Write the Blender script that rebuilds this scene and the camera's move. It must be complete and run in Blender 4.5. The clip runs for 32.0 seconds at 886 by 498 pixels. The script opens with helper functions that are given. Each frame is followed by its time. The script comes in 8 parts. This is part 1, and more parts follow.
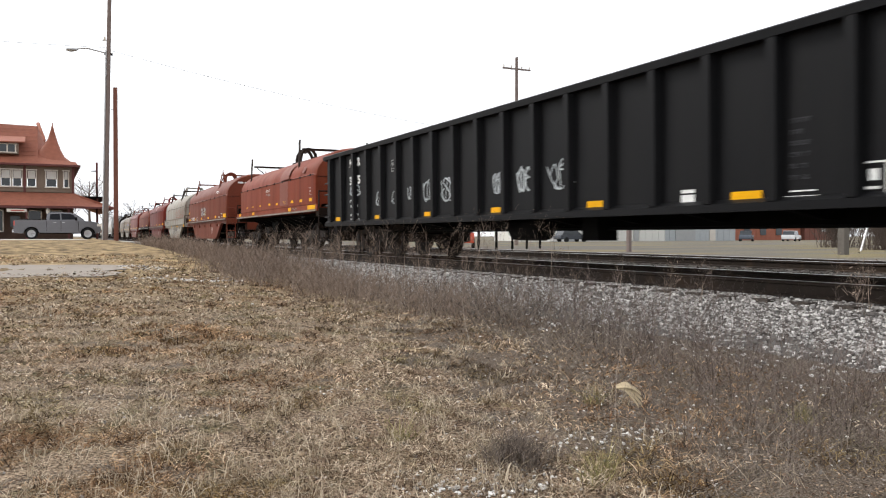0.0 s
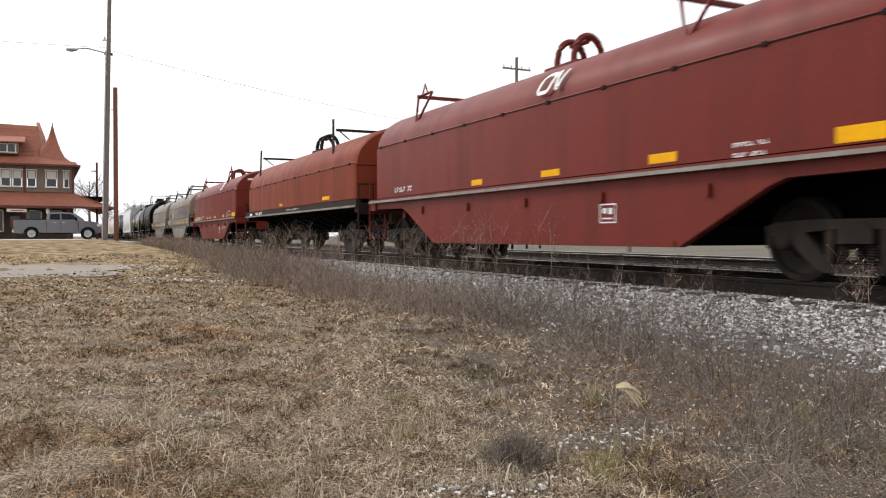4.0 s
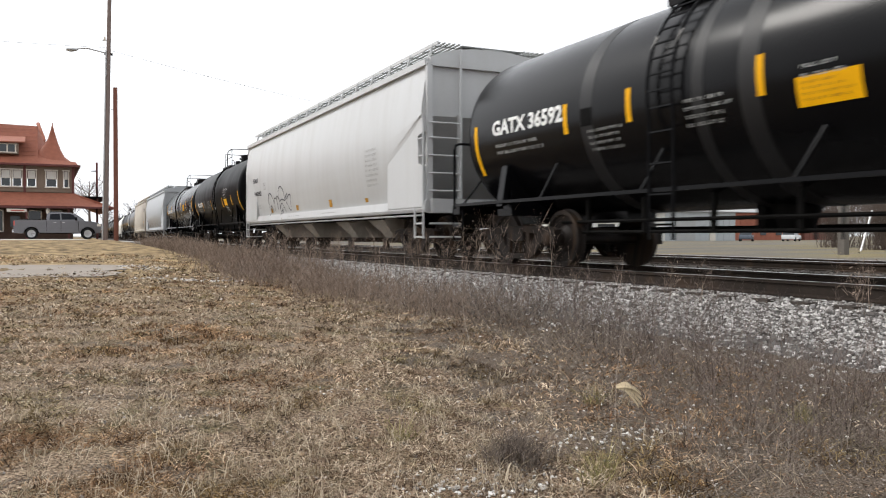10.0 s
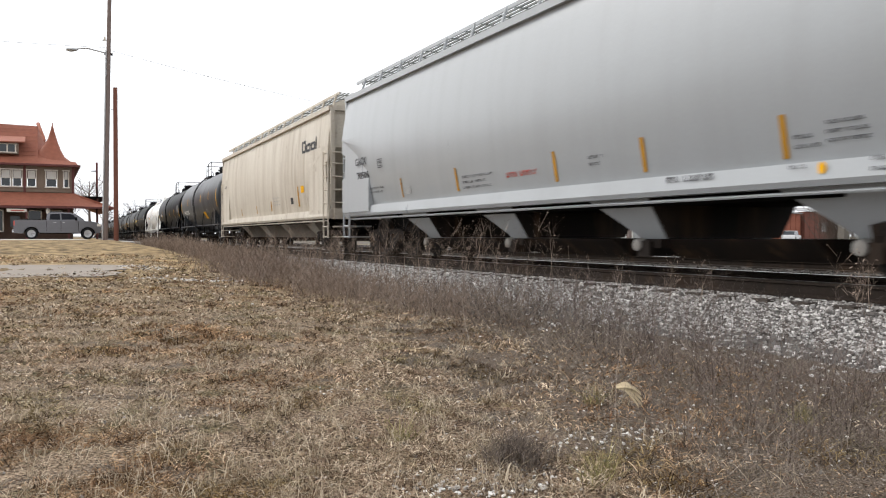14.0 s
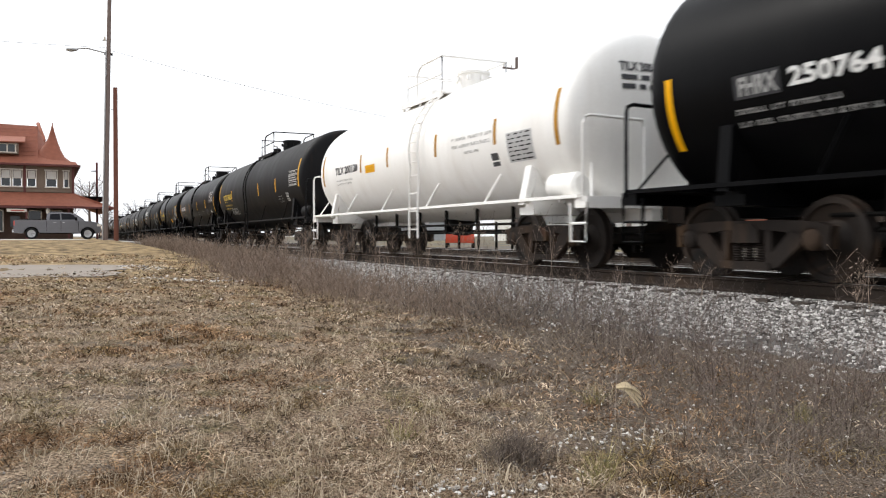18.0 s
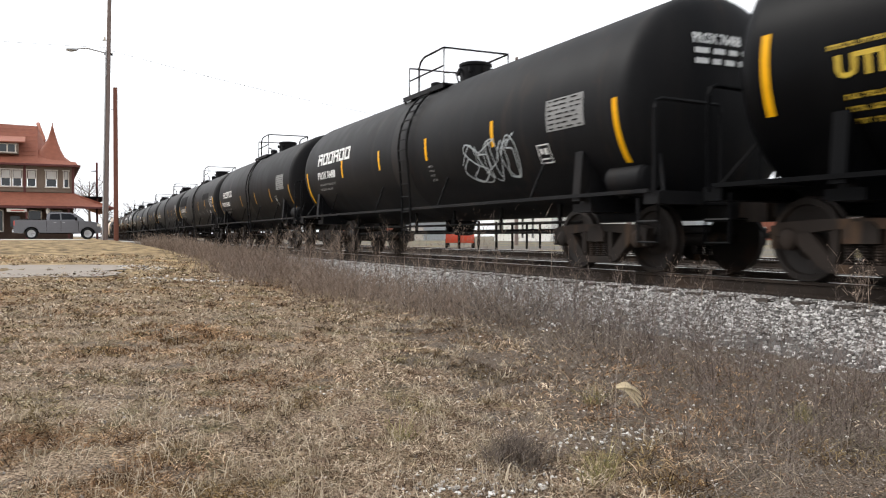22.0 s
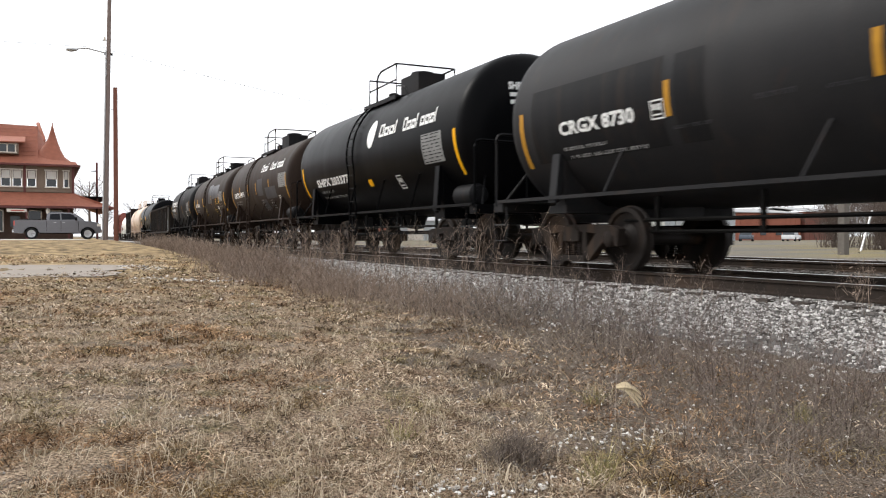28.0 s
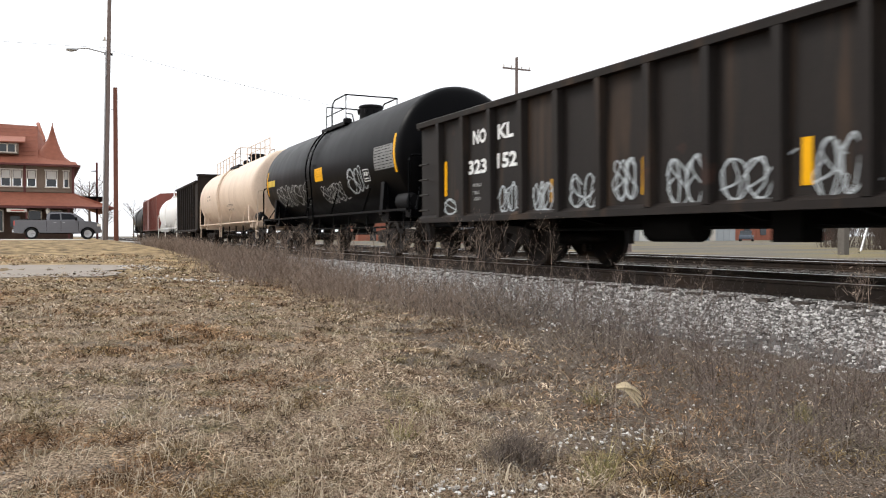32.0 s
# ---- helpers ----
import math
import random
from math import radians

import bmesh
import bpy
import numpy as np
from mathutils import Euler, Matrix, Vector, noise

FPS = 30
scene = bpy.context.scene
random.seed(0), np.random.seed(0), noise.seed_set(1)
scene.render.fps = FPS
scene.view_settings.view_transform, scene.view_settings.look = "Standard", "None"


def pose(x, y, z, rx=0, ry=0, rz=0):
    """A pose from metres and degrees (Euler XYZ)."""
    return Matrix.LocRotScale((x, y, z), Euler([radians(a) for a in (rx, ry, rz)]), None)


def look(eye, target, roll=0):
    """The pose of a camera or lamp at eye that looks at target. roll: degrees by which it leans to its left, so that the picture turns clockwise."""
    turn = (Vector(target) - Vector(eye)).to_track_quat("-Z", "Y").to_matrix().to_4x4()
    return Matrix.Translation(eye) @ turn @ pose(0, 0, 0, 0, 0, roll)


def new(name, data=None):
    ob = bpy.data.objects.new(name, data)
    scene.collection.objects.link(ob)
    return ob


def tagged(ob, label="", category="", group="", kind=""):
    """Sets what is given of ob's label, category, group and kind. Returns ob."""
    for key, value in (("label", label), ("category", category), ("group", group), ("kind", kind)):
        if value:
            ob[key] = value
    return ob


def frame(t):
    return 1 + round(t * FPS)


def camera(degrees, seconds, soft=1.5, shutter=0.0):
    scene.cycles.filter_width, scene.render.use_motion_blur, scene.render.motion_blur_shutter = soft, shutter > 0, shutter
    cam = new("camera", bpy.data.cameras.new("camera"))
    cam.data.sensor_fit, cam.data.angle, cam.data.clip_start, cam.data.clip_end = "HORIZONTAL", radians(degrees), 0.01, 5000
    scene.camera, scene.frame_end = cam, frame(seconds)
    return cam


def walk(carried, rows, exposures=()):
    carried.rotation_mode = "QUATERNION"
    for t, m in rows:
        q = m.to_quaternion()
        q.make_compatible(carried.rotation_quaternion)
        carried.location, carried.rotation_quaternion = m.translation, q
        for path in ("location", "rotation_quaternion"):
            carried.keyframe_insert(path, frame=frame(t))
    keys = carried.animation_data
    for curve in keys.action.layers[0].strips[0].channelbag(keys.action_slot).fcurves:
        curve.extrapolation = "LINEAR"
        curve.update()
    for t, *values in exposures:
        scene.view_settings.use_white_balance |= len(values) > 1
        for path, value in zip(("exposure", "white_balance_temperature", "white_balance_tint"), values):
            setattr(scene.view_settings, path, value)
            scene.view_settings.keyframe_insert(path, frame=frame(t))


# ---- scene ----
# x runs across the track (camera on the negative side), y along it, z = 0 on the rail heads.
EYE = (-8.266, 0.0, 0.496)
TURN, DROP = radians(26.242), radians(0.911)
cam = camera(57.45, 32.0, soft=1.1, shutter=0.15)
aim = (EYE[0] + math.sin(TURN), EYE[1] + math.cos(TURN), EYE[2] - math.tan(DROP))
EXPOSURES = [(0.0, 0.48), (1.0, 0.34), (2.0, 0.38), (3.0, 0.38), (6.0, 0.26), (7.0, 0.2), (8.0, 0.15), (9.0, 0.33), (10.0, 0.46), (11.0, 0.3), (12.0, 0.36), (13.0, 0.44), (14.0, 0.46), (17.0, 0.38), (18.0, 0.42), (19.0, 0.16), (20.0, 0.4), (21.0, 0.5), (22.0, 0.54), (24.0, 0.56), (25.0, 0.56), (28.0, 0.6), (29.0, 0.6), (30.0, 0.54), (31.0, 0.54), (32.0, 0.5)]
walk(cam, [(0.0, look(EYE, aim)), (32.0, look(EYE, aim))], [(t, stops, 6380, 10) for t, stops in EXPOSURES])

SPEED = 15.628      # metres a second
BEND, BEND_END = 0.000847, 40.0


def on_track(s):
    """The place and heading of the track's centre line, s metres along."""
    if s < 0:
        return 0.0, s, 0.0
    c = min(s, BEND_END)
    a = BEND * c
    x, y = (1 - math.cos(a)) / BEND, math.sin(a) / BEND
    return x + (s - c) * math.sin(a), y + (s - c) * math.cos(a), a


# ---- world and sun: a bright, thinly overcast sky ----
world = bpy.data.worlds.new("sky")
scene.world = world
world.use_nodes = True
wn, wl = world.node_tree.nodes, world.node_tree.links
sky = wn.new("ShaderNodeTexSky")
sky.sky_type, sky.sun_disc = "NISHITA", False
sky.sun_elevation, sky.sun_rotation = radians(42), radians(-39)
sky.air_density, sky.dust_density, sky.ozone_density = 1.0, 6.0, 1.0
grey = wn.new("ShaderNodeHueSaturation")
grey.inputs["Saturation"].default_value = 0.12
wl.new(sky.outputs[0], grey.inputs["Color"])
cloud = wn.new("ShaderNodeMixRGB")
cloud.inputs[0].default_value = 0.75
cloud.inputs[2].default_value = (7.2, 7.3, 7.5, 1)
wl.new(grey.outputs[0], cloud.inputs[1])
wl.new(cloud.outputs[0], wn["Background"].inputs["Color"])
wn["Background"].inputs["Strength"].default_value = 0.15
sun_data = bpy.data.lights.new("sun", "SUN")
sun_data.energy, sun_data.angle, sun_data.color = 1.4, radians(14), (1.0, 0.95, 0.88)
sun = new("sun", sun_data)
sun.matrix_world = look((-28, 34, 40), (0, 0, 0))


# ---- materials ----
def nodes_of(name):
    m = bpy.data.materials.new(name)
    m.use_nodes = True
    t = m.node_tree
    return m, t.nodes, t.links, t.nodes["Principled BSDF"]


def noise_at(n, l, coord, scale, detail=5.0, stretch=(1, 1, 1)):
    mp = n.new("ShaderNodeMapping")
    mp.inputs["Scale"].default_value = stretch
    l.new(coord, mp.inputs["Vector"])
    t = n.new("ShaderNodeTexNoise")
    t.inputs["Scale"].default_value, t.inputs["Detail"].default_value = scale, detail
    l.new(mp.outputs[0], t.inputs["Vector"])
    return t.outputs["Fac"]


def ramp(n, l, fac, stops):
    r = n.new("ShaderNodeValToRGB")
    e = r.color_ramp.elements
    while len(e) < len(stops):
        e.new(0.5)
    for el, (p, c) in zip(e, stops):
        el.position, el.color = p, (*c, 1) if len(c) == 3 else c
    l.new(fac, r.inputs[0])
    return r.outputs[0]


def mixed(n, l, fac, a, b, how="MIX"):
    m = n.new("ShaderNodeMixRGB")
    m.blend_type = how
    for k, v in ((0, fac), (1, a), (2, b)):
        if isinstance(v, (int, float)):
            m.inputs[k].default_value = v
        elif isinstance(v, tuple):
            m.inputs[k].default_value = (*v, 1)
        else:
            l.new(v, m.inputs[k])
    return m.outputs[0]


def bumped(n, l, b, h, strength, dist=0.01):
    k = n.new("ShaderNodeBump")
    k.inputs["Strength"].default_value, k.inputs["Distance"].default_value = strength, dist
    l.new(h, k.inputs["Height"])
    l.new(k.outputs[0], b.inputs["Normal"])


def gloss(n, l, b, fac, lo, hi):
    r = n.new("ShaderNodeMapRange")
    r.inputs["To Min"].default_value, r.inputs["To Max"].default_value = lo, hi
    l.new(fac, r.inputs["Value"])
    l.new(r.outputs[0], b.inputs["Roughness"])


def painted(name, col, dirt=(0.09, 0.07, 0.05), amount=0.5, rust=0.0, rough=(0.4, 0.7), bump=0.15, metal=0.0, shine=0.4, grain=1.0):
    """Weathered paint: blotches, streaks that run down, fine grain and, where asked, rust."""
    m, n, l, b = nodes_of(name)
    rnd = n.new("ShaderNodeObjectInfo").outputs["Random"]
    off = n.new("ShaderNodeVectorMath")
    off.operation = "MULTIPLY_ADD"
    off.inputs[1].default_value = (37, 53, 0)
    l.new(rnd, off.inputs[0]), l.new(n.new("ShaderNodeTexCoord").outputs["Object"], off.inputs[2])
    co = off.outputs[0]
    big = noise_at(n, l, co, 0.7, 4)
    streak = noise_at(n, l, co, 2.2, 6, (1, 1, 0.12))
    fine = noise_at(n, l, co, 28, 4)
    base = mixed(n, l, ramp(n, l, fine, [(0.3, (0, 0, 0)), (0.75, (1, 1, 1))]), tuple(c * (1 - 0.14 * grain) for c in col), tuple(min(1, c * (1 + 0.1 * grain)) for c in col))
    s = ramp(n, l, streak, [(0.46, (0, 0, 0)), (0.78, (amount,) * 3)])
    c1 = mixed(n, l, s, base, dirt)
    g = ramp(n, l, big, [(0.4, (0, 0, 0)), (0.75, (amount * 0.7,) * 3)])
    c2 = mixed(n, l, g, c1, tuple(0.5 * (a + d) for a, d in zip(col, dirt)))
    if rust:
        r1 = noise_at(n, l, co, 1.3, 9, (1, 1, 0.3))
        c2 = mixed(n, l, ramp(n, l, r1, [(0.6 - 0.1 * rust, (0, 0, 0)), (0.78, (rust,) * 3)]), c2, (0.17, 0.1, 0.055))
        r2 = noise_at(n, l, co, 3.2, 7, (1, 1, 0.07))
        c2 = mixed(n, l, ramp(n, l, r2, [(0.58 - 0.06 * rust, (0, 0, 0)), (0.72, (rust,) * 3)]), c2, (0.15, 0.085, 0.042))
        r3 = noise_at(n, l, co, 2.0, 8)
        c2 = mixed(n, l, ramp(n, l, r3, [(0.68 - 0.06 * rust, (0, 0, 0)), (0.72, (rust,) * 3)]), c2, (0.1, 0.04, 0.022))
    l.new(c2, b.inputs["Base Color"])
    b.inputs["Metallic"].default_value = metal
    b.inputs["Specular IOR Level"].default_value = shine
    gloss(n, l, b, streak, *rough)
    bumped(n, l, b, fine, bump, 0.004)
    return m


def plain(name, col, rough=0.6, metal=0.0, var=0.2, scale=12.0, bump=0.1, shine=0.4):
    m, n, l, b = nodes_of(name)
    co = n.new("ShaderNodeTexCoord").outputs["Object"]
    f = noise_at(n, l, co, scale, 6)
    f2 = noise_at(n, l, co, scale * 0.13, 3)
    c = mixed(n, l, f, tuple(x * (1 - var) for x in col), tuple(min(1, x * (1 + var)) for x in col))
    c = mixed(n, l, ramp(n, l, f2, [(0.35, (0, 0, 0)), (0.8, (0.5,) * 3)]), c, tuple(x * (1 - 1.6 * var) for x in col))
    l.new(c, b.inputs["Base Color"])
    b.inputs["Metallic"].default_value = metal
    gloss(n, l, b, f2, max(0.05, rough - 0.1), min(1, rough + 0.1))
    bumped(n, l, b, f, bump, 0.01)
    b.inputs["Specular IOR Level"].default_value = shine
    return m


def strewn(name, cols, rough=0.9, patches=None):
    """For stuff: each small piece takes its own colour."""
    m, n, l, b = nodes_of(name)
    g = n.new("ShaderNodeNewGeometry").outputs["Random Per Island"]
    x = ramp(n, l, g, [(i / (len(cols) - 1), c) for i, c in enumerate(cols)])
    if patches:
        co = n.new("ShaderNodeNewGeometry").outputs["Position"]
        for (f, lo, hi, tint) in patches:
            k = ramp(n, l, noise_at(n, l, co, f, 5, (1, 0.7, 0)), [(lo, (1, 1, 1)), (hi, tint)])
            x = mixed(n, l, 1.0, x, k, "MULTIPLY")
    l.new(x, b.inputs["Base Color"])
    b.inputs["Roughness"].default_value = rough
    b.inputs["Specular IOR Level"].default_value = 0.15
    return m


def ground_material():
    """Dead lawn with moss and bare litter; grey, stony soil towards the track; pale grass beyond it."""
    m, n, l, b = nodes_of("dead_lawn")
    co = n.new("ShaderNodeNewGeometry").outputs["Position"]
    a, c, d = noise_at(n, l, co, 0.45, 5), noise_at(n, l, co, 2.6, 6), noise_at(n, l, co, 60, 6)
    e = noise_at(n, l, co, 130, 4)
    # the near-black stops paint shaded gaps between blades and crumbs
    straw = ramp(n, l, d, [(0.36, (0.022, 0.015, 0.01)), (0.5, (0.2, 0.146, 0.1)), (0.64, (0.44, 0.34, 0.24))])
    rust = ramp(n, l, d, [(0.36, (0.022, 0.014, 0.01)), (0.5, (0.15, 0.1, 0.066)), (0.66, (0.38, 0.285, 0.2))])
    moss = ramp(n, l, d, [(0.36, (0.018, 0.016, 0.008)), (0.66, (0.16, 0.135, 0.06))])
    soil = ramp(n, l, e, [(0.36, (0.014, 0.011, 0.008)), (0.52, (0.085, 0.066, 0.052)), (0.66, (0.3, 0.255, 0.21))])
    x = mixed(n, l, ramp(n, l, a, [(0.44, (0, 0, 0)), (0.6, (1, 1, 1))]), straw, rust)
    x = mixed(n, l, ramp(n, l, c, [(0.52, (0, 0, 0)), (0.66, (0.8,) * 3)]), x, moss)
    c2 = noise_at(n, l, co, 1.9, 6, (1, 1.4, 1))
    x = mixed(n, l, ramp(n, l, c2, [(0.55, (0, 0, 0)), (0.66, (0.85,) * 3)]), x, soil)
    sp = n.new("ShaderNodeSeparateXYZ")
    l.new(co, sp.inputs[0])
    # the stony strip lies track-side of a slanting, ragged edge
    k = n.new("ShaderNodeMath")
    k.operation = "MULTIPLY_ADD"
    l.new(sp.outputs["Y"], k.inputs[0])
    k.inputs[1].default_value, k.inputs[2].default_value = -0.3, 6.9
    q = n.new("ShaderNodeMath")
    l.new(k.outputs[0], q.inputs[0]), l.new(sp.outputs["X"], q.inputs[1])
    w = n.new("ShaderNodeMath")
    w.operation = "MULTIPLY_ADD"
    l.new(c, w.inputs[0])
    w.inputs[1].default_value = 2.5
    l.new(q.outputs[0], w.inputs[2])
    x = mixed(n, l, ramp(n, l, w.outputs[0], [(0.75, (0, 0, 0)), (1.0, (0.8,) * 3)]), x, soil)
    far = ramp(n, l, noise_at(n, l, co, 0.16, 6, (0.4, 1, 1)), [(0.42, (0.13, 0.118, 0.105)), (0.52, (0.15, 0.135, 0.105)), (0.6, (0.2, 0.165, 0.085)), (0.7, (0.12, 0.1, 0.072))])
    z = n.new("ShaderNodeMath")
    z.operation = "GREATER_THAN"
    l.new(sp.outputs["X"], z.inputs[0])
    z.inputs[1].default_value = 8.2
    x = mixed(n, l, z.outputs[0], x, far)
    # the sheltered turf by the crossing road is a smoother, yellower grass
    near = n.new("ShaderNodeMapRange")
    l.new(sp.outputs["Y"], near.inputs["Value"])
    near.inputs["From Min"].default_value, near.inputs["From Max"].default_value = 7.0, 24.0
    turf = ramp(n, l, noise_at(n, l, co, 2.2, 9, (1, 0.5, 1)), [(0.36, (0.11, 0.08, 0.045)), (0.5, (0.24, 0.172, 0.093)), (0.66, (0.36, 0.265, 0.145))])
    y2 = mixed(n, l, near.outputs[0], x, turf)
    x = mixed(n, l, z.outputs[0], y2, x)
    l.new(x, b.inputs["Base Color"])
    b.inputs["Roughness"].default_value = 0.95
    b.inputs["Specular IOR Level"].default_value = 0.1
    bumped(n, l, b, d, 0.8, 0.03)
    return m


BLACK = painted("black_tank_paint", (0.0026, 0.0027, 0.0032), (0.008, 0.0078, 0.0077), 0.3, 0.0, (0.3, 0.46), 0.08, shine=0.035)
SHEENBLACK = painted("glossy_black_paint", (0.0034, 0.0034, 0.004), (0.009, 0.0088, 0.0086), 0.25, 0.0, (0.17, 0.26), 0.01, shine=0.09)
# for bands that colour a grey sheen onto a black shell
SHEENGREY = painted("weld_sheen_grey", (0.014, 0.0138, 0.0142), (0.025, 0.023, 0.022), 0.4, 0.0, (0.35, 0.5), 0.05, shine=0.15)
DULL = painted("dull_black_paint", (0.0088, 0.0089, 0.0098), (0.023, 0.0215, 0.021), 0.5, 0.06, (0.42, 0.62), shine=0.055)
GREYBLACK = painted("sooty_black_paint", (0.0158, 0.0158, 0.0168), (0.029, 0.0265, 0.0255), 0.5, 0.06, (0.42, 0.62), shine=0.07)
BROWNBLACK = painted("brown_black_paint", (0.021, 0.0135, 0.0102), (0.04, 0.026, 0.018), 0.6, 0.12, (0.45, 0.7), shine=0.08)
GREYTANK = painted("slate_tank_paint", (0.028, 0.031, 0.036), (0.014, 0.013, 0.012), 0.5, 0.0, (0.3, 0.45), shine=0.3)
WHITETANK = painted("white_tank_paint", (0.86, 0.85, 0.82), (0.45, 0.38, 0.3), 0.2, 0.06, (0.35, 0.6), 0.03, grain=0.2)
WHITEHOP = painted("white_hopper_paint", (0.46, 0.465, 0.465), (0.3, 0.28, 0.25), 0.22, 0.04, (0.3, 0.42), 0.01, grain=0.2)
GREYHOP = painted("grey_hopper_paint", (0.335, 0.35, 0.36), (0.235, 0.237, 0.235), 0.22, 0.0, (0.24, 0.36), 0.01, grain=0.2)
TANHOP = painted("tan_hopper_paint", (0.52, 0.475, 0.4), (0.25, 0.19, 0.13), 0.5, 0.3, (0.45, 0.65))
REDCOIL = painted("oxide_red_paint", (0.155, 0.0235, 0.016), (0.075, 0.018, 0.0135), 0.6, 0.0, (0.35, 0.55), shine=0.12)
BROWNRED = painted("brown_red_paint", (0.155, 0.036, 0.0185), (0.08, 0.024, 0.014), 0.6, 0.15, (0.38, 0.58), shine=0.13)
ORANGECOIL = painted("faded_red_paint", (0.2, 0.038, 0.016), (0.085, 0.021, 0.012), 0.7, 0.2, (0.45, 0.65), shine=0.1)
GREYCOIL = painted("weathered_grey_paint", (0.33, 0.315, 0.28), (0.17, 0.125, 0.08), 0.7, 0.6, (0.5, 0.75))
PALECOIL = painted("pale_grey_paint", (0.235, 0.225, 0.207), (0.14, 0.115, 0.085), 0.6, 0.7, (0.45, 0.7), shine=0.25)
TANCOIL = painted("tan_grey_paint", (0.2, 0.16, 0.12), (0.1, 0.072, 0.048), 0.65, 0.35, (0.5, 0.7))
GONBLACK = painted("gondola_black_paint", (0.0055, 0.0056, 0.0064), (0.013, 0.0125, 0.0125), 0.5, 0.0, (0.4, 0.6), shine=0.09)
GONBROWN = painted("gondola_brown_paint", (0.0145, 0.0118, 0.0105), (0.03, 0.022, 0.0175), 0.6, 0.2, (0.5, 0.75), shine=0.12)
BOXRED = painted("boxcar_red_paint", (0.2, 0.05, 0.035), (0.1, 0.05, 0.035), 0.5, 0.2)
PEACH = painted("cream_hopper_paint", (0.66, 0.52, 0.4), (0.4, 0.28, 0.2), 0.5, 0.1, (0.4, 0.6))
IRON = painted("truck_iron", (0.0165, 0.0132, 0.0115), (0.045, 0.031, 0.023), 0.6, 0.35, (0.6, 0.85), 0.3, shine=0.1)
WHEELSTEEL = painted("wheel_steel", (0.018, 0.014, 0.012), (0.012, 0.01, 0.009), 0.7, 0.3, (0.45, 0.75), 0.25, shine=0.15)
TREAD = plain("bright_tread", (0.42, 0.4, 0.38), 0.35, 0.9, 0.15)
RAILTOP = plain("bright_rail", (0.5, 0.48, 0.46), 0.3, 0.9, 0.15)
RAILSIDE = painted("rusty_rail", (0.03, 0.022, 0.017), (0.015, 0.0125, 0.0105), 0.6, 0.2, (0.7, 0.9), 0.3, shine=0.15)
# near-black takes in shade under and inside the cars besides grime
UNDER = plain("underframe_grime_shade", (0.005, 0.0046, 0.0042), 0.85, 0, 0.3, shine=0.08)
RUBBER = plain("rubber", (0.012, 0.012, 0.012), 0.7, shine=0.2)
YELLOW = plain("yellow_reflector", (0.76, 0.38, 0.003), 0.45, 0, 0.15, 20, shine=0.08)
AMBER = plain("dirty_amber_reflector", (0.4, 0.2, 0.02), 0.55, 0, 0.3, 20, shine=0.1)
WHITEMARK = plain("white_lettering", (0.72, 0.72, 0.7), 0.6, 0, 0.2, 25)
GREYMARK = plain("faded_lettering", (0.32, 0.32, 0.31), 0.65, 0, 0.25, 25)
YELLOWMARK = plain("yellow_lettering", (0.55, 0.38, 0.03), 0.6, 0, 0.25, 25)
DARKMARK = plain("dark_lettering", (0.045, 0.045, 0.05), 0.6, 0, 0.25, 25)
BLUEMARK = plain("blue_lettering", (0.045, 0.1, 0.3), 0.6, 0, 0.3, 25)
REDMARK = plain("red_lettering", (0.4, 0.07, 0.05), 0.6, 0, 0.25, 25)
FADEDRED = plain("faded_red_patch", (0.19, 0.06, 0.04), 0.6, 0, 0.15, shine=0.2)
GRATING = plain("steel_grating", (0.2, 0.21, 0.2), 0.6, 0.3, 0.2)
PANELGREY = plain("pale_stencil_panel", (0.2, 0.2, 0.195), 0.65, 0, 0.2, 20)
BAYTAN = painted("dusty_hopper_bay_paint", (0.26, 0.235, 0.2), (0.12, 0.095, 0.07), 0.6, 0.2, (0.5, 0.75))
PRIMER = plain("patch_paint", (0.003, 0.003, 0.003), 0.6, 0, 0.2, shine=0.04)
GREYPATCH = plain("grey_patch_paint", (0.04, 0.04, 0.043), 0.55, 0, 0.2, shine=0.12)
GRAFFITI = plain("faded_spray_paint", (0.42, 0.45, 0.46), 0.7, 0, 0.35, 8)
GRAFBLACK = plain("black_spray_paint", (0.05, 0.05, 0.06), 0.7, 0, 0.35, 8)
GRAFRED = plain("red_spray_paint", (0.35, 0.12, 0.09), 0.7, 0, 0.35, 8)


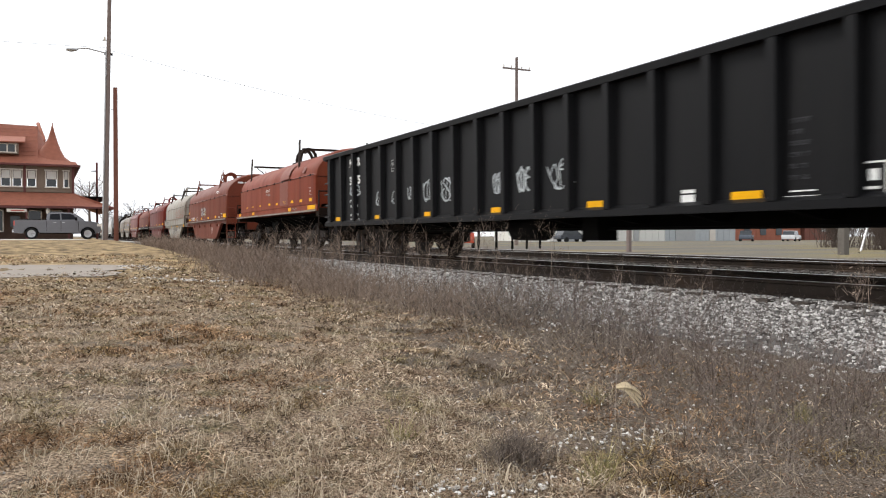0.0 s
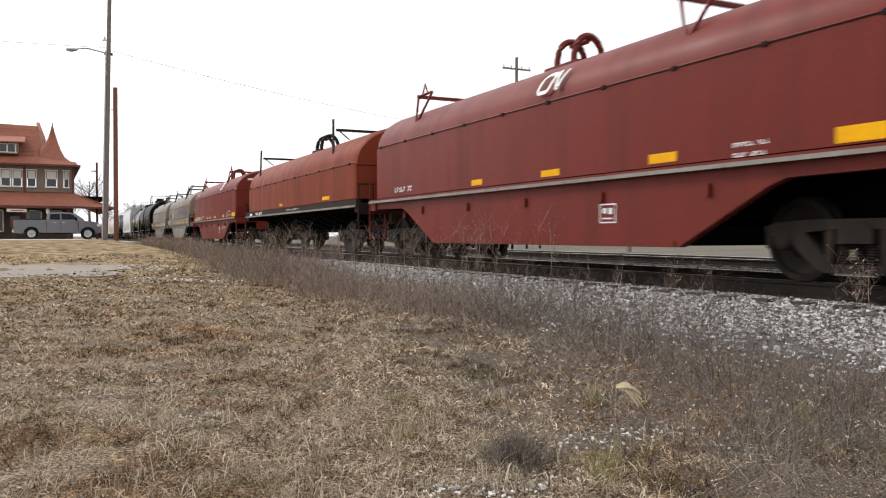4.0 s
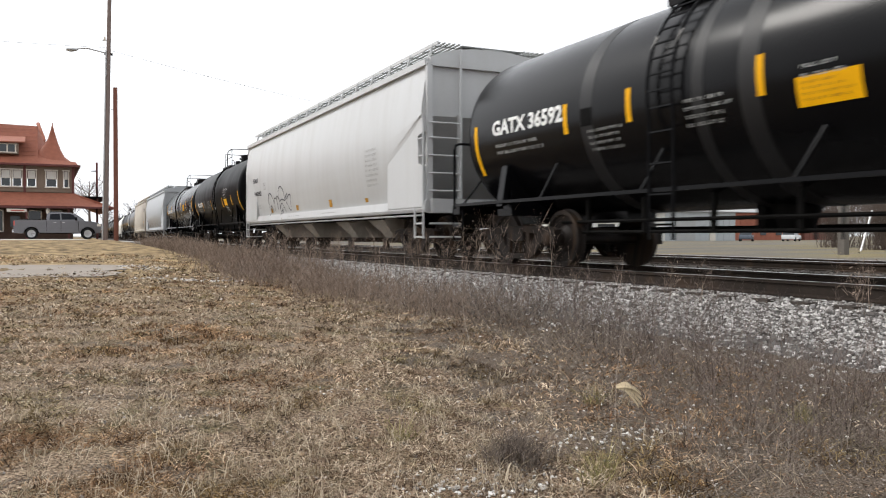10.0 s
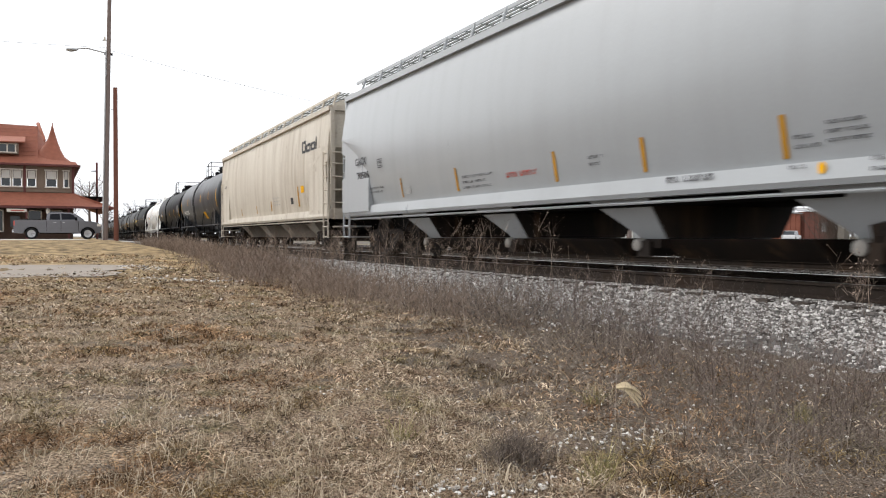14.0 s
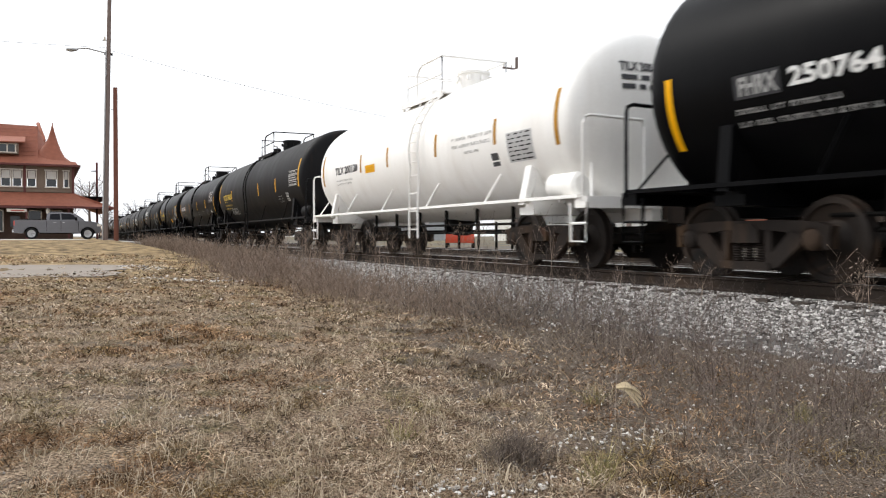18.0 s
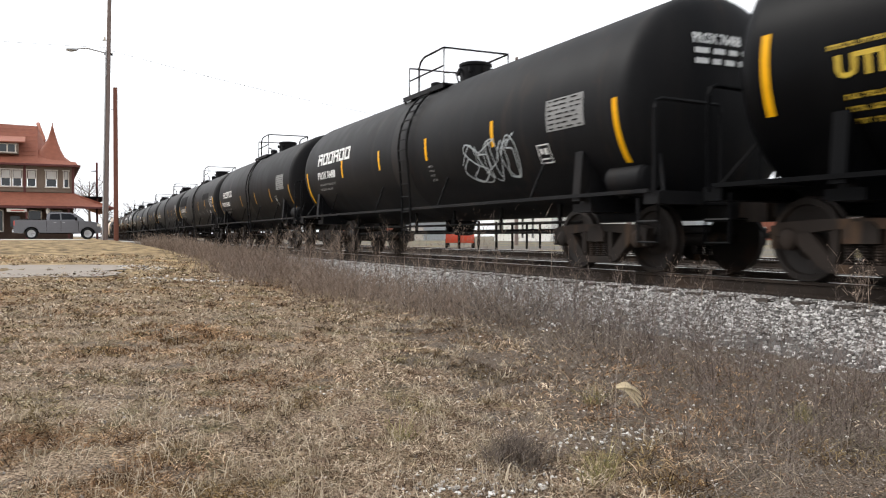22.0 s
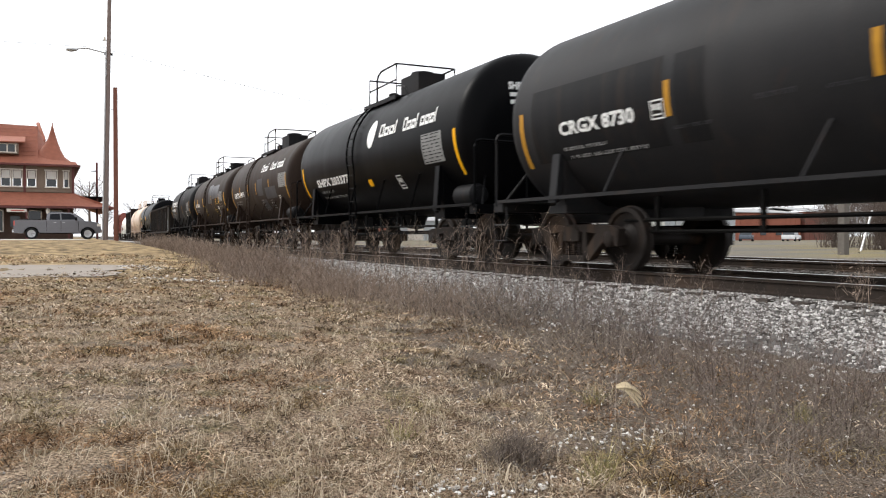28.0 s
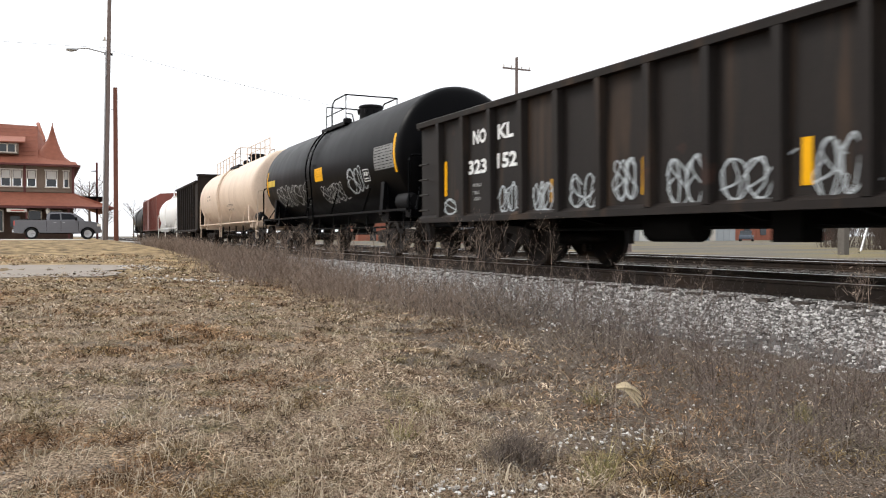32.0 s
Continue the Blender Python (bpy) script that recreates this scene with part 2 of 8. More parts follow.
# ---- mesh helpers ----
class Shape:
    """Collects vertices and faces of one mesh."""

    def __init__(self):
        self.v, self.f = [], []

    def add(self, vs, fs):
        k = len(self.v)
        self.v += [tuple(p) for p in vs]
        self.f += [tuple(i + k for i in f) for f in fs]
        return self

    def box(self, cx, cy, cz, sx, sy, sz):
        x, y, z = sx / 2, sy / 2, sz / 2
        vs = [(cx + a * x, cy + b * y, cz + c * z) for a in (-1, 1) for b in (-1, 1) for c in (-1, 1)]
        return self.add(vs, [(0, 1, 3, 2), (4, 6, 7, 5), (0, 4, 5, 1), (2, 3, 7, 6), (0, 2, 6, 4), (1, 5, 7, 3)])

    def prism(self, outline, a, b, axis="x"):
        """An outline of (u, v) drawn out from a to b along axis; u, v are the other two in order x, y, z."""
        def at(u, v, w):
            return {"x": (w, u, v), "y": (u, w, v), "z": (u, v, w)}[axis]
        n = len(outline)
        vs = [at(u, v, a) for u, v in outline] + [at(u, v, b) for u, v in outline]
        fs = [(i, (i + 1) % n, n + (i + 1) % n, n + i) for i in range(n)]
        return self.add(vs, fs + [tuple(range(n))[::-1], tuple(range(n, 2 * n))])

    def loft(self, rings, close=True, caps=True):
        n = len(rings[0])
        vs = [p for r in rings for p in r]
        m = n if close else n - 1
        fs = [(i * n + j, i * n + (j + 1) % n, (i + 1) * n + (j + 1) % n, (i + 1) * n + j) for i in range(len(rings) - 1) for j in range(m)]
        if caps:
            fs += [tuple(range(n))[::-1], tuple(range((len(rings) - 1) * n, len(rings) * n))]
        return self.add(vs, fs)

    def lathe(self, prof, axis="y", at=(0, 0, 0), n=24):
        """prof: (along, radius)."""
        rings = []
        for w, r in prof:
            ring = []
            for i in range(n):
                c, s = math.cos(2 * math.pi * i / n) * r, math.sin(2 * math.pi * i / n) * r
                p = {"x": (w, c, s), "y": (c, w, s), "z": (c, s, w)}[axis]
                ring.append((p[0] + at[0], p[1] + at[1], p[2] + at[2]))
            rings.append(ring)
        return self.loft(rings)

    def tube(self, pts, r, n=6, closed=False):
        pts = [Vector(p) for p in pts]
        rings = []
        for i, p in enumerate(pts):
            d = (pts[min(i + 1, len(pts) - 1)] - pts[max(i - 1, 0)]).normalized()
            up = Vector((0, 0, 1)) if abs(d.z) < 0.9 else Vector((0, 1, 0))
            a = d.cross(up).normalized()
            b = a.cross(d)
            k = r if isinstance(r, (int, float)) else r[i]
            rings.append([tuple(p + a * math.cos(2 * math.pi * j / n) * k + b * math.sin(2 * math.pi * j / n) * k) for j in range(n)])
        return self.loft(rings)

    def mesh(self, name, material, angle=35):
        me = bpy.data.meshes.new(name)
        me.from_pydata(self.v, [], self.f)
        me.materials.append(material)
        b = bmesh.new()
        b.from_mesh(me)
        bmesh.ops.recalc_face_normals(b, faces=b.faces)
        b.to_mesh(me)
        b.free()
        me.polygons.foreach_set("use_smooth", [True] * len(me.polygons))
        me.set_sharp_from_angle(angle=radians(angle))
        return me


def part(name, what, material, parent, label="", at=None, angle=35):
    """Links a Shape or a ready mesh as one object under its thing."""
    me = what.mesh(name, material, angle) if isinstance(what, Shape) else what
    ob = new(name, me)
    ob.parent = parent
    if at is not None:
        ob.matrix_basis = at
    return tagged(ob, label)


def thing(name, label, category, what=None, material=None, at=None, group="", kind="", angle=35):
    ob = new(name, what.mesh(name, material, angle) if isinstance(what, Shape) else what)
    if at is not None:
        ob.matrix_basis = at
    return tagged(ob, label, category, group, kind)


STORE = {}


def stored(key, make):
    if key not in STORE:
        STORE[key] = make()
    return STORE[key]


def letters(text):
    """Flat letters of the built-in font, one unit high: vertices (u, v) and faces."""
    def make():
        cu = bpy.data.curves.new("letters", "FONT")
        cu.body, cu.size, cu.resolution_u = text, 1.0, 2
        cu.offset = 0.035
        ob = new("letters", cu)
        dg = bpy.context.evaluated_depsgraph_get()
        me = bpy.data.meshes.new_from_object(ob.evaluated_get(dg))
        vs, fs = [(p.co.x, p.co.y) for p in me.vertices], [tuple(p.vertices) for p in me.polygons]
        bpy.data.objects.remove(ob)
        bpy.data.meshes.remove(me)
        return vs, fs
    return stored("letters " + text, make)


# ---- railway cars ----
WHEELSETS = []      # (wheelset, its place along its car)
CARS = []           # (car, its centre along the train)


def truck_meshes():
    one = {}
    for sgn in (-1, 1):
        s = Shape()
        x0, x1 = sgn * 0.97, sgn * 1.1
        s.prism([(-1.1, 0.5), (-1.12, 0.6), (-0.95, 0.645), (-0.5, 0.67), (0.5, 0.67), (0.95, 0.645), (1.12, 0.6), (1.1, 0.5), (0.72, 0.52), (0.3, 0.565), (-0.3, 0.565), (-0.72, 0.52)], x0, x1)
        for k in (-1, 1):
            s.prism([(k * 1.1, 0.36), (k * 1.03, 0.36), (k * 1.02, 0.5), (k * 1.1, 0.52)], x0, x1)
            s.prism([(k * 0.78, 0.54), (k * 0.62, 0.56), (k * 0.3, 0.24), (k * 0.34, 0.13), (k * 0.46, 0.16), (k * 0.75, 0.4)], x0, x1)
            s.prism([(k * 0.26, 0.57), (k * 0.36, 0.57), (k * 0.36, 0.2), (k * 0.27, 0.2)], x0 - 0.01, x1 + 0.01)
        s.prism([(-0.36, 0.12), (0.36, 0.12), (0.34, 0.21), (-0.34, 0.21)], sgn * 0.94, sgn * 1.12)
        one[sgn] = s.mesh("side_frame", IRON, 30)
    spring = Shape()
    prof = []
    for i in range(15):
        z = 0.21 + 0.2 * i / 14
        prof.append((z, 0.062 if i % 2 else 0.048))
    spring.lathe(prof, "z", n=10)
    bolster = Shape()
    bolster.prism([(-0.2, 0.42), (0.2, 0.42), (0.2, 0.56), (0.12, 0.64), (-0.12, 0.64), (-0.2, 0.56)], -1.12, 1.12, "x")
    bolster.lathe([(0.6, 0.2), (0.76, 0.2)], "z", n=16)
    for k in (-1, 1):
        bolster.box(0, k * 0.4, 0.4, 1.6, 0.1, 0.09)
        for sx in (-1, 1):
            bolster.box(sx * 0.75, k * 0.44, 0.4, 0.1, 0.06, 0.3)
    wheels = Shape()
    for k in (-1, 1):
        wheels.lathe([(k * 0.66, 0.1), (k * 0.665, 0.38), (k * 0.675, 0.485), (k * 0.70, 0.485), (k * 0.712, 0.462), (k * 0.80, 0.457), (k * 0.803, 0.39), (k * 0.765, 0.375), (k * 0.735, 0.22), (k * 0.80, 0.14), (k * 0.81, 0.1)], "x", n=40)
    wheels.lathe([(-0.98, 0.06), (-0.95, 0.08), (-0.8, 0.09), (0.8, 0.09), (0.95, 0.08), (0.98, 0.06)], "x", n=14)
    caps = {}
    for k in (-1, 1):
        q = Shape()
        q.lathe([(k * 0.93, 0.115), (k * 1.1, 0.115), (k * 1.12, 0.09), (k * 1.13, 0.05)], "x", n=16)
        q.box(k * 1.0, 0, 0.1, 0.2, 0.2, 0.06)
        caps[k] = q.mesh("bearing", IRON)
    rim = Shape()
    for k in (-1, 1):
        rim.lathe([(k * 0.714, 0.4605), (k * 0.798, 0.4590)], "x", n=40)
    return one, spring.mesh("spring", IRON), bolster.mesh("bolster", IRON), wheels.mesh("wheelset", WHEELSTEEL, 25), caps, rim.mesh("tread", TREAD)


TRUCK = truck_meshes()


def add_truck(car, y):
    side, spring, bolster, wheels, caps, rim = TRUCK
    tr = part("truck", bolster, None, car, "grimy cast steel truck bolster", pose(0, y, 0))
    for k in (-1, 1):
        part("side_frame", side[k], None, tr)
        for dy in (-0.16, 0, 0.16):
            part("spring", spring, None, tr, at=pose(k * 1.03, dy, 0))
        ws = part("wheelset", wheels, None, tr, "rust brown steel wheels on an axle", pose(0, k * 0.889, 0.457))
        for e in (-1, 1):
            part("bearing", caps[e], None, tr, at=pose(0, k * 0.889, 0.457))
        WHEELSETS.append((ws, y + k * 0.889))
    return tr


def end_gear(car, L, gap, mat, z=0.86):
    """Coupler, hose and brake line at both ends."""
    def cp():
        s = Shape()
        s.box(0, 0.16, 0, 0.2, 0.62, 0.2).box(0, -0.22, 0, 0.34, 0.2, 0.3)
        s.prism([(-0.2, 0.46), (-0.2, 0.7), (-0.05, 0.76), (0.16, 0.72), (0.18, 0.46)], -0.16, 0.16, "z")
        return s.mesh("coupler", IRON)
    def hs():
        s = Shape()
        s.tube([(-0.25, -0.1, 0), (-0.27, 0.1, -0.05), (-0.25, 0.25, -0.2), (-0.2, 0.42, -0.32), (-0.08, 0.6, -0.36)], 0.025, 8)
        return s.mesh("air_hose", RUBBER)
    reach = max(0.15, gap / 2 - 0.35)
    for k in (1, -1):
        m = pose(0, k * (L / 2 + reach - 0.4), z - 0.02, 0, 0, 0 if k > 0 else 180)
        part("coupler", stored("coupler", cp), None, car, at=m)
        part("air_hose", stored("hose", hs), None, car, at=m)


# strokes of sprayed scrawls that spell nothing
SCRAWLS = (
    ((0.4, 0.95), (0.05, 0.7), (0.1, 0.15), (0.5, 0.0), (0.85, 0.3), (0.8, 0.8), (0.4, 0.95), (0.0, 0.6)),
    ((1.0, 0.7), (0.4, 1.0), (0.1, 0.75), (0.6, 0.5), (1.1, 0.25), (0.5, 0.0), (-0.1, 0.3), (0.3, 0.6)),
    ((-0.1, 0.9), (0.05, 0.3), (0.4, 0.05), (0.6, 0.9), (0.9, 0.95), (0.8, 0.1), (1.2, 0.2)),
    ((-0.1, 0.2), (0.9, 0.5), (0.7, 0.98), (0.2, 0.75), (0.2, 0.2), (0.7, -0.05), (1.15, 0.45)),
    ((-0.2, 0.5), (0.3, 0.95), (0.5, 0.4), (0.2, 0.1), (0.9, 0.0), (1.0, 0.6), (0.6, 0.7), (1.3, 1.0)),
)


BUBBLES = (
    ((0.1, -0.1), (0.04, 0.15), (0.0, 0.5), (0.04, 0.75), (0.12, 0.8), (0.2, 0.65), (0.27, 0.35), (0.29, 0.05)),
    ((0.1, 0.1), (0.09, 0.3), (0.14, 0.25), (0.2, 0.05)),
    ((0.27, 0.4), (0.3, 0.56), (0.36, 0.58), (0.4, 0.45), (0.42, 0.1)),
    ((0.38, 0.5), (0.42, 0.64), (0.47, 0.62), (0.52, 0.4), (0.5, 0.15), (0.56, 0.3), (0.62, 0.34), (0.68, 0.2), (0.74, 0.0)),
    ((0.51, 0.45), (0.51, 0.8), (0.57, 0.98), (0.66, 0.96), (0.74, 0.75), (0.76, 0.45), (0.68, 0.48), (0.6, 0.5), (0.52, 0.42)),
    ((0.76, 0.45), (0.82, 0.62), (0.86, 0.68), (0.84, 0.5), (0.93, 0.62), (1.0, 0.6), (0.98, 0.3), (0.95, 0.05), (0.88, 0.15), (0.8, 0.4)),
    ((0.5, 0.15), (0.55, 0.02), (0.62, 0.15), (0.6, -0.1)),
)


# -- markings, laid on a car's near side: dl is the distance from the car's away end
def add_marks(car, L, surf, marks, seed=0):
    rng = random.Random(seed)

    def sheet(s, d0, d1, z0, z1, e=0.004, lean=0.0):
        n = max(1, int(abs(z1 - z0) / 0.12))
        vs, fs = [], []
        for i in range(n + 1):
            z = z0 + (z1 - z0) * i / n
            sh = lean * (z - z0)
            vs += [(surf(z) - e, L / 2 - d0 - sh, z), (surf(z) - e, L / 2 - d1 - sh, z)]
        fs = [(2 * i, 2 * i + 1, 2 * i + 3, 2 * i + 2) for i in range(n)]
        s.add(vs, fs)

    for mk in marks:
        kind = mk[0]
        s = Shape()
        if kind == "T":
            # words fitted between two places, with a given height of capitals
            _, text, d0, d1, z, high, mat = mk
            vs, fs = letters(text)
            u0, u1 = min(u for u, v in vs), max(u for u, v in vs)
            v1 = max(v for u, v in vs)
            s.add([(surf(z + v / v1 * high) - 0.007, L / 2 - d0 - (u - u0) / (u1 - u0) * (d1 - d0), z + v / v1 * high) for u, v in vs], fs)
            part("lettering", s, mat, car)
        elif kind == "t":
            _, text, d, z, size, mat = mk[:6]
            wide = mk[6] if len(mk) > 6 else 1.0
            vs, fs = letters(text)
            s.add([(surf(z + v * size) - 0.007, L / 2 - d - u * size * wide, z + v * size) for u, v in vs], fs)
            part("lettering", s, mat, car)
        elif kind == "r":
            _, d0, d1, z0, z1, mat = mk[:6]
            sheet(s, d0, d1, z0, z1, 0.004 + (mk[6] if len(mk) > 6 else 0))
            part(mk[7] if len(mk) > 7 else "stripe", s, mat, car)
        elif kind == "b":
            _, d, z, rows, width, h, mat = mk
            for i in range(rows):
                zz, x = z - i * h * 1.9, d
                end = d + width * rng.uniform(0.7, 1.0)
                while x < end:
                    for m in range(rng.randint(2, 7)):
                        if x + 0.5 * h > end:
                            break
                        sheet(s, x, x + 0.2 * h, zz - 0.8 * h, zz, 0.006)
                        top_bar = rng.random() < 0.6
                        sheet(s, x + 0.2 * h, x + 0.52 * h, zz - (0.22 if top_bar else 0.8) * h, zz - (0.0 if top_bar else 0.58) * h, 0.006)
                        if rng.random() < 0.5:
                            sheet(s, x + 0.52 * h, x + 0.68 * h, zz - 0.8 * h, zz, 0.006)
                        x += 0.88 * h
                    x += h * 0.7
            tagged(part("stencil", s, mat, car), kind="stuff")
        elif kind == "p":
            # a ruled panel: an outline, rules and short bars of print
            _, d0, d1, z0, z1, mat, ink = mk
            pale = mat in (GREYMARK, WHITEMARK)
            sheet(s, d0, d1, z0, z1, 0.004)
            part("stencil_panel", s, PRIMER if pale else mat, car)
            q = Shape()
            rows = max(2, int((z1 - z0) / 0.062))
            if pale:
                ink = mat
                for zz in (z0, z0 + 0.34 * (z1 - z0), z0 + 0.72 * (z1 - z0), z1):
                    sheet(q, d0, d1, zz - 0.006, zz + 0.006, 0.01)
                for x in (d0, d1):
                    sheet(q, x - 0.006, x + 0.006, z0, z1, 0.01)
            for i in range(rows):
                zz = z0 + (z1 - z0) * (i + 0.5) / rows
                x = d0 + 0.06
                while x < d1 - 0.1:
                    w = rng.uniform(0.05, 0.2)
                    sheet(q, x, min(x + w, d1 - 0.05), zz - 0.0095, zz + 0.0095, 0.008)
                    x += w + rng.uniform(0.03, 0.12)
            tagged(part("stencil", q, ink, car), kind="stuff")
        elif kind == "o":
            # a square outline with a mark in it
            _, d0, d1, z0, z1, mat = mk
            t, w, h = 0.018, d1 - d0, z1 - z0
            d0, d1, z0, z1 = d0 + 0.1 * w, d1 - 0.1 * w, z0 + 0.1 * h, z1 - 0.1 * h
            w, h = 0.8 * w, 0.8 * h
            for a in ((d0, d1, z0, z0 + t), (d0, d1, z1 - t, z1), (d0, d0 + t, z0, z1), (d1 - t, d1, z0, z1), (d0 + 0.2 * w, d0 + 0.42 * w, z0 + 0.5 * h, z0 + 0.78 * h), (d0 + 0.55 * w, d0 + 0.78 * w, z0 + 0.45 * h, z0 + 0.78 * h), (d0 + 0.18 * w, d0 + 0.8 * w, z0 + 0.2 * h, z0 + 0.28 * h)):
                sheet(s, *a, 0.006)
            part("inspection_mark", s, mat, car)
        elif kind == "l":
            # a row of plain slabs in place of a trade mark
            _, d, z, n, w, h, mat, lean = mk
            pitch, t = w * 1.16, 0.24 * w
            for i in range(n):
                tall = n == 6 or i == 0 or i % 4 == 3
                hh, a = h * (1.0 if tall else 0.68), d + i * pitch
                sheet(s, a, a + t, z, z + hh, 0.006, lean)
                if n == 6 or not tall or i == 0:
                    sheet(s, a + w - t, a + w, z, z + hh * 0.98, 0.0062, lean)
                    sheet(s, a + t, a + w - t, z + hh - 0.2 * h, z + hh, 0.0064, lean)
                    sheet(s, a + t, a + w - t, z + (0.4 * h if n == 6 and i % 3 == 0 else 0), z + (0.4 * h if n == 6 and i % 3 == 0 else 0) + 0.2 * h, 0.0066, lean)
                part("trade_mark", s, mat, car)
                s = Shape()
        elif kind == "g":
            # sprayed loops
            _, d0, d1, z0, z1, mat, n = mk
            w = (d1 - d0) / n
            for i in range(n):
                for rep, stroke in enumerate(rng.sample(SCRAWLS, 2)):
                    fw, lean = rng.uniform(0.9, 1.3) - 0.2 * rep, rng.uniform(-0.2, 0.3)
                    c = [(d0 + w * (i + 0.06 + fw * u - lean * v + rng.uniform(-0.05, 0.05)), z0 + (z1 - z0) * (v + rng.uniform(-0.07, 0.07))) for u, v in stroke]
                    pts = []
                    for j in range(len(c) - 1):
                        a, b, e, f = c[max(j - 1, 0)], c[j], c[j + 1], c[min(j + 2, len(c) - 1)]
                        for m in range(8):
                            t = m / 8
                            pts.append(tuple(0.5 * (2 * b[k] + (e[k] - a[k]) * t + (2 * a[k] - 5 * b[k] + 4 * e[k] - f[k]) * t * t + (3 * b[k] - a[k] - 3 * e[k] + f[k]) * t ** 3) for k in (0, 1)))
                    pts.append(c[-1])
                    th = rng.uniform(0.009, 0.014)
                    vs = []
                    for j, (u, v) in enumerate(pts):
                        u2, v2 = pts[min(j + 1, len(pts) - 1)]
                        u1, v1 = pts[max(j - 1, 0)]
                        dx, dz = u2 - u1, v2 - v1
                        q = math.hypot(dx, dz) or 1
                        for sg in (-1, 1):
                            uu, vv = u - sg * dz / q * th, v + sg * dx / q * th
                            vs.append((surf(vv) - 0.009 - 0.0002 * i - 0.0001 * rep, L / 2 - uu, vv))
                    s.add(vs, [(2 * j, 2 * j + 1, 2 * j + 3, 2 * j + 2) for j in range(len(pts) - 1)])
            tagged(part("graffiti", s, mat, car), kind="stuff")
        elif kind == "a":
            # a bubble-shaped tag in one outline
            _, d0, d1, z0, z1, mat = mk
            for stroke in BUBBLES:
                pts = []
                for j in range(len(stroke) - 1):
                    a, b, e, f = stroke[max(j - 1, 0)], stroke[j], stroke[j + 1], stroke[min(j + 2, len(stroke) - 1)]
                    for m in range(6):
                        t = m / 6
                        pts.append(tuple(0.5 * (2 * b[k] + (e[k] - a[k]) * t + (2 * a[k] - 5 * b[k] + 4 * e[k] - f[k]) * t * t + (3 * b[k] - a[k] - 3 * e[k] + f[k]) * t ** 3) for k in (0, 1)))
                pts = [(d0 + (d1 - d0) * u, z0 + (z1 - z0) * v) for u, v in pts + [stroke[-1]]]
                vs = []
                for j, (u, v) in enumerate(pts):
                    u2, v2 = pts[min(j + 1, len(pts) - 1)]
                    u1, v1 = pts[max(j - 1, 0)]
                    q = math.hypot(u2 - u1, v2 - v1) or 1
                    for sg in (-1, 1):
                        uu, vv = u - sg * (v2 - v1) / q * 0.017, v + sg * (u2 - u1) / q * 0.017
                        vs.append((surf(vv) - 0.009, L / 2 - uu, vv))
                s.add(vs, [(2 * j, 2 * j + 1, 2 * j + 3, 2 * j + 2) for j in range(len(pts) - 1)])
            tagged(part("graffiti", s, mat, car), kind="stuff")
        elif kind == "w":
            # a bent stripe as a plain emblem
            _, d, z, k, mat = mk
            pts = [(0.95, 0.75), (0.85, 0.92), (0.3, 0.92), (0.1, 0.78), (0.0, 0.2), (0.12, 0.06), (0.72, 0.06), (0.9, 0.2), (1.1, 0.92), (1.25, 0.92), (1.5, 0.1), (1.62, 0.1), (1.85, 0.95)]
            vs = []
            pts = [(a[0] + (b[0] - a[0]) * m / 5, a[1] + (b[1] - a[1]) * m / 5) for a, b in zip(pts, pts[1:]) for m in range(5)] + pts[-1:]
            for j, (u, q) in enumerate(pts):
                u2, q2 = pts[min(j + 1, len(pts) - 1)]
                u1, q1 = pts[max(j - 1, 0)]
                a, b = u2 - u1, q2 - q1
                m = math.hypot(a, b)
                for sg in (-1, 1):
                    uu, qq = u - sg * b / m * 0.085, q + sg * a / m * 0.085
                    vs.append((surf(z + qq * k) - 0.025, L / 2 - d - uu * k, z + qq * k + 0.006))
            s.add(vs, [(2 * j, 2 * j + 1, 2 * j + 3, 2 * j + 2) for j in range(len(pts) - 1)])
            part("trade_mark", s, mat, car)
        elif kind == "d":
            # a hazard diamond
            _, d, z, h, mat = mk
            s.add([(surf(z - h) - 0.02, L / 2 - d, z - h), (surf(z) - 0.02, L / 2 - d - h, z), (surf(z + h) - 0.02, L / 2 - d, z + h), (surf(z) - 0.02, L / 2 - d + h, z)], [(0, 1, 2, 3)])
            part("placard", s, mat, car)
        elif kind == "c":
            # a round mark
            _, d, z, rr, mat = mk
            for i in range(12):
                lo, hi = [-math.pi / 2 + math.pi * (i + k) / 12 for k in (0, 1)]
                s.add([(surf(z + rr * math.sin(a)) - 0.008, L / 2 - d - q * rr * 0.75 * max(0.03, math.cos(a)), z + rr * math.sin(a)) for a, q in ((lo, -1), (lo, 1), (hi, 1), (hi, -1))], [(0, 1, 2, 3)])
            part("round_mark", s, mat, car)


def begin_car(name, label, sr, sl, gap_ahead=0.8):
    car = thing(name, label, name.replace("_", " "), group="cars of the freight train")
    CARS.append((car, (sr + sl) / 2))
    return car, sl - sr


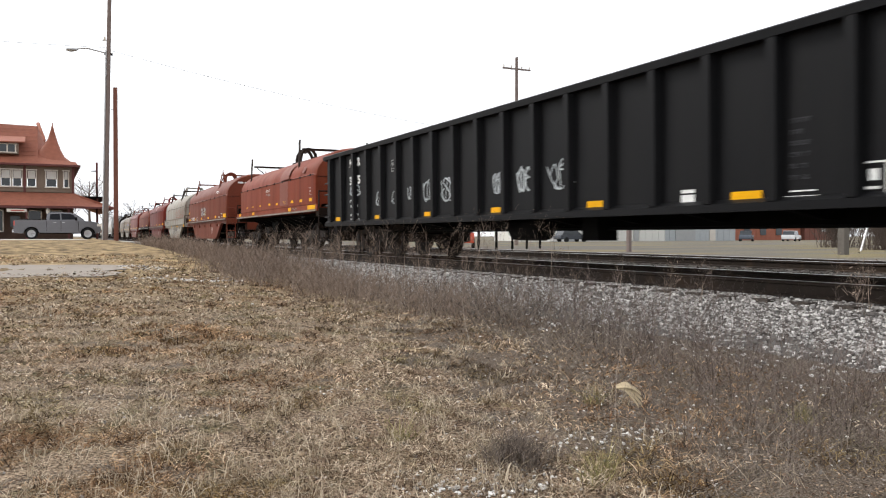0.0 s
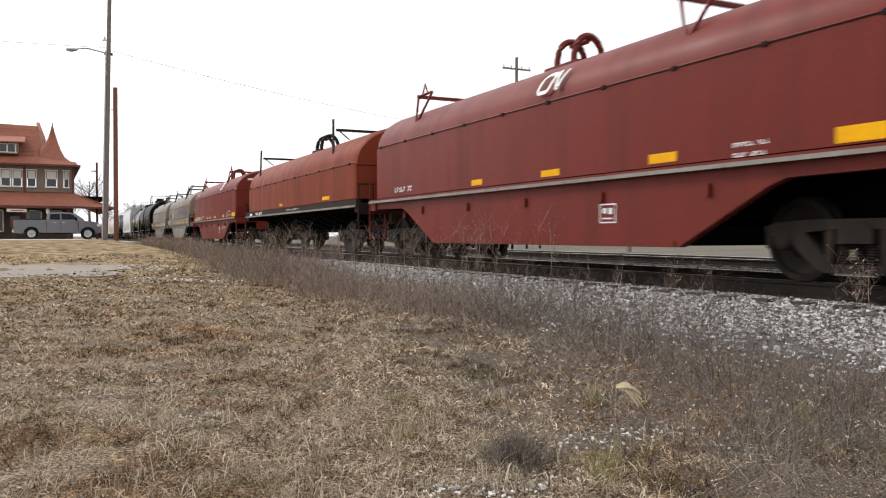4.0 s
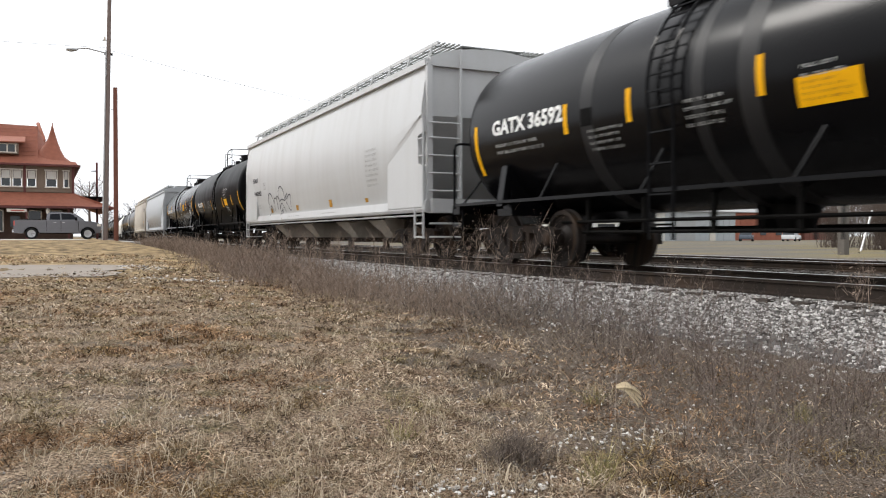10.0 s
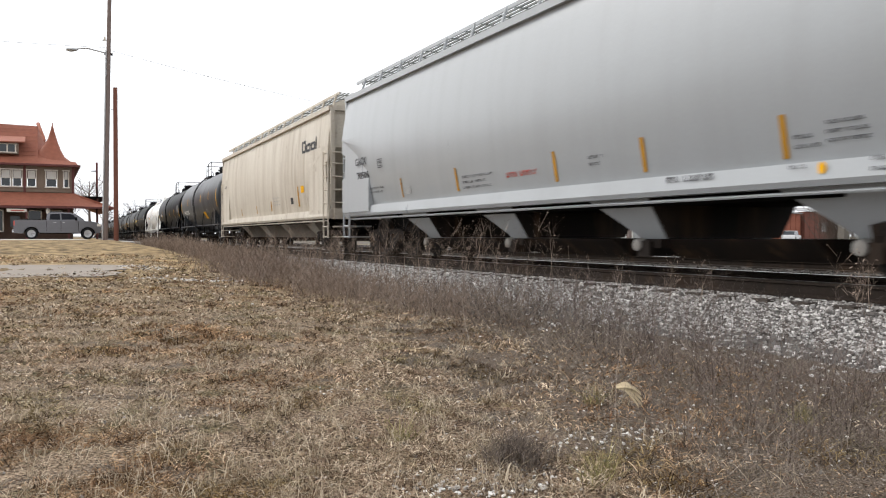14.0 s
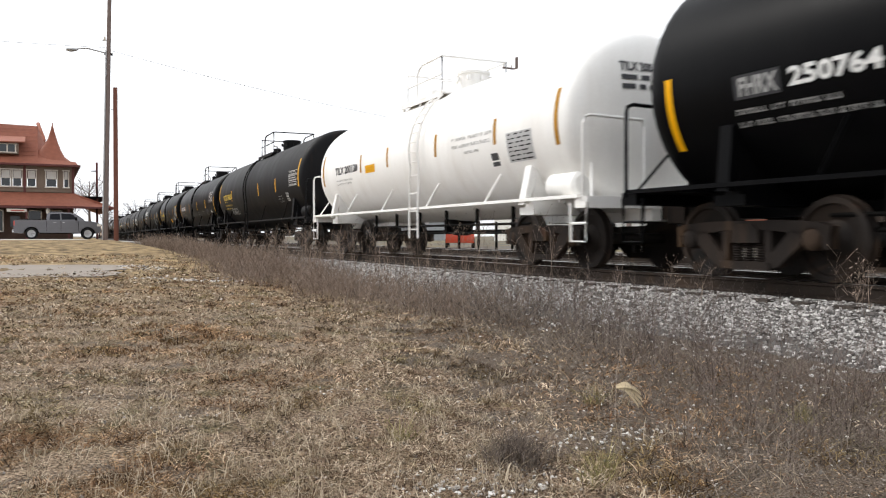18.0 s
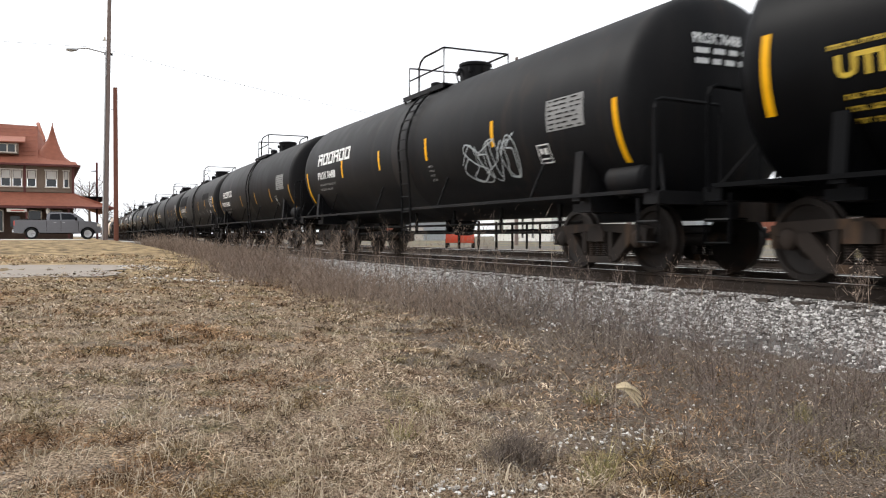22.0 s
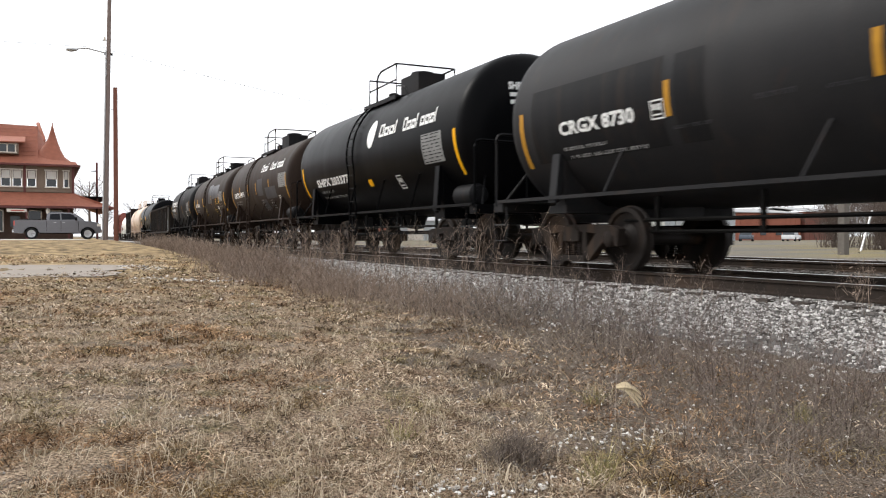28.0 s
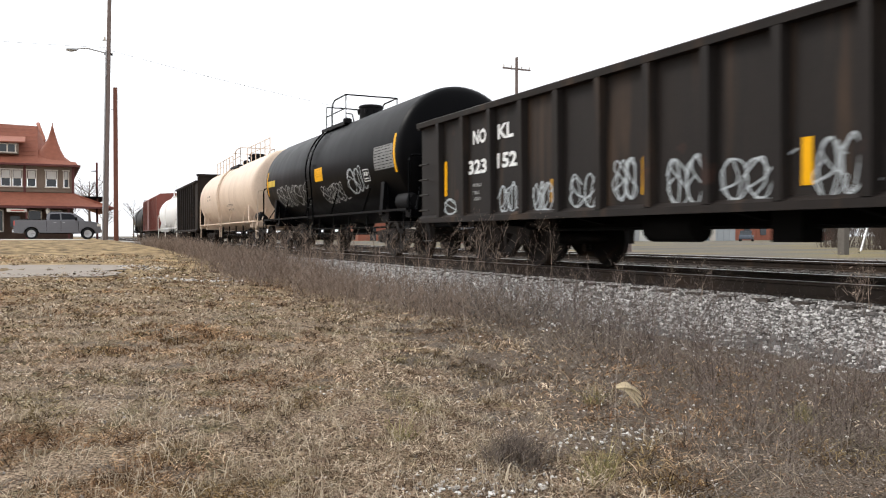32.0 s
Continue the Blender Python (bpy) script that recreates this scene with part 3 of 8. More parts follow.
def tank_car(sr, sl, label, paint, r=1.45, zc=2.32, marks=(), rails=None, stripes=YELLOW, dome="round", bands=(), gap=0.8, stripe_at=(), hi=2.4, end_hi=2.45, ladder_at=None, deck=1.85, top_rail=False):
    """A stub-sill tank car. hi, end_hi: the tops of the side and end reflectors; bands: (place, width, paint) round the shell."""
    car, L = begin_car("tank_car", label, sr, sl)
    rails = rails or paint
    T = L - 0.5
    key = (round(T, 1), r, zc, paint.name)

    def shell():
        s = Shape()
        hd = 0.5
        prof = [(-T / 2 + hd * (1 - max(0.0, math.cos(a)) ** 0.75), max(0.02, r * math.sin(a) ** 0.8)) for a in [math.pi / 2 * i / 9 for i in range(10)]]
        prof = prof + [(-w, k) for w, k in prof[::-1]]
        s.lathe(prof, "y", (0, 0, zc), 56)
        return s.mesh("tank_shell", paint, 50)
    part("tank_shell", stored(("shell",) + key, shell), None, car)

    def saddle():
        s = Shape()
        out = [(-1.3, 0.95), (1.3, 0.95)] + [(r * math.cos(a) * 1.0, zc + r * math.sin(a)) for a in [radians(q) for q in (-28, -50, -70, -90, -110, -130, -152)]]
        s.prism(out, -0.12, 0.12, "y")
        s.box(0, 0, 0.9, 2.7, 0.45, 0.12)
        for sx in (-1, 1):
            s.prism([(sx * 1.38, 1.0), (sx * 1.46, 1.0), (sx * (r - 0.1), zc - 0.62), (sx * (r - 0.24), zc - 0.7)], -0.09, 0.09, "y")
        return s.mesh("tank_saddle", paint)

    def sill():
        s = Shape()
        s.prism([(-0.28, 0.72), (0.28, 0.72), (0.28, 1.05), (-0.28, 1.05)], -1.9, 1.75, "y")
        s.box(0, 1.62, 0.98, 2.9, 0.28, 0.16)
        s.box(0, 1.2, 1.06, 2.8, 0.7, 0.04)
        return s.mesh("end_sill", paint)

    def handrail(sx):
        s = Shape()
        y = 1.68
        s.tube([(sx * 1.45, y, 1.0), (sx * 1.45, y, 2.1), (sx * 1.42, y, 2.19), (sx * 1.34, y, 2.22), (sx * 0.42, y, 2.2), (sx * 0.36, y, 2.1), (sx * 0.36, y, 1.0)], 0.026, 6)
        s.tube([(sx * 1.3, y, 1.05), (sx * 0.95, y - 0.5, 1.75)], 0.02, 6)
        return s.mesh("handrail", rails)

    def stirrup(sx):
        s = Shape()
        s.tube([(sx * 1.44, 1.35, 0.98), (sx * 1.44, 1.37, 0.42), (sx * 1.44, 1.73, 0.42), (sx * 1.44, 1.75, 0.98)], 0.024, 6)
        s.tube([(sx * 1.44, 1.36, 0.68), (sx * 1.44, 1.74, 0.68)], 0.02, 6)
        return s.mesh("step", rails)
    for k in (1, -1):
        m = pose(0, k * (L / 2 - 1.75), 0, 0, 0, 0 if k > 0 else 180)
        part("end_sill", stored(("sill", paint.name), sill), None, car, at=m)
        part("tank_saddle", stored(("saddle", r, zc, paint.name), saddle), None, car, at=m)
        for sx in (-1, 1):
            part("handrail", stored(("hrail", sx, rails.name), lambda: handrail(sx)), None, car, at=m)
            part("step", stored(("stirrup", sx, rails.name), lambda: stirrup(sx)), None, car, at=m)
    add_truck(car, L / 2 - 1.75)
    add_truck(car, -L / 2 + 1.75)
    end_gear(car, L, gap, paint)

    def side_rail(sx):
        s = Shape()
        s.box(sx * 1.45, 0, 1.07, 0.07, L - 0.3, 0.05)
        for i in range(4):
            y = (i / 3 - 0.5) * (L - 6)
            s.tube([(sx * 1.45, y, 1.07), (sx * (r - 0.16), y - 0.25, zc - 0.7)], 0.022, 5)
        return s.mesh("side_rail", rails)
    for sx in (-1, 1):
        part("side_rail", stored(("srail", sx, round(L, 1), rails.name, r), lambda: side_rail(sx)), None, car)

    def brake():
        s = Shape()
        for x, z in ((-0.75, 0.72), (-0.7, 0.56), (0.6, 0.62)):
            s.tube([(x, -L / 2 + 2.6, z), (x, L / 2 - 2.6, z)], 0.028, 6)
        for i in range(6):
            y = (i / 5 - 0.5) * (L - 6.5)
            s.box(-0.72, y, 0.8, 0.05, 0.07, 0.5)
        return s.mesh("brake_rod", UNDER)
    part("brake_rod", stored(("brake", round(L, 1)), brake), None, car)

    def outlet():
        s = Shape()
        s.lathe([(zc - r - 0.32, 0.12), (zc - r - 0.3, 0.2), (zc - r - 0.1, 0.26), (zc - r + 0.1, 0.35)], "z", n=16)
        s.box(0, 0.35, zc - r - 0.1, 0.5, 0.12, 0.3)
        return s.mesh("bottom_outlet", UNDER)
    part("bottom_outlet", stored(("outlet", r, zc), outlet), None, car)

    def reservoir():
        s = Shape()
        s.lathe([(-0.42, 0.05), (-0.4, 0.16), (-0.34, 0.21), (0.34, 0.21), (0.4, 0.16), (0.42, 0.05)], "y", n=18)
        s.box(0, -0.2, -0.2, 0.1, 0.06, 0.1).box(0, 0.2, -0.2, 0.1, 0.06, 0.1)
        return s.mesh("air_reservoir", rails if rails is WHITETANK else DULL)
    part("air_reservoir", stored(("reservoir", rails is WHITETANK), reservoir), None, car, "painted air cylinder", pose(-1.08, -L / 2 + 0.95, 1.27))

    # top platform, dome and rails
    zt = zc + r
    a0 = 1.25       # the away end of the platform, from the middle of the car

    deck_paint = DULL if rails is not WHITETANK else rails

    def walkway(sx):
        s = Shape()
        zp, m = zt - 0.16, a0 - deck / 2 - 0.1
        s.prism([(sx * 0.54, zp + 0.02), (sx * 0.92, zp + 0.02), (sx * 0.92, zp - 0.08), (sx * 0.88, zp - 0.08), (sx * 0.88, zp - 0.02), (sx * 0.54, zp - 0.02)], m - deck / 2 - 0.15, m + deck / 2 + 0.15, "y")
        return s.mesh("walkway", deck_paint)

    def cross_walk():
        return Shape().box(0, 0, zt - 0.16, 1.08, 0.34, 0.04).mesh("cross_walk", deck_paint)

    def prop(sx):
        return Shape().tube([(sx * 0.9, 0, zt - 0.2), (sx * 0.84, 0, zt - 0.34)], 0.03, 5).mesh("walkway_prop", deck_paint)

    def guard(k):
        """k: 0 the low rail across the away end, 1 the raised rail along the side and across, 2 the same beyond."""
        s = Shape()
        b, t = zt - 0.18, zt + 0.55
        if k == 0:
            s.tube([(-0.78, a0, b), (-0.78, a0, t), (0.78, a0, t), (0.78, a0, b)], 0.022, 6)
        else:
            x = -0.78 if k == 1 else 0.78
            s.tube([(x, a0 - 0.55, b), (x, a0 - 0.55, t - 0.12), (x, a0 - 0.65, t + 0.02), (x, a0 - 0.85, t + 0.09), (x, a0 - deck, t + 0.1), (x, a0 - deck, b)], 0.024, 6)
            s.tube([(x, a0, t - 0.3), (x, a0 - deck, t - 0.28)], 0.018, 6)
            if k == 1:
                s.tube([(x, a0 - deck, t + 0.1), (0.78, a0 - deck, t + 0.1)], 0.022, 6)
                s.tube([(x, a0 - deck - 0.7, b - 0.02), (x, a0 - deck - 0.55, b + 0.2), (x, a0 - deck, b + 0.3)], 0.02, 6)
        return s.mesh("guard_rail", rails)

    def dome_mesh():
        s = Shape()
        if dome == "round":
            s.lathe([(zt - 0.1, 0.34), (zt + 0.3, 0.33), (zt + 0.31, 0.36), (zt + 0.36, 0.36), (zt + 0.39, 0.3), (zt + 0.41, 0.05)], "z", (0, -0.55, 0), 20)
            for i in range(8):
                a = i * math.pi / 4
                s.box(0.38 * math.cos(a), -0.55 + 0.38 * math.sin(a), zt + 0.2, 0.06, 0.06, 0.1)
        else:
            s.box(0, -0.4, zt + 0.18, 0.7, 1.1, 0.5)
            s.lathe([(zt + 0.4, 0.3), (zt + 0.52, 0.28), (zt + 0.56, 0.1)], "z", (0, -0.4, 0), 16)
        return s.mesh("dome", DULL if rails is not WHITETANK else rails)

    def valve():
        s = Shape()
        s.lathe([(zt - 0.05, 0.14), (zt + 0.2, 0.14), (zt + 0.24, 0.05)], "z", (-0.2, 1.0, 0), 10)
        return s.mesh("valve", DULL if rails is not WHITETANK else rails)
    pk = (r, zc, deck, rails.name)
    sh = pose(0, 0, 0)
    for sx in (-1, 1):
        part("walkway", stored(("plat", sx) + pk, lambda: walkway(sx)), None, car, at=sh)
        for q in (0.0, 0.5, 1.0):
            part("walkway_prop", stored(("prop", sx) + pk, lambda: prop(sx)), None, car, at=pose(0, a0 - q * deck, 0))
    for q in (0, 1):
        part("cross_walk", stored(("cross",) + pk, cross_walk), None, car, at=pose(0, a0 - q * deck, 0))
    for k in (0, 1, 2):
        part("guard_rail", stored(("guard", k) + pk, lambda: guard(k)), None, car, at=sh)
    if top_rail:
        for k in (-1, 1):
            rail, y0, y1 = Shape(), k * 1.8, k * (L / 2 - 1.3)
            rail.tube([(-0.7, y0, zt + 0.5), (-0.7, y1, zt + 0.45)], 0.02, 6)
            rail.tube([(-0.7, y0, zt + 0.2), (-0.7, y1, zt + 0.18)], 0.016, 6)
            for i in range(6):
                y = y0 + (y1 - y0) * i / 5
                rail.tube([(-0.7, y, zt - 0.2), (-0.7, y, zt + 0.5)], 0.02, 6)
            part("top_railing", rail, rails, car)
    part("dome", stored(("dome", dome) + pk, dome_mesh), None, car, at=sh)
    part("valve", stored(("valve",) + pk, valve), None, car, at=sh)

    def ladder(sx):
        s = Shape()
        path = [(sx * 1.5, 0.45), (sx * 1.5, 1.2)]
        R = r + 0.09
        for i in range(9):
            a = radians(-12 + 62 * i / 8)
            path.append((sx * max(0.0, R * math.cos(a)), zc + R * math.sin(a)))
        for w in (-0.22, 0.22):
            s.tube([(x, w, z) for x, z in path], 0.024, 5)
        for i in range(1, len(path)):
            x0, z0 = path[i - 1]
            x1, z1 = path[i]
            n = max(1, round(math.hypot(x1 - x0, z1 - z0) / 0.32))
            for j in range(n):
                q = (j + 0.5) / n
                x, z = x0 + (x1 - x0) * q, z0 + (z1 - z0) * q
                s.tube([(x, -0.22, z), (x, 0.22, z)], 0.015, 5)
        return s.mesh("ladder", rails)
    for sx in (-1, 1):
        part("ladder", stored(("ladder", r, zc, sx, rails.name), lambda: ladder(sx)), None, car, at=pose(0, L / 2 - (ladder_at or L / 2 - 0.5), 0))
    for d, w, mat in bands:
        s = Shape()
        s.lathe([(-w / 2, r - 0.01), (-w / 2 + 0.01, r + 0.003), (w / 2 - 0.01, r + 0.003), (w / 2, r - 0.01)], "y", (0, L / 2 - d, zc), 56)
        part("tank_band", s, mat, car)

    def surf(z):
        q = max(-0.985, min(0.985, (z - zc) / r))
        return -r * math.sqrt(1 - q * q)
    mk = [("r", q - 0.05, q + 0.05, hi - 0.44, hi, stripes) for q in stripe_at]
    mk += [("r", L - 0.87, L - 0.76, end_hi - 0.85, end_hi, stripes), ("r", 0.86, 0.97, end_hi - 0.85, end_hi, stripes)]
    mk += list(marks)
    add_marks(car, L, surf, mk, int(sr))
    first = [m for m in marks if m[0] == "T"]
    if first:
        def head_y(x, z):
            k = min(0.97, math.hypot(x, z - zc) / r) ** 1.25
            return -T / 2 + 0.5 * (1 - math.sqrt(1 - k * k) ** 0.75) - 0.012
        words, ink = first[0][1], first[0][6]
        s = Shape()
        vs, fs = letters(words)
        s.add([(-0.62 + 0.15 * u, head_y(-0.62 + 0.15 * u, zc + 0.72 + 0.19 * v), zc + 0.72 + 0.19 * v) for u, v in vs], fs)
        part("head_lettering", s, ink, car)
        s = Shape()
        rng = random.Random(int(sr) + 5)
        for i in range(2):
            x, z = -0.6, zc + 0.58 - 0.14 * i
            while x < 0.55:
                w = rng.uniform(0.1, 0.3)
                c = [(x, z), (x + w, z), (x + w, z + 0.075), (x, z + 0.075)]
                s.add([(a, head_y(a, b), b) for a, b in c], [(0, 1, 2, 3)])
                x += w + 0.07
        tagged(part("stencil", s, ink, car), kind="stuff")
    return car


def hood_profile(w=1.45, z0=1.38, zs=2.56, top=3.5, n=10):
    half = [(w, z0), (w, zs), (w - 0.03, zs + 0.03)]
    half += [((w - 0.03) * math.cos(math.pi / 2 * i / n), zs + 0.03 + (top - zs - 0.03) * math.sin(math.pi / 2 * i / n)) for i in range(1, n)]
    return [(-x, z) for x, z in half] + [(0, top)] + half[::-1]


def coil_car(sr, sl, label, hood, frame_paint, deep=True, bail="loops", marks=(), gap=1.1, trim=None, straps=False, top=3.38, zs=2.38, z0=1.38, bogie=1.35, inset=0.38):
    """A coil steel car with a lifting hood."""
    car, L = begin_car("coil_car", label, sr, sl)
    H = L - 2 * inset

    def hood_mesh():
        s = Shape()
        pr = hood_profile(1.45, z0, zs, top)
        rings = []
        for y, k in ((-H / 2, 0.965), (-H / 2 + 0.06, 0.985), (-H / 2 + 0.16, 1.0), (H / 2 - 0.16, 1.0), (H / 2 - 0.06, 0.985), (H / 2, 0.965)):
            rings.append([(x * k, y, z0 + (z - z0) * k) for x, z in pr])
        s.loft(rings)
        return s.mesh("hood", hood, 30)
    part("hood", stored(("hood", round(H, 1), hood.name, top, z0), hood_mesh), None, car)
    # seam with hooks
    s = Shape()
    for sx in (-1, 1):
        s.box(sx * 1.452, 0, zs - 0.005, 0.02, H - 0.1, 0.012)
        n = 10
        for i in range(n):
            s.box(sx * 1.46, (i / (n - 1) - 0.5) * (H - 0.8), zs - 0.01, 0.03, 0.08, 0.05)
    for q in (-1, 1):
        s.box(0, q * H / 2, zs - 0.06, 2.7, 0.02, 0.012)
    part("seam", s, DULL if hood in (REDCOIL, BROWNRED, ORANGECOIL) else BROWNBLACK, car)
    if straps:
        s = Shape()
        n = 13
        pr = hood_profile(1.455, z0 + 0.02, zs, top + 0.01)
        for i in range(n):
            y = (i / (n - 1) - 0.5) * (H - 0.9)
            s = Shape()
            s.loft([[(x * 1.004, y - 0.025, z + 0.003) for x, z in pr], [(x * 1.004, y + 0.025, z + 0.003) for x, z in pr]], close=False, caps=False)
            part("strap", s, WHITEHOP, car)
    if hood in (REDCOIL, BROWNRED):
        s = Shape()
        for z, n0, w in ((2.95, 6, 0.26), (2.78, 3, 0.26)):
            for i in range(n0):
                s.box((i - (n0 - 1) / 2) * 0.31, -H / 2 - 0.004, z, w, 0.012, 0.08)
        tagged(part("stencil", s, WHITEMARK, car), kind="stuff")
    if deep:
        # flat dark panels paint the shade of openings in the car's end
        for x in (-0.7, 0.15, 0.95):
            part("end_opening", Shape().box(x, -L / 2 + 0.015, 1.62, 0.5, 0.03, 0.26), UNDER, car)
    # stacking brackets and the middle bail
    bm = hood if hood in (REDCOIL, BROWNRED) else BROWNBLACK
    for q in (-1, 1):
        s = Shape()
        y = q * (H / 2 - 2.55) + 0.6 if deep else q * (H / 2 - 1.85) + 0.45
        foot = zs + 0.36 * (top - zs)
        s.box(0, y + 0.36, top + (0.14 if deep else 0.16), 2.16, 0.07, 0.07)
        bar = part("stacking_bracket", s, bm, car)
        for sx in (-1, 1):
            if not deep:
                leg = Shape().tube([(sx * 1.28, y, foot), (sx * 1.14, y + 0.45, top + 0.46)], 0.034, 5)
                leg.tube([(sx * 1.02, y + 0.34, top + 0.15), (sx * 0.7, y + 0.34, top - 0.1)], 0.02, 5)
                part("bracket_leg", leg, bm, bar)
                continue
            leg = Shape().tube([(sx * 1.05, y + 0.36, top + 0.14), (sx * 1.28, y, foot), (sx * 1.05, y - 0.32, top + 0.12)], 0.028, 5)
            leg.tube([(sx * 1.05, y + 0.34, top + 0.14), (sx * 1.05, y - 0.34, top + 0.14)], 0.03, 5)
            leg.tube([(sx * 1.05, y + 0.16, top + 0.14), (sx * 1.05, y + 0.02, top + 0.36), (sx * 1.05, y - 0.12, top + 0.14)], 0.018, 5)
            part("bracket_leg", leg, bm, bar)
    s = Shape()
    if bail == "loops":
        for dy in (0.3, 0.8):
            pts = [(0.3 * math.cos(a), dy, top - 0.1 + 0.62 * math.sin(a) ** 0.6) for a in [math.pi * i / 12 for i in range(13)]]
            s.tube(pts, 0.06, 6)
        s.box(0, 0.55, top + 0.0, 0.8, 1.0, 0.1)
        s.box(0, 0, top + 0.0, 0.16, H - 5.4, 0.07)
        s.tube([(0, 0.3, top + 0.44), (0, 0.8, top + 0.44)], 0.05, 6)
    else:
        for sx in (-1, 1):
            for dy in (-1, 1):
                s.tube([(sx * 0.68, 0.6 + dy * 0.82, top - 0.14), (sx * 0.54, 0.6 + dy * 0.5, top + 0.36), (sx * 0.45, 0.6 + dy * 0.3, top + 0.52)], 0.055, 6)
            s.box(sx * 0.45, 0.6, top + 0.52, 0.14, 0.7, 0.09)
        s.box(0, 0.6, top + 0.52, 0.9, 0.4, 0.07)
    part("lifting_bail", s, bm if bail == "loops" else PALECOIL, car)
    # frame
    s = Shape()
    fb = 1.26 if deep else 1.22
    for sx in (-1, 1):
        s.prism([(sx * 1.5, fb), (sx * 1.36, fb), (sx * 1.36, z0 - 0.02), (sx * 1.5, z0 - 0.02)], -L / 2 + 0.1, L / 2 - 0.1, "y")
    s.box(0, 0, 1.3, 2.8, L - 0.4, 0.06)
    part("frame", s, frame_paint, car)
    s = Shape()
    s.prism([(-0.3, 0.72 if deep else 0.62), (0.3, 0.72 if deep else 0.62), (0.3, 1.28), (-0.3, 1.28)], -L / 2 + 0.25, L / 2 - 0.25, "y")
    part("centre_sill", s, UNDER, car)
    if deep:
        for sx in (-1, 1):
            s = Shape()
            b = L / 2
            s.prism([(b - 0.4, 1.27), (b - 0.4, 1.12), (b - 1.9, 1.1), (b - 2.15, 1.02), (b - 3.5, 0.36), (-b + 3.5, 0.36), (-b + 2.15, 1.02), (-b + 1.9, 1.1), (-b + 0.4, 1.12), (-b + 0.4, 1.27)], sx * 1.3, sx * 1.42, "x")
            s.box(sx * 1.425, 0, 0.4, 0.03, L - 7.1, 0.07)
            for i in range(5):
                s.box(sx * 1.44, (i / 4 - 0.5) * (L - 6.0), 1.03, 0.05, 0.08, 0.14)
            part("side_skirt", s, frame_paint, car)
        s = Shape()
        s.box(0, 0, 0.5, 2.5, L - 7.4, 0.25)
        part("trough", s, UNDER, car)
    else:
        for i in range(9):
            y = (i / 8 - 0.5) * (L - 5.5)
            part("crossbearer", Shape().prism([(-1.4, 1.1), (1.4, 1.1), (0.5, 0.7), (-0.5, 0.7)], y - 0.05, y + 0.05, "y"), UNDER, car)
        part("brake_reservoir", Shape().box(-0.9, 0.8, 0.85, 0.4, 0.9, 0.35), UNDER, car)
    for sx in (-1, 1):
        part("sill_trim", Shape().box(sx * 1.515, 0, (z0 if deep and z0 > 1.5 else fb) + 0.02, 0.03, L - 0.3, 0.05), trim or PALECOIL, car)
    # ends: platform, ladder, rails, brake wheel
    for k in (1, -1):
        m = pose(0, k * (L / 2 - 0.2), 0, 0, 0, 0 if k > 0 else 180)
        s = Shape()
        s.box(0, 0, 1.2, 2.9, 0.36, 0.22)
        s.box(0, 0.1, 0.95, 1.2, 0.2, 0.3)
        # brown-black on open-framed cars puts the end's shade into the sill colour
        part("end_sill", s, frame_paint if deep else BROWNBLACK, car, at=m)
        for sx in (-1, 1):
            s = Shape()
            for w in (-0.02, 0.36):
                s.tube([(sx * (1.44 - w), 0.16, 0.42), (sx * (1.44 - w), 0.16, 1.8)], 0.021, 5)
            for z in (0.45, 0.75, 1.05, 1.78):
                s.tube([(sx * 1.46, 0.16, z), (sx * 1.08, 0.16, z)], 0.02, 5)
            part("end_ladder", s, frame_paint if frame_paint in (REDCOIL, BROWNRED) else BROWNBLACK, car, at=m)
        s = Shape()
        s.tube([(-0.9, 0.12, 1.25), (-0.9, 0.12, 2.0), (0.2, 0.12, 2.0)], 0.022, 5)
        part("grab_rail", s, frame_paint, car, at=m)
    s = Shape()
    s.tube([(-0.5 + 0.24 * math.cos(a), -L / 2 + 0.1, 1.75 + 0.24 * math.sin(a)) for a in [2 * math.pi * i / 16 for i in range(17)]], 0.02, 5)
    s.box(-0.5, -L / 2 + 0.15, 1.6, 0.3, 0.12, 0.5)
    part("brake_wheel", s, UNDER, car)
    add_truck(car, L / 2 - bogie)
    add_truck(car, -L / 2 + bogie)
    end_gear(car, L, gap, frame_paint)

    def surf(z):
        if z < 1.26:
            return -1.42 if z < 1.13 or not deep else -1.432
        if z < z0 - 0.01:
            return -1.5
        if z < zs + 0.02:
            return -1.45
        q = min(1, (z - zs - 0.02) / (top - zs - 0.02))
        return -1.43 * math.sqrt(max(0.0, 1 - q * q)) - 0.03
    add_marks(car, L, surf, marks, int(sr))
    return car


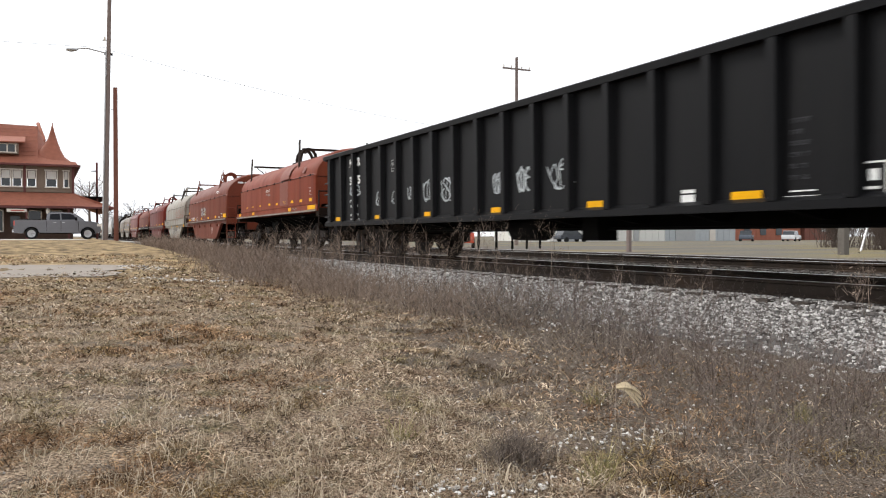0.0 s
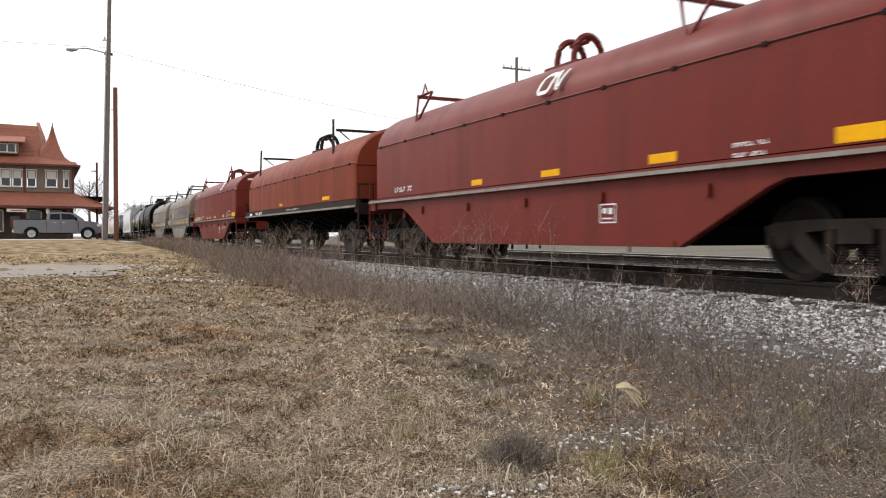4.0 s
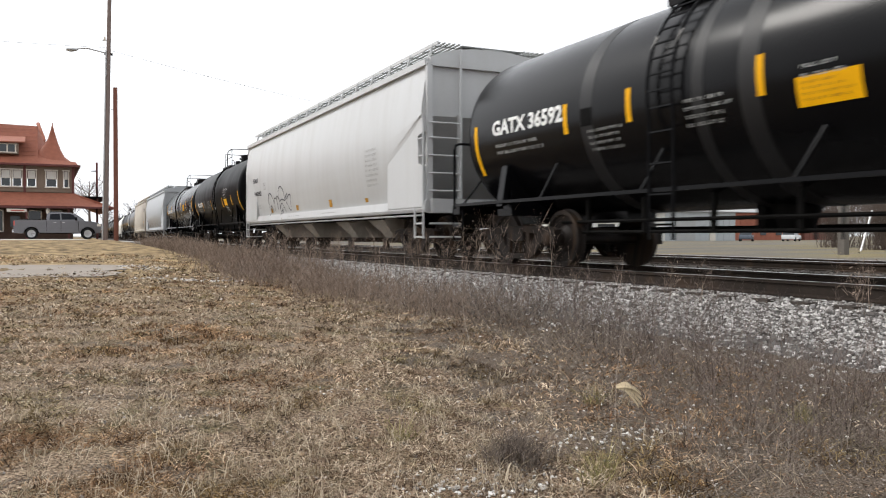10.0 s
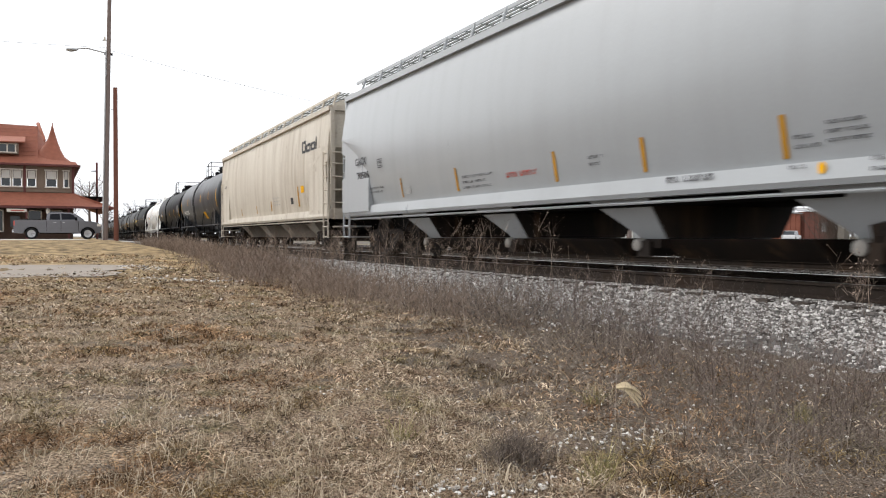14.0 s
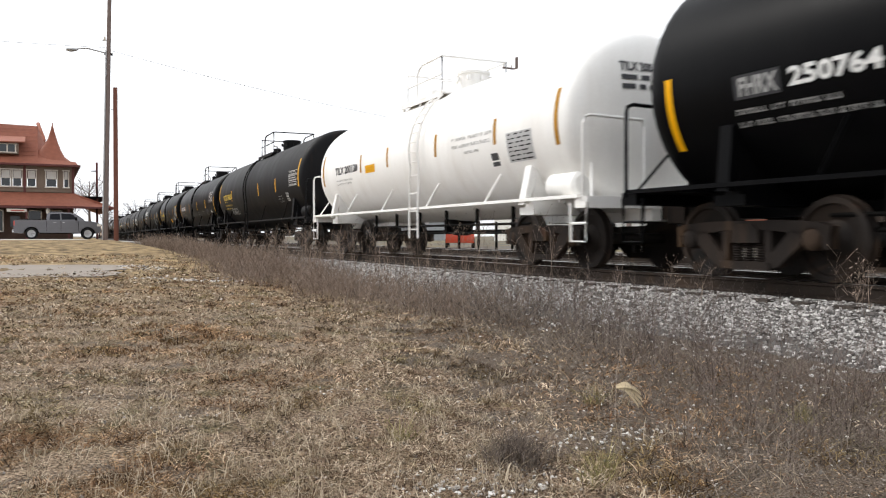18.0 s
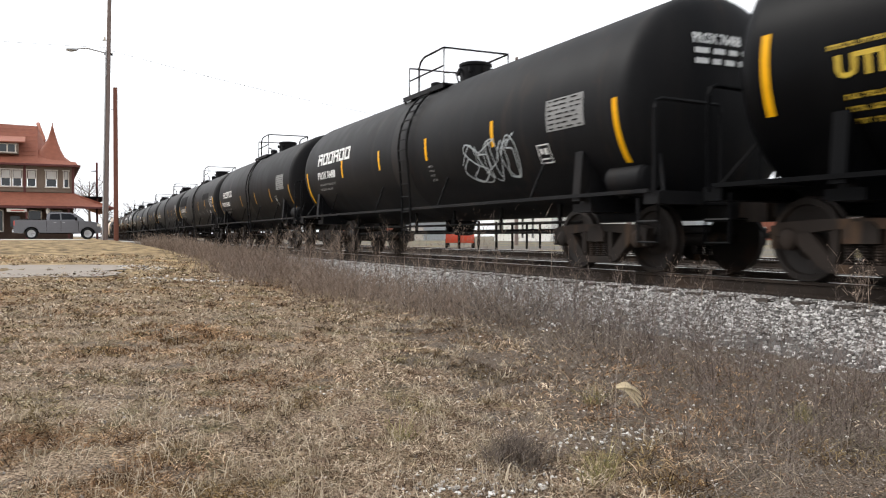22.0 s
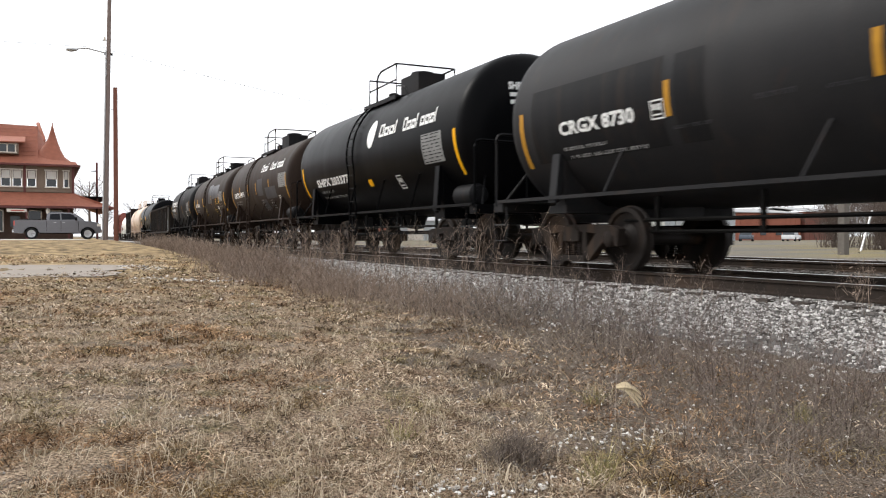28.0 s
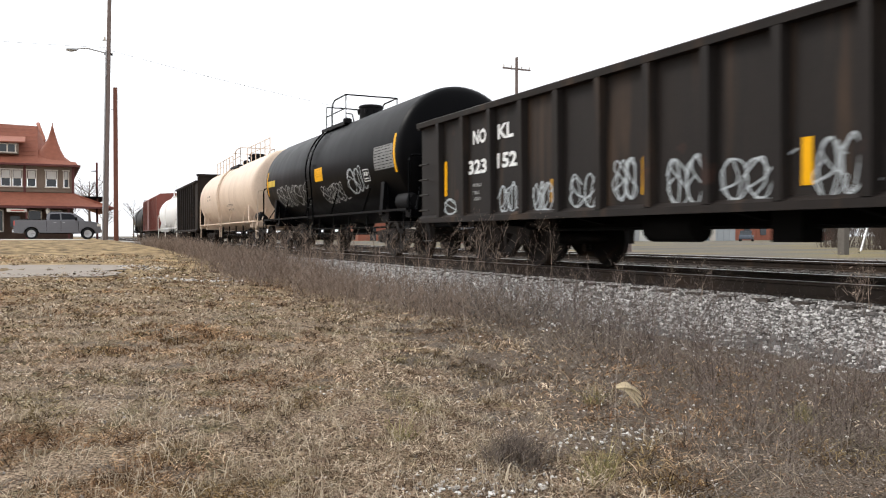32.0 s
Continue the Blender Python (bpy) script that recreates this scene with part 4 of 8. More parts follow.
def gondola_car(sr, sl, label, paint, top=2.58, rib=0.87, first=0.6, marks=(), gap=0.9, end_high=0.0):
    """A mill gondola with ribbed sides."""
    car, L = begin_car("gondola_car", label, sr, sl)
    zb = 0.8
    for sx in (-1, 1):
        s = Shape()
        s.box(sx * 1.49, 0, (zb + top) / 2, 0.02, L, top - zb)
        part("side_sheet", s, paint, car)
        s = Shape()
        s.prism([(sx * 1.46, top - 0.11), (sx * 1.62, top - 0.11), (sx * 1.63, top - 0.02), (sx * 1.6, top), (sx * 1.46, top)], -L / 2, L / 2, "y")
        part("top_chord", s, paint, car)
        s = Shape()
        s.prism([(sx * 1.45, zb - 0.04), (sx * 1.58, zb - 0.04), (sx * 1.58, zb + 0.05), (sx * 1.5, zb + 0.1), (sx * 1.45, zb + 0.1)], -L / 2, L / 2, "y")
        part("side_sill", s, paint, car)
        n = int((L - 2 * first) / rib) + 1
        def ribm():
            q = Shape()
            q.loft([[(0, -0.1, zb + 0.06), (sx * 0.09, -0.06, zb + 0.06), (sx * 0.09, 0.06, zb + 0.06), (0, 0.1, zb + 0.06)], [(0, -0.1, top - 0.112), (sx * 0.115, -0.06, top - 0.112), (sx * 0.115, 0.06, top - 0.112), (0, 0.1, top - 0.112)]])
            return q.mesh("rib", paint)
        me = stored(("rib", paint.name, top, sx), ribm)
        for i in range(n):
            part("rib", me, None, car, at=pose(sx * 1.5, L / 2 - first - i * rib, 0))
    for k in (-1, 1):
        s = Shape()
        hi = top + (end_high if k < 0 else 0)
        s.box(0, k * (L / 2 - 0.02), (zb + hi) / 2, 3.0, 0.03, hi - zb)
        for z in (1.25, 1.7, 2.15):
            s.box(0, k * (L / 2 + 0.04), z, 2.9, 0.1, 0.12)
        s.box(0, k * (L / 2 + 0.02), hi - 0.06, 3.1, 0.14, 0.12)
        part("end_wall", s, paint, car)
        for z in (1.0, 1.3, 1.6, 1.9):
            part("grab_iron", Shape().tube([(-1.42, k * (L / 2 + 0.1), z), (-0.98, k * (L / 2 + 0.1), z)], 0.018, 5), paint, car)
            part("grab_iron", Shape().tube([(-1.6, k * (L / 2 - 0.1), z), (-1.6, k * (L / 2 - 0.5), z)], 0.018, 5), paint, car)
        s = Shape()
        s.tube([(-1.5, k * (L / 2 - 0.08), 0.8), (-1.5, k * (L / 2 - 0.08), 0.4), (-1.5, k * (L / 2 - 0.5), 0.4), (-1.5, k * (L / 2 - 0.5), 0.8)], 0.022, 5)
        part("stirrup", s, paint, car)
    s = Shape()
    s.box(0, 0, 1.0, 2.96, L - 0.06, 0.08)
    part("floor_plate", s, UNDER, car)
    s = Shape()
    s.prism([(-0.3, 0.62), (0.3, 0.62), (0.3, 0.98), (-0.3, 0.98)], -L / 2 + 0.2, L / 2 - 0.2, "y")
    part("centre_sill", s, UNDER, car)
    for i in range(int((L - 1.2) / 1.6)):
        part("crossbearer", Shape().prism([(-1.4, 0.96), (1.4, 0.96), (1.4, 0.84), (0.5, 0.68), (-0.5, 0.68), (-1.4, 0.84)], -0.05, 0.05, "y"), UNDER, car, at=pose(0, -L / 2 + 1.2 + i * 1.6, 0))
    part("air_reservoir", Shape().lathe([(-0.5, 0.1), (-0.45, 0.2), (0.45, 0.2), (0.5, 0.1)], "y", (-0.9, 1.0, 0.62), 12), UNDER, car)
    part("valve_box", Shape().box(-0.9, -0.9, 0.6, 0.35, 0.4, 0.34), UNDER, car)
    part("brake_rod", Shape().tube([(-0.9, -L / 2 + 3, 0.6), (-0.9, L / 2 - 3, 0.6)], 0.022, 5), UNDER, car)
    add_truck(car, L / 2 - 2.3)
    add_truck(car, -L / 2 + 2.3)
    end_gear(car, L, gap, paint)
    add_marks(car, L, lambda z: -1.505, marks, int(sr))
    return car


def hopper_car(sr, sl, label, paint, marks=(), top=3.95, bays=(), gap=0.8, roof_mat=None, bulge=0.12, bay_mat=None, troughs=False):
    """A covered hopper car with slope-sheeted ends."""
    car, L = begin_car("hopper_car", label, sr, sl)
    w = 1.5
    B = L - 2.6
    # body: bulging sides and a low arched roof
    prof = []
    for i in range(9):
        q = i / 8
        prof.append((w - 0.04 + bulge * math.sin(math.pi * q), 1.08 + (top - 1.08) * q))
    roof = [(w * math.cos(a) * 0.98, top + 0.38 * math.sin(a)) for a in [math.pi * i / 10 for i in range(1, 10)]]
    ring = prof + roof + [(-x, z) for x, z in prof[::-1]]
    s = Shape()
    s.loft([[(x, k * (L / 2 - e), max(z, lo)) for x, z in ring] for k, e, lo in ((-1, 0.15, 2.9), (-1, 2.0, 1.08), (1, 2.0, 1.08), (1, 0.15, 2.9))])
    part("body", s, paint, car)
    for sx in (-1, 1):
        # side sheets carried past the slope to the end posts, with a slot
        for k in (-1, 1):
            s = Shape()
            a, b = k * (L / 2 - 2.0), k * (L / 2 - 0.12)
            s.prism([(a, 1.08), (b, 1.08), (b, 1.9), (k * (L / 2 - 0.3), 1.95), (k * (L / 2 - 0.34), 2.5), (b, 2.56), (b, 2.95), (a, 2.95)], sx * (w - 0.01), sx * (w + 0.012 + 0.55 * bulge), "x")
            part("end_sheet", s, paint, car)
        s = Shape()
        s.prism([(sx * (w - 0.1), 0.98), (sx * (w + 0.06), 0.98), (sx * (w + 0.09), 1.04), (sx * (w + 0.06), 1.22), (sx * (w - 0.1), 1.22)], -L / 2 + 0.05, L / 2 - 0.05, "y")
        part("side_sill", s, paint, car)
        s = Shape()
        s.prism([(sx * (w - 0.05), top - 0.06), (sx * (w + 0.05), top - 0.06), (sx * (w + 0.05), top + 0.06), (sx * (w - 0.05), top + 0.08)], -L / 2 + 0.1, L / 2 - 0.1, "y")
        part("top_chord", s, paint, car)
    for k in (-1, 1):
        s = Shape()
        y = k * (L / 2 - 0.1)
        for sx in (-1, 1):
            s.box(sx * (w - 0.04), y, (1.0 + top) / 2, 0.12, 0.1, top - 1.0)
            s.box(sx * 0.78, y, 2.0, 0.08, 0.08, 1.9)
        s.box(0, y, 1.1, 2.9, 0.3, 0.28)
        s.box(0, y, top, 2.9, 0.1, 0.14)
        part("end_frame", s, paint, car)
        s, q = Shape(), Shape()
        for z in (0.48, 0.75, 1.4, 1.75, 2.1, 2.45, 2.75):
            s.tube([(-w - 0.08, y - k * 0.02, z), (-w - 0.08, y - k * 0.44, z)], 0.02, 5)
            q.tube([(-w + 0.02, y + k * 0.08, z), (-w + 0.7, y + k * 0.08, z)], 0.02, 5)
        for dy in (0.02, 0.44):
            s.tube([(-w - 0.08, y - k * dy, 0.45), (-w - 0.08, y - k * dy, 2.8)], 0.026, 5)
        q.tube([(-w + 0.7, y + k * 0.08, 1.0), (-w + 0.7, y + k * 0.08, top + 0.3)], 0.03, 5)
        part("side_ladder", s, paint, car)
        part("end_ladder", q, paint, car)
    # hopper bays: a steep near face and a sloping away face, over a sliding gate
    for e in bays:
        y = L / 2 - e
        s = Shape()
        rings = []
        for z, a, away, near in ((1.1, w - 0.1, 1.4, 0.0), (0.98, w - 0.16, 1.25, 0.0), (0.53, 1.02, 0.62, 0.06), (0.46, 0.98, 0.58, 0.08)):
            rings.append([(-a, y + near, z), (a, y + near, z), (a, y + away, z), (-a, y + away, z)])
        s.loft(rings)
        part("hopper_bay", s, bay_mat or paint, car, "grimy sloping hopper")
        s = Shape()
        s.box(0, y + 0.34, 0.4, 2.1, 0.5, 0.12)
        s.tube([(-1.12, y + 0.34, 0.4), (1.12, y + 0.34, 0.4)], 0.04, 8)
        s.box(-1.08, y + 0.34, 0.33, 0.08, 0.24, 0.2)
        part("outlet_gate", s, IRON, car)
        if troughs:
            # dark sheet paints shade on the cross face, over a discharge trough with a pale cap at its end
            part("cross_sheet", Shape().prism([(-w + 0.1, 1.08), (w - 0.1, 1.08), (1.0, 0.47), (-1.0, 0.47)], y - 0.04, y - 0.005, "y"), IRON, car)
            part("discharge_trough", Shape().prism([(-0.95, 0.46), (0.95, 0.46), (0.6, 0.2), (-0.6, 0.2)], y - 2.2, y + 0.2, "y"), IRON, car)
            part("trough_cap", Shape().lathe([(-0.06, 0.04), (-0.05, 0.08), (0.05, 0.1), (0.08, 0.05)], "x", (-1.1, y + 0.45, 0.38), 12), PALECOIL, car)
    rod = Shape()
    rod.tube([(-1.5, -L / 2 + 0.4, 0.92), (-1.5, L / 2 - 0.4, 0.92)], 0.022, 6)
    part("side_pipe", rod, paint, car)
    # near-black prism puts the shade between the bays into colour
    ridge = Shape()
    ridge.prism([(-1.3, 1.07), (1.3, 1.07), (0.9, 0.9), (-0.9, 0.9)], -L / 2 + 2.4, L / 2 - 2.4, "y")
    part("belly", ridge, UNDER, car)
    # roof walk
    zr = top + 0.42
    for sx in (-1, 1):
        s = Shape()
        for q in range(5):
            s.box(sx * (0.76 + 0.11 * q), 0, zr, 0.035, L - 0.3, 0.03)
        for q in range(int(L / 0.6)):
            s.box(sx * 0.98, -L / 2 + 0.4 + 0.6 * q, zr - 0.02, 0.46, 0.03, 0.02)
        part("roof_walk", s, roof_mat or GRATING, car)
        s = Shape()
        for i in range(int(L / 1.15)):
            y = -L / 2 + 0.4 + i * 1.15
            s.tube([(sx * 1.24, y, zr + 0.02), (sx * 1.36, y, top + 0.04)], 0.03, 5)
        s.box(sx * 1.24, 0, zr, 0.03, L - 0.3, 0.07)
        tagged(part("walk_bracket", s, paint, car), kind="stuff")
    for i in range(5):
        part("hatch", Shape().box(0, (i / 4 - 0.5) * (B - 2), zr + 0.02, 0.7, 1.2, 0.12), paint, car)
    for q in (-1, 1):
        part("end_walk", Shape().box(0, q * (L / 2 - 0.42), zr - 0.02, 1.4, 0.5, 0.03), GRATING, car)
    s = Shape()
    s.prism([(-0.3, 0.66), (0.3, 0.66), (0.3, 1.0), (-0.3, 1.0)], L / 2 - 3.2, L / 2 - 0.2, "y")
    s.prism([(-0.3, 0.66), (0.3, 0.66), (0.3, 1.0), (-0.3, 1.0)], -L / 2 + 0.2, -L / 2 + 3.2, "y")
    s.tube([(-1.3, -L / 2 + 3, 0.9), (-1.3, L / 2 - 3, 0.9)], 0.025, 5)
    part("underframe", s, UNDER, car)
    add_truck(car, L / 2 - 1.75)
    add_truck(car, -L / 2 + 1.75)
    end_gear(car, L, gap, paint)
    def surf(z):
        if z < 1.24:
            return -(w + 0.085)
        q = (z - 1.08) / (top - 1.08)
        return -(w - 0.035 + bulge * math.sin(math.pi * min(1, max(0, q))))
    add_marks(car, L, surf, marks, int(sr))
    return car


def box_car(sr, sl, label, paint, top=3.9):
    car, L = begin_car("box_car", label, sr, sl)
    s = Shape()
    s.prism([(-1.5, 1.0), (1.5, 1.0), (1.5, top), (1.2, top + 0.22), (0, top + 0.3), (-1.2, top + 0.22), (-1.5, top)], -L / 2, L / 2, "y")
    part("body", s, paint, car)
    post_mesh = Shape().box(0, 0, (1.05 + top) / 2, 0.06, 0.12, top - 1.1).mesh("side_post", paint)
    for i in range(int(L / 1.0)):
        for sx in (-1, 1):
            part("side_post", post_mesh, None, car, at=pose(sx * 1.52, -L / 2 + 0.6 + i, 0))
    for sx in (-1, 1):
        s = Shape()
        s.box(sx * 1.57, 0, 2.4, 0.05, 3.0, 2.7)
        part("door", s, paint, car)
    s = Shape()
    s.box(0, 0, 0.85, 2.6, L - 1, 0.25)
    part("underframe", s, UNDER, car)
    add_truck(car, L / 2 - 2)
    add_truck(car, -L / 2 + 2)
    end_gear(car, L, 0.9, paint)
    return car


# ---- the ground, tracks and road ----
def smooth(a, b, x):
    t = max(0.0, min(1.0, (x - a) / (b - a)))
    return t * t * (3 - 2 * t)


def ground_z(x, y):
    """Lawn level: low beside the track, rising to the crossing road."""
    rise = max(0.0, min(1.0, (y - 12) / 45.0))
    z = -0.5 + 0.74 * rise * rise * (3 - 2 * rise) if x < 0 else -0.45 + 0.2 * smooth(2, 12, x)
    if x < 0:
        z = z * smooth(1.2, 4.5, -x) - 0.4 * (1 - smooth(1.2, 4.5, -x)) if y > 20 else z
    return z


GRID = {}


def ground_many(x, y):
    """Height of the finished ground sheet at many places."""
    gx, gy, gz = GRID["x"], GRID["y"], GRID["z"]
    i = np.clip(np.searchsorted(gx, x) - 1, 0, len(gx) - 2)
    j = np.clip(np.searchsorted(gy, y) - 1, 0, len(gy) - 2)
    u, v = (x - gx[i]) / (gx[i + 1] - gx[i]), (y - gy[j]) / (gy[j + 1] - gy[j])
    return (gz[j, i] * (1 - u) + gz[j, i + 1] * u) * (1 - v) + (gz[j + 1, i] * (1 - u) + gz[j + 1, i + 1] * u) * v


def make_ground():
    xs = [-2500, -900, -300, -120, -60, -40, -30] + [-26 + 0.8 * i for i in range(31)] + [-1.2 + 1.2 * i for i in range(18)] + [24, 32, 45, 70, 120, 300, 900, 2500]
    ys = [-2500, -600, -150, -50, -25, -12, -6] + [-3 + 0.8 * i for i in range(44)] + [34 + 2 * i for i in range(26)] + [90, 110, 140, 200, 350, 900, 2500]
    s = Shape()
    vs = []
    GRID["x"], GRID["y"] = np.array(xs, float), np.array(ys, float)
    for y in ys:
        for x in xs:
            z = ground_z(x, y)
            if -20 < x < -3 and -2 < y < 45:
                z += 0.05 * noise.noise((x * 0.8, y * 0.8, 0)) + 0.03 * noise.noise((x * 2.3, y * 2.3, 5))
            vs.append((x, y, z))
    n = len(xs)
    GRID["z"] = np.array([v[2] for v in vs]).reshape(len(ys), n)
    fs = [(j * n + i, j * n + i + 1, (j + 1) * n + i + 1, (j + 1) * n + i) for j in range(len(ys) - 1) for i in range(n - 1)]
    s.add(vs, fs)
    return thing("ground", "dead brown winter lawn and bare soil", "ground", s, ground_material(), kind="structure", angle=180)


ground = make_ground()

BALLASTCOLS = [(0.07, 0.064, 0.06), (0.24, 0.225, 0.212), (0.46, 0.44, 0.42), (0.66, 0.635, 0.605), (0.15, 0.138, 0.128), (0.8, 0.775, 0.74)]
STONES = strewn("pale_limestone", BALLASTCOLS)
BALLAST = plain("ballast_bed", (0.1, 0.092, 0.085), 0.95, 0, 0.5, 30, 1.0)


def track_bed(x0, name, left_toe):
    s = Shape()
    rings = []
    for q in [-60, -20] + [2.0 * i for i in range(-5, 31)] + [80, 120, 200, 400, 700]:
        cx, cy, a = on_track(q)
        sec = [(x0 - left_toe, -0.56), (x0 - 1.15, -0.2), (x0 + 1.15, -0.2), (x0 + 2.2, -0.52)]
        rings.append([(cx + o * math.cos(a), cy - o * math.sin(a), z) for o, z in sec])
    s.loft(rings, close=True)
    return thing(name, "grey crushed stone trackbed", "trackbed", s, BALLAST, kind="structure")


track_bed(0.0, "ballast_1", 3.1)
track_bed(6.0, "ballast_2", 2.2)


def rail_line(off, label):
    head, web = Shape(), Shape()
    hs, ws = [], []
    for q in [-60, -20] + [4.0 * i for i in range(-3, 16)] + [80, 120, 200, 400, 700]:
        cx, cy, a = on_track(q)
        def at(o, z):
            return (cx + (off + o) * math.cos(a), cy - (off + o) * math.sin(a), z)
        hs.append([at(-0.03, -0.004), at(-0.022, 0.0), at(0.022, 0.0), at(0.03, -0.004)])
        ws.append([at(o, z) for o, z in ((-0.036, -0.006), (0.036, -0.006), (0.036, -0.038), (0.012, -0.05), (0.012, -0.145), (0.07, -0.165), (0.07, -0.18), (-0.07, -0.18), (-0.07, -0.165), (-0.012, -0.145), (-0.012, -0.05), (-0.036, -0.038))])
    head.loft(hs)
    web.loft(ws)
    r = thing("rail", label, "rail", web, RAILSIDE, group="running rails")
    part("running_surface", head, RAILTOP, r, "polished steel")
    return r


for c in (0.0, 6.0):
    for o in (-0.7525, 0.7525):
        rail_line(c + o, "rust brown steel rail with a polished top")

TIE = plain("creosoted_tie", (0.05, 0.04, 0.032), 0.9, 0, 0.4, 9, 0.5)
tie_mesh = Shape().box(0, 0, -0.24, 2.6, 0.22, 0.11).mesh("tie", TIE)
for c in (0.0, 6.0):
    row = thing("tie_row", "dark creosoted wooden ties under the rails", "ties", kind="structure")
    for i in range(90):
        cx, cy, a = on_track(-3 + 0.52 * i)
        part("tie", tie_mesh, None, row, at=pose(cx + c, cy, 0, 0, 0, -math.degrees(a)))


# ---- road, pavement and far ground pieces ----
CONCRETE = plain("worn_concrete", (0.235, 0.2, 0.165), 0.9, 0, 0.18, 6, 0.3)
ASPHALT = plain("pale_road", (0.42, 0.4, 0.37), 0.9, 0, 0.15, 5, 0.3)
s = Shape()
rings = []
for x, z in ((-90, 0.235), (-30, 0.235), (-6, 0.235), (-3.4, 0.12), (-1.2, 0.0)):
    rings.append([(x, 61, z - 0.2), (x, 61, z), (x, 61.3, z + 0.03), (x, 71.7, z + 0.03), (x, 72, z), (x, 72, z - 0.2)])
s.loft(rings)
thing("road", "pale worn road that crosses the tracks", "road", s, ASPHALT, kind="structure")
s = Shape()
pad = [(-16, 20.6), (-9.5, 20.3), (-7.1, 20.0), (-6.75, 20.5), (-6.55, 21.4), (-6.9, 22.3), (-6.3, 23.0), (-6.5, 24.2), (-6.2, 24.9), (-7.2, 25.4), (-9.5, 25.9), (-16, 26.4)]
s.add([(x, y, ground_z(x, y) - 0.1) for x, y in pad] + [(x, y, ground_z(x, y) + 0.02) for x, y in pad], [tuple(range(12, 24))] + [(i, (i + 1) % 12, 12 + (i + 1) % 12, 12 + i) for i in range(12)])
thing("concrete_pad", "broken pale concrete pad in the lawn", "pavement", s, CONCRETE, kind="structure")


# ---- the station house ----
ROOFTILE = plain("red_clay_tile", (0.29, 0.1, 0.06), 0.8, 0, 0.3, 3, 0.5)
SHINGLE = plain("tan_shingle_wall", (0.18, 0.135, 0.1), 0.85, 0, 0.2, 8, 0.4)
DARKBRICK = plain("dark_brown_brick", (0.085, 0.05, 0.035), 0.85, 0, 0.3, 9, 0.4)
MAROON = plain("maroon_trim", (0.11, 0.03, 0.025), 0.6, 0, 0.2)
CREAM = plain("cream_trim", (0.6, 0.55, 0.48), 0.6, 0, 0.1)
BLIND = plain("pale_blind", (0.62, 0.6, 0.56), 0.8, 0, 0.1)
GLASSDARK, gn, gl, gb = nodes_of("window_glass")
gb.inputs["Base Color"].default_value = (0.03, 0.035, 0.04, 1)
gb.inputs["Roughness"].default_value = 0.06


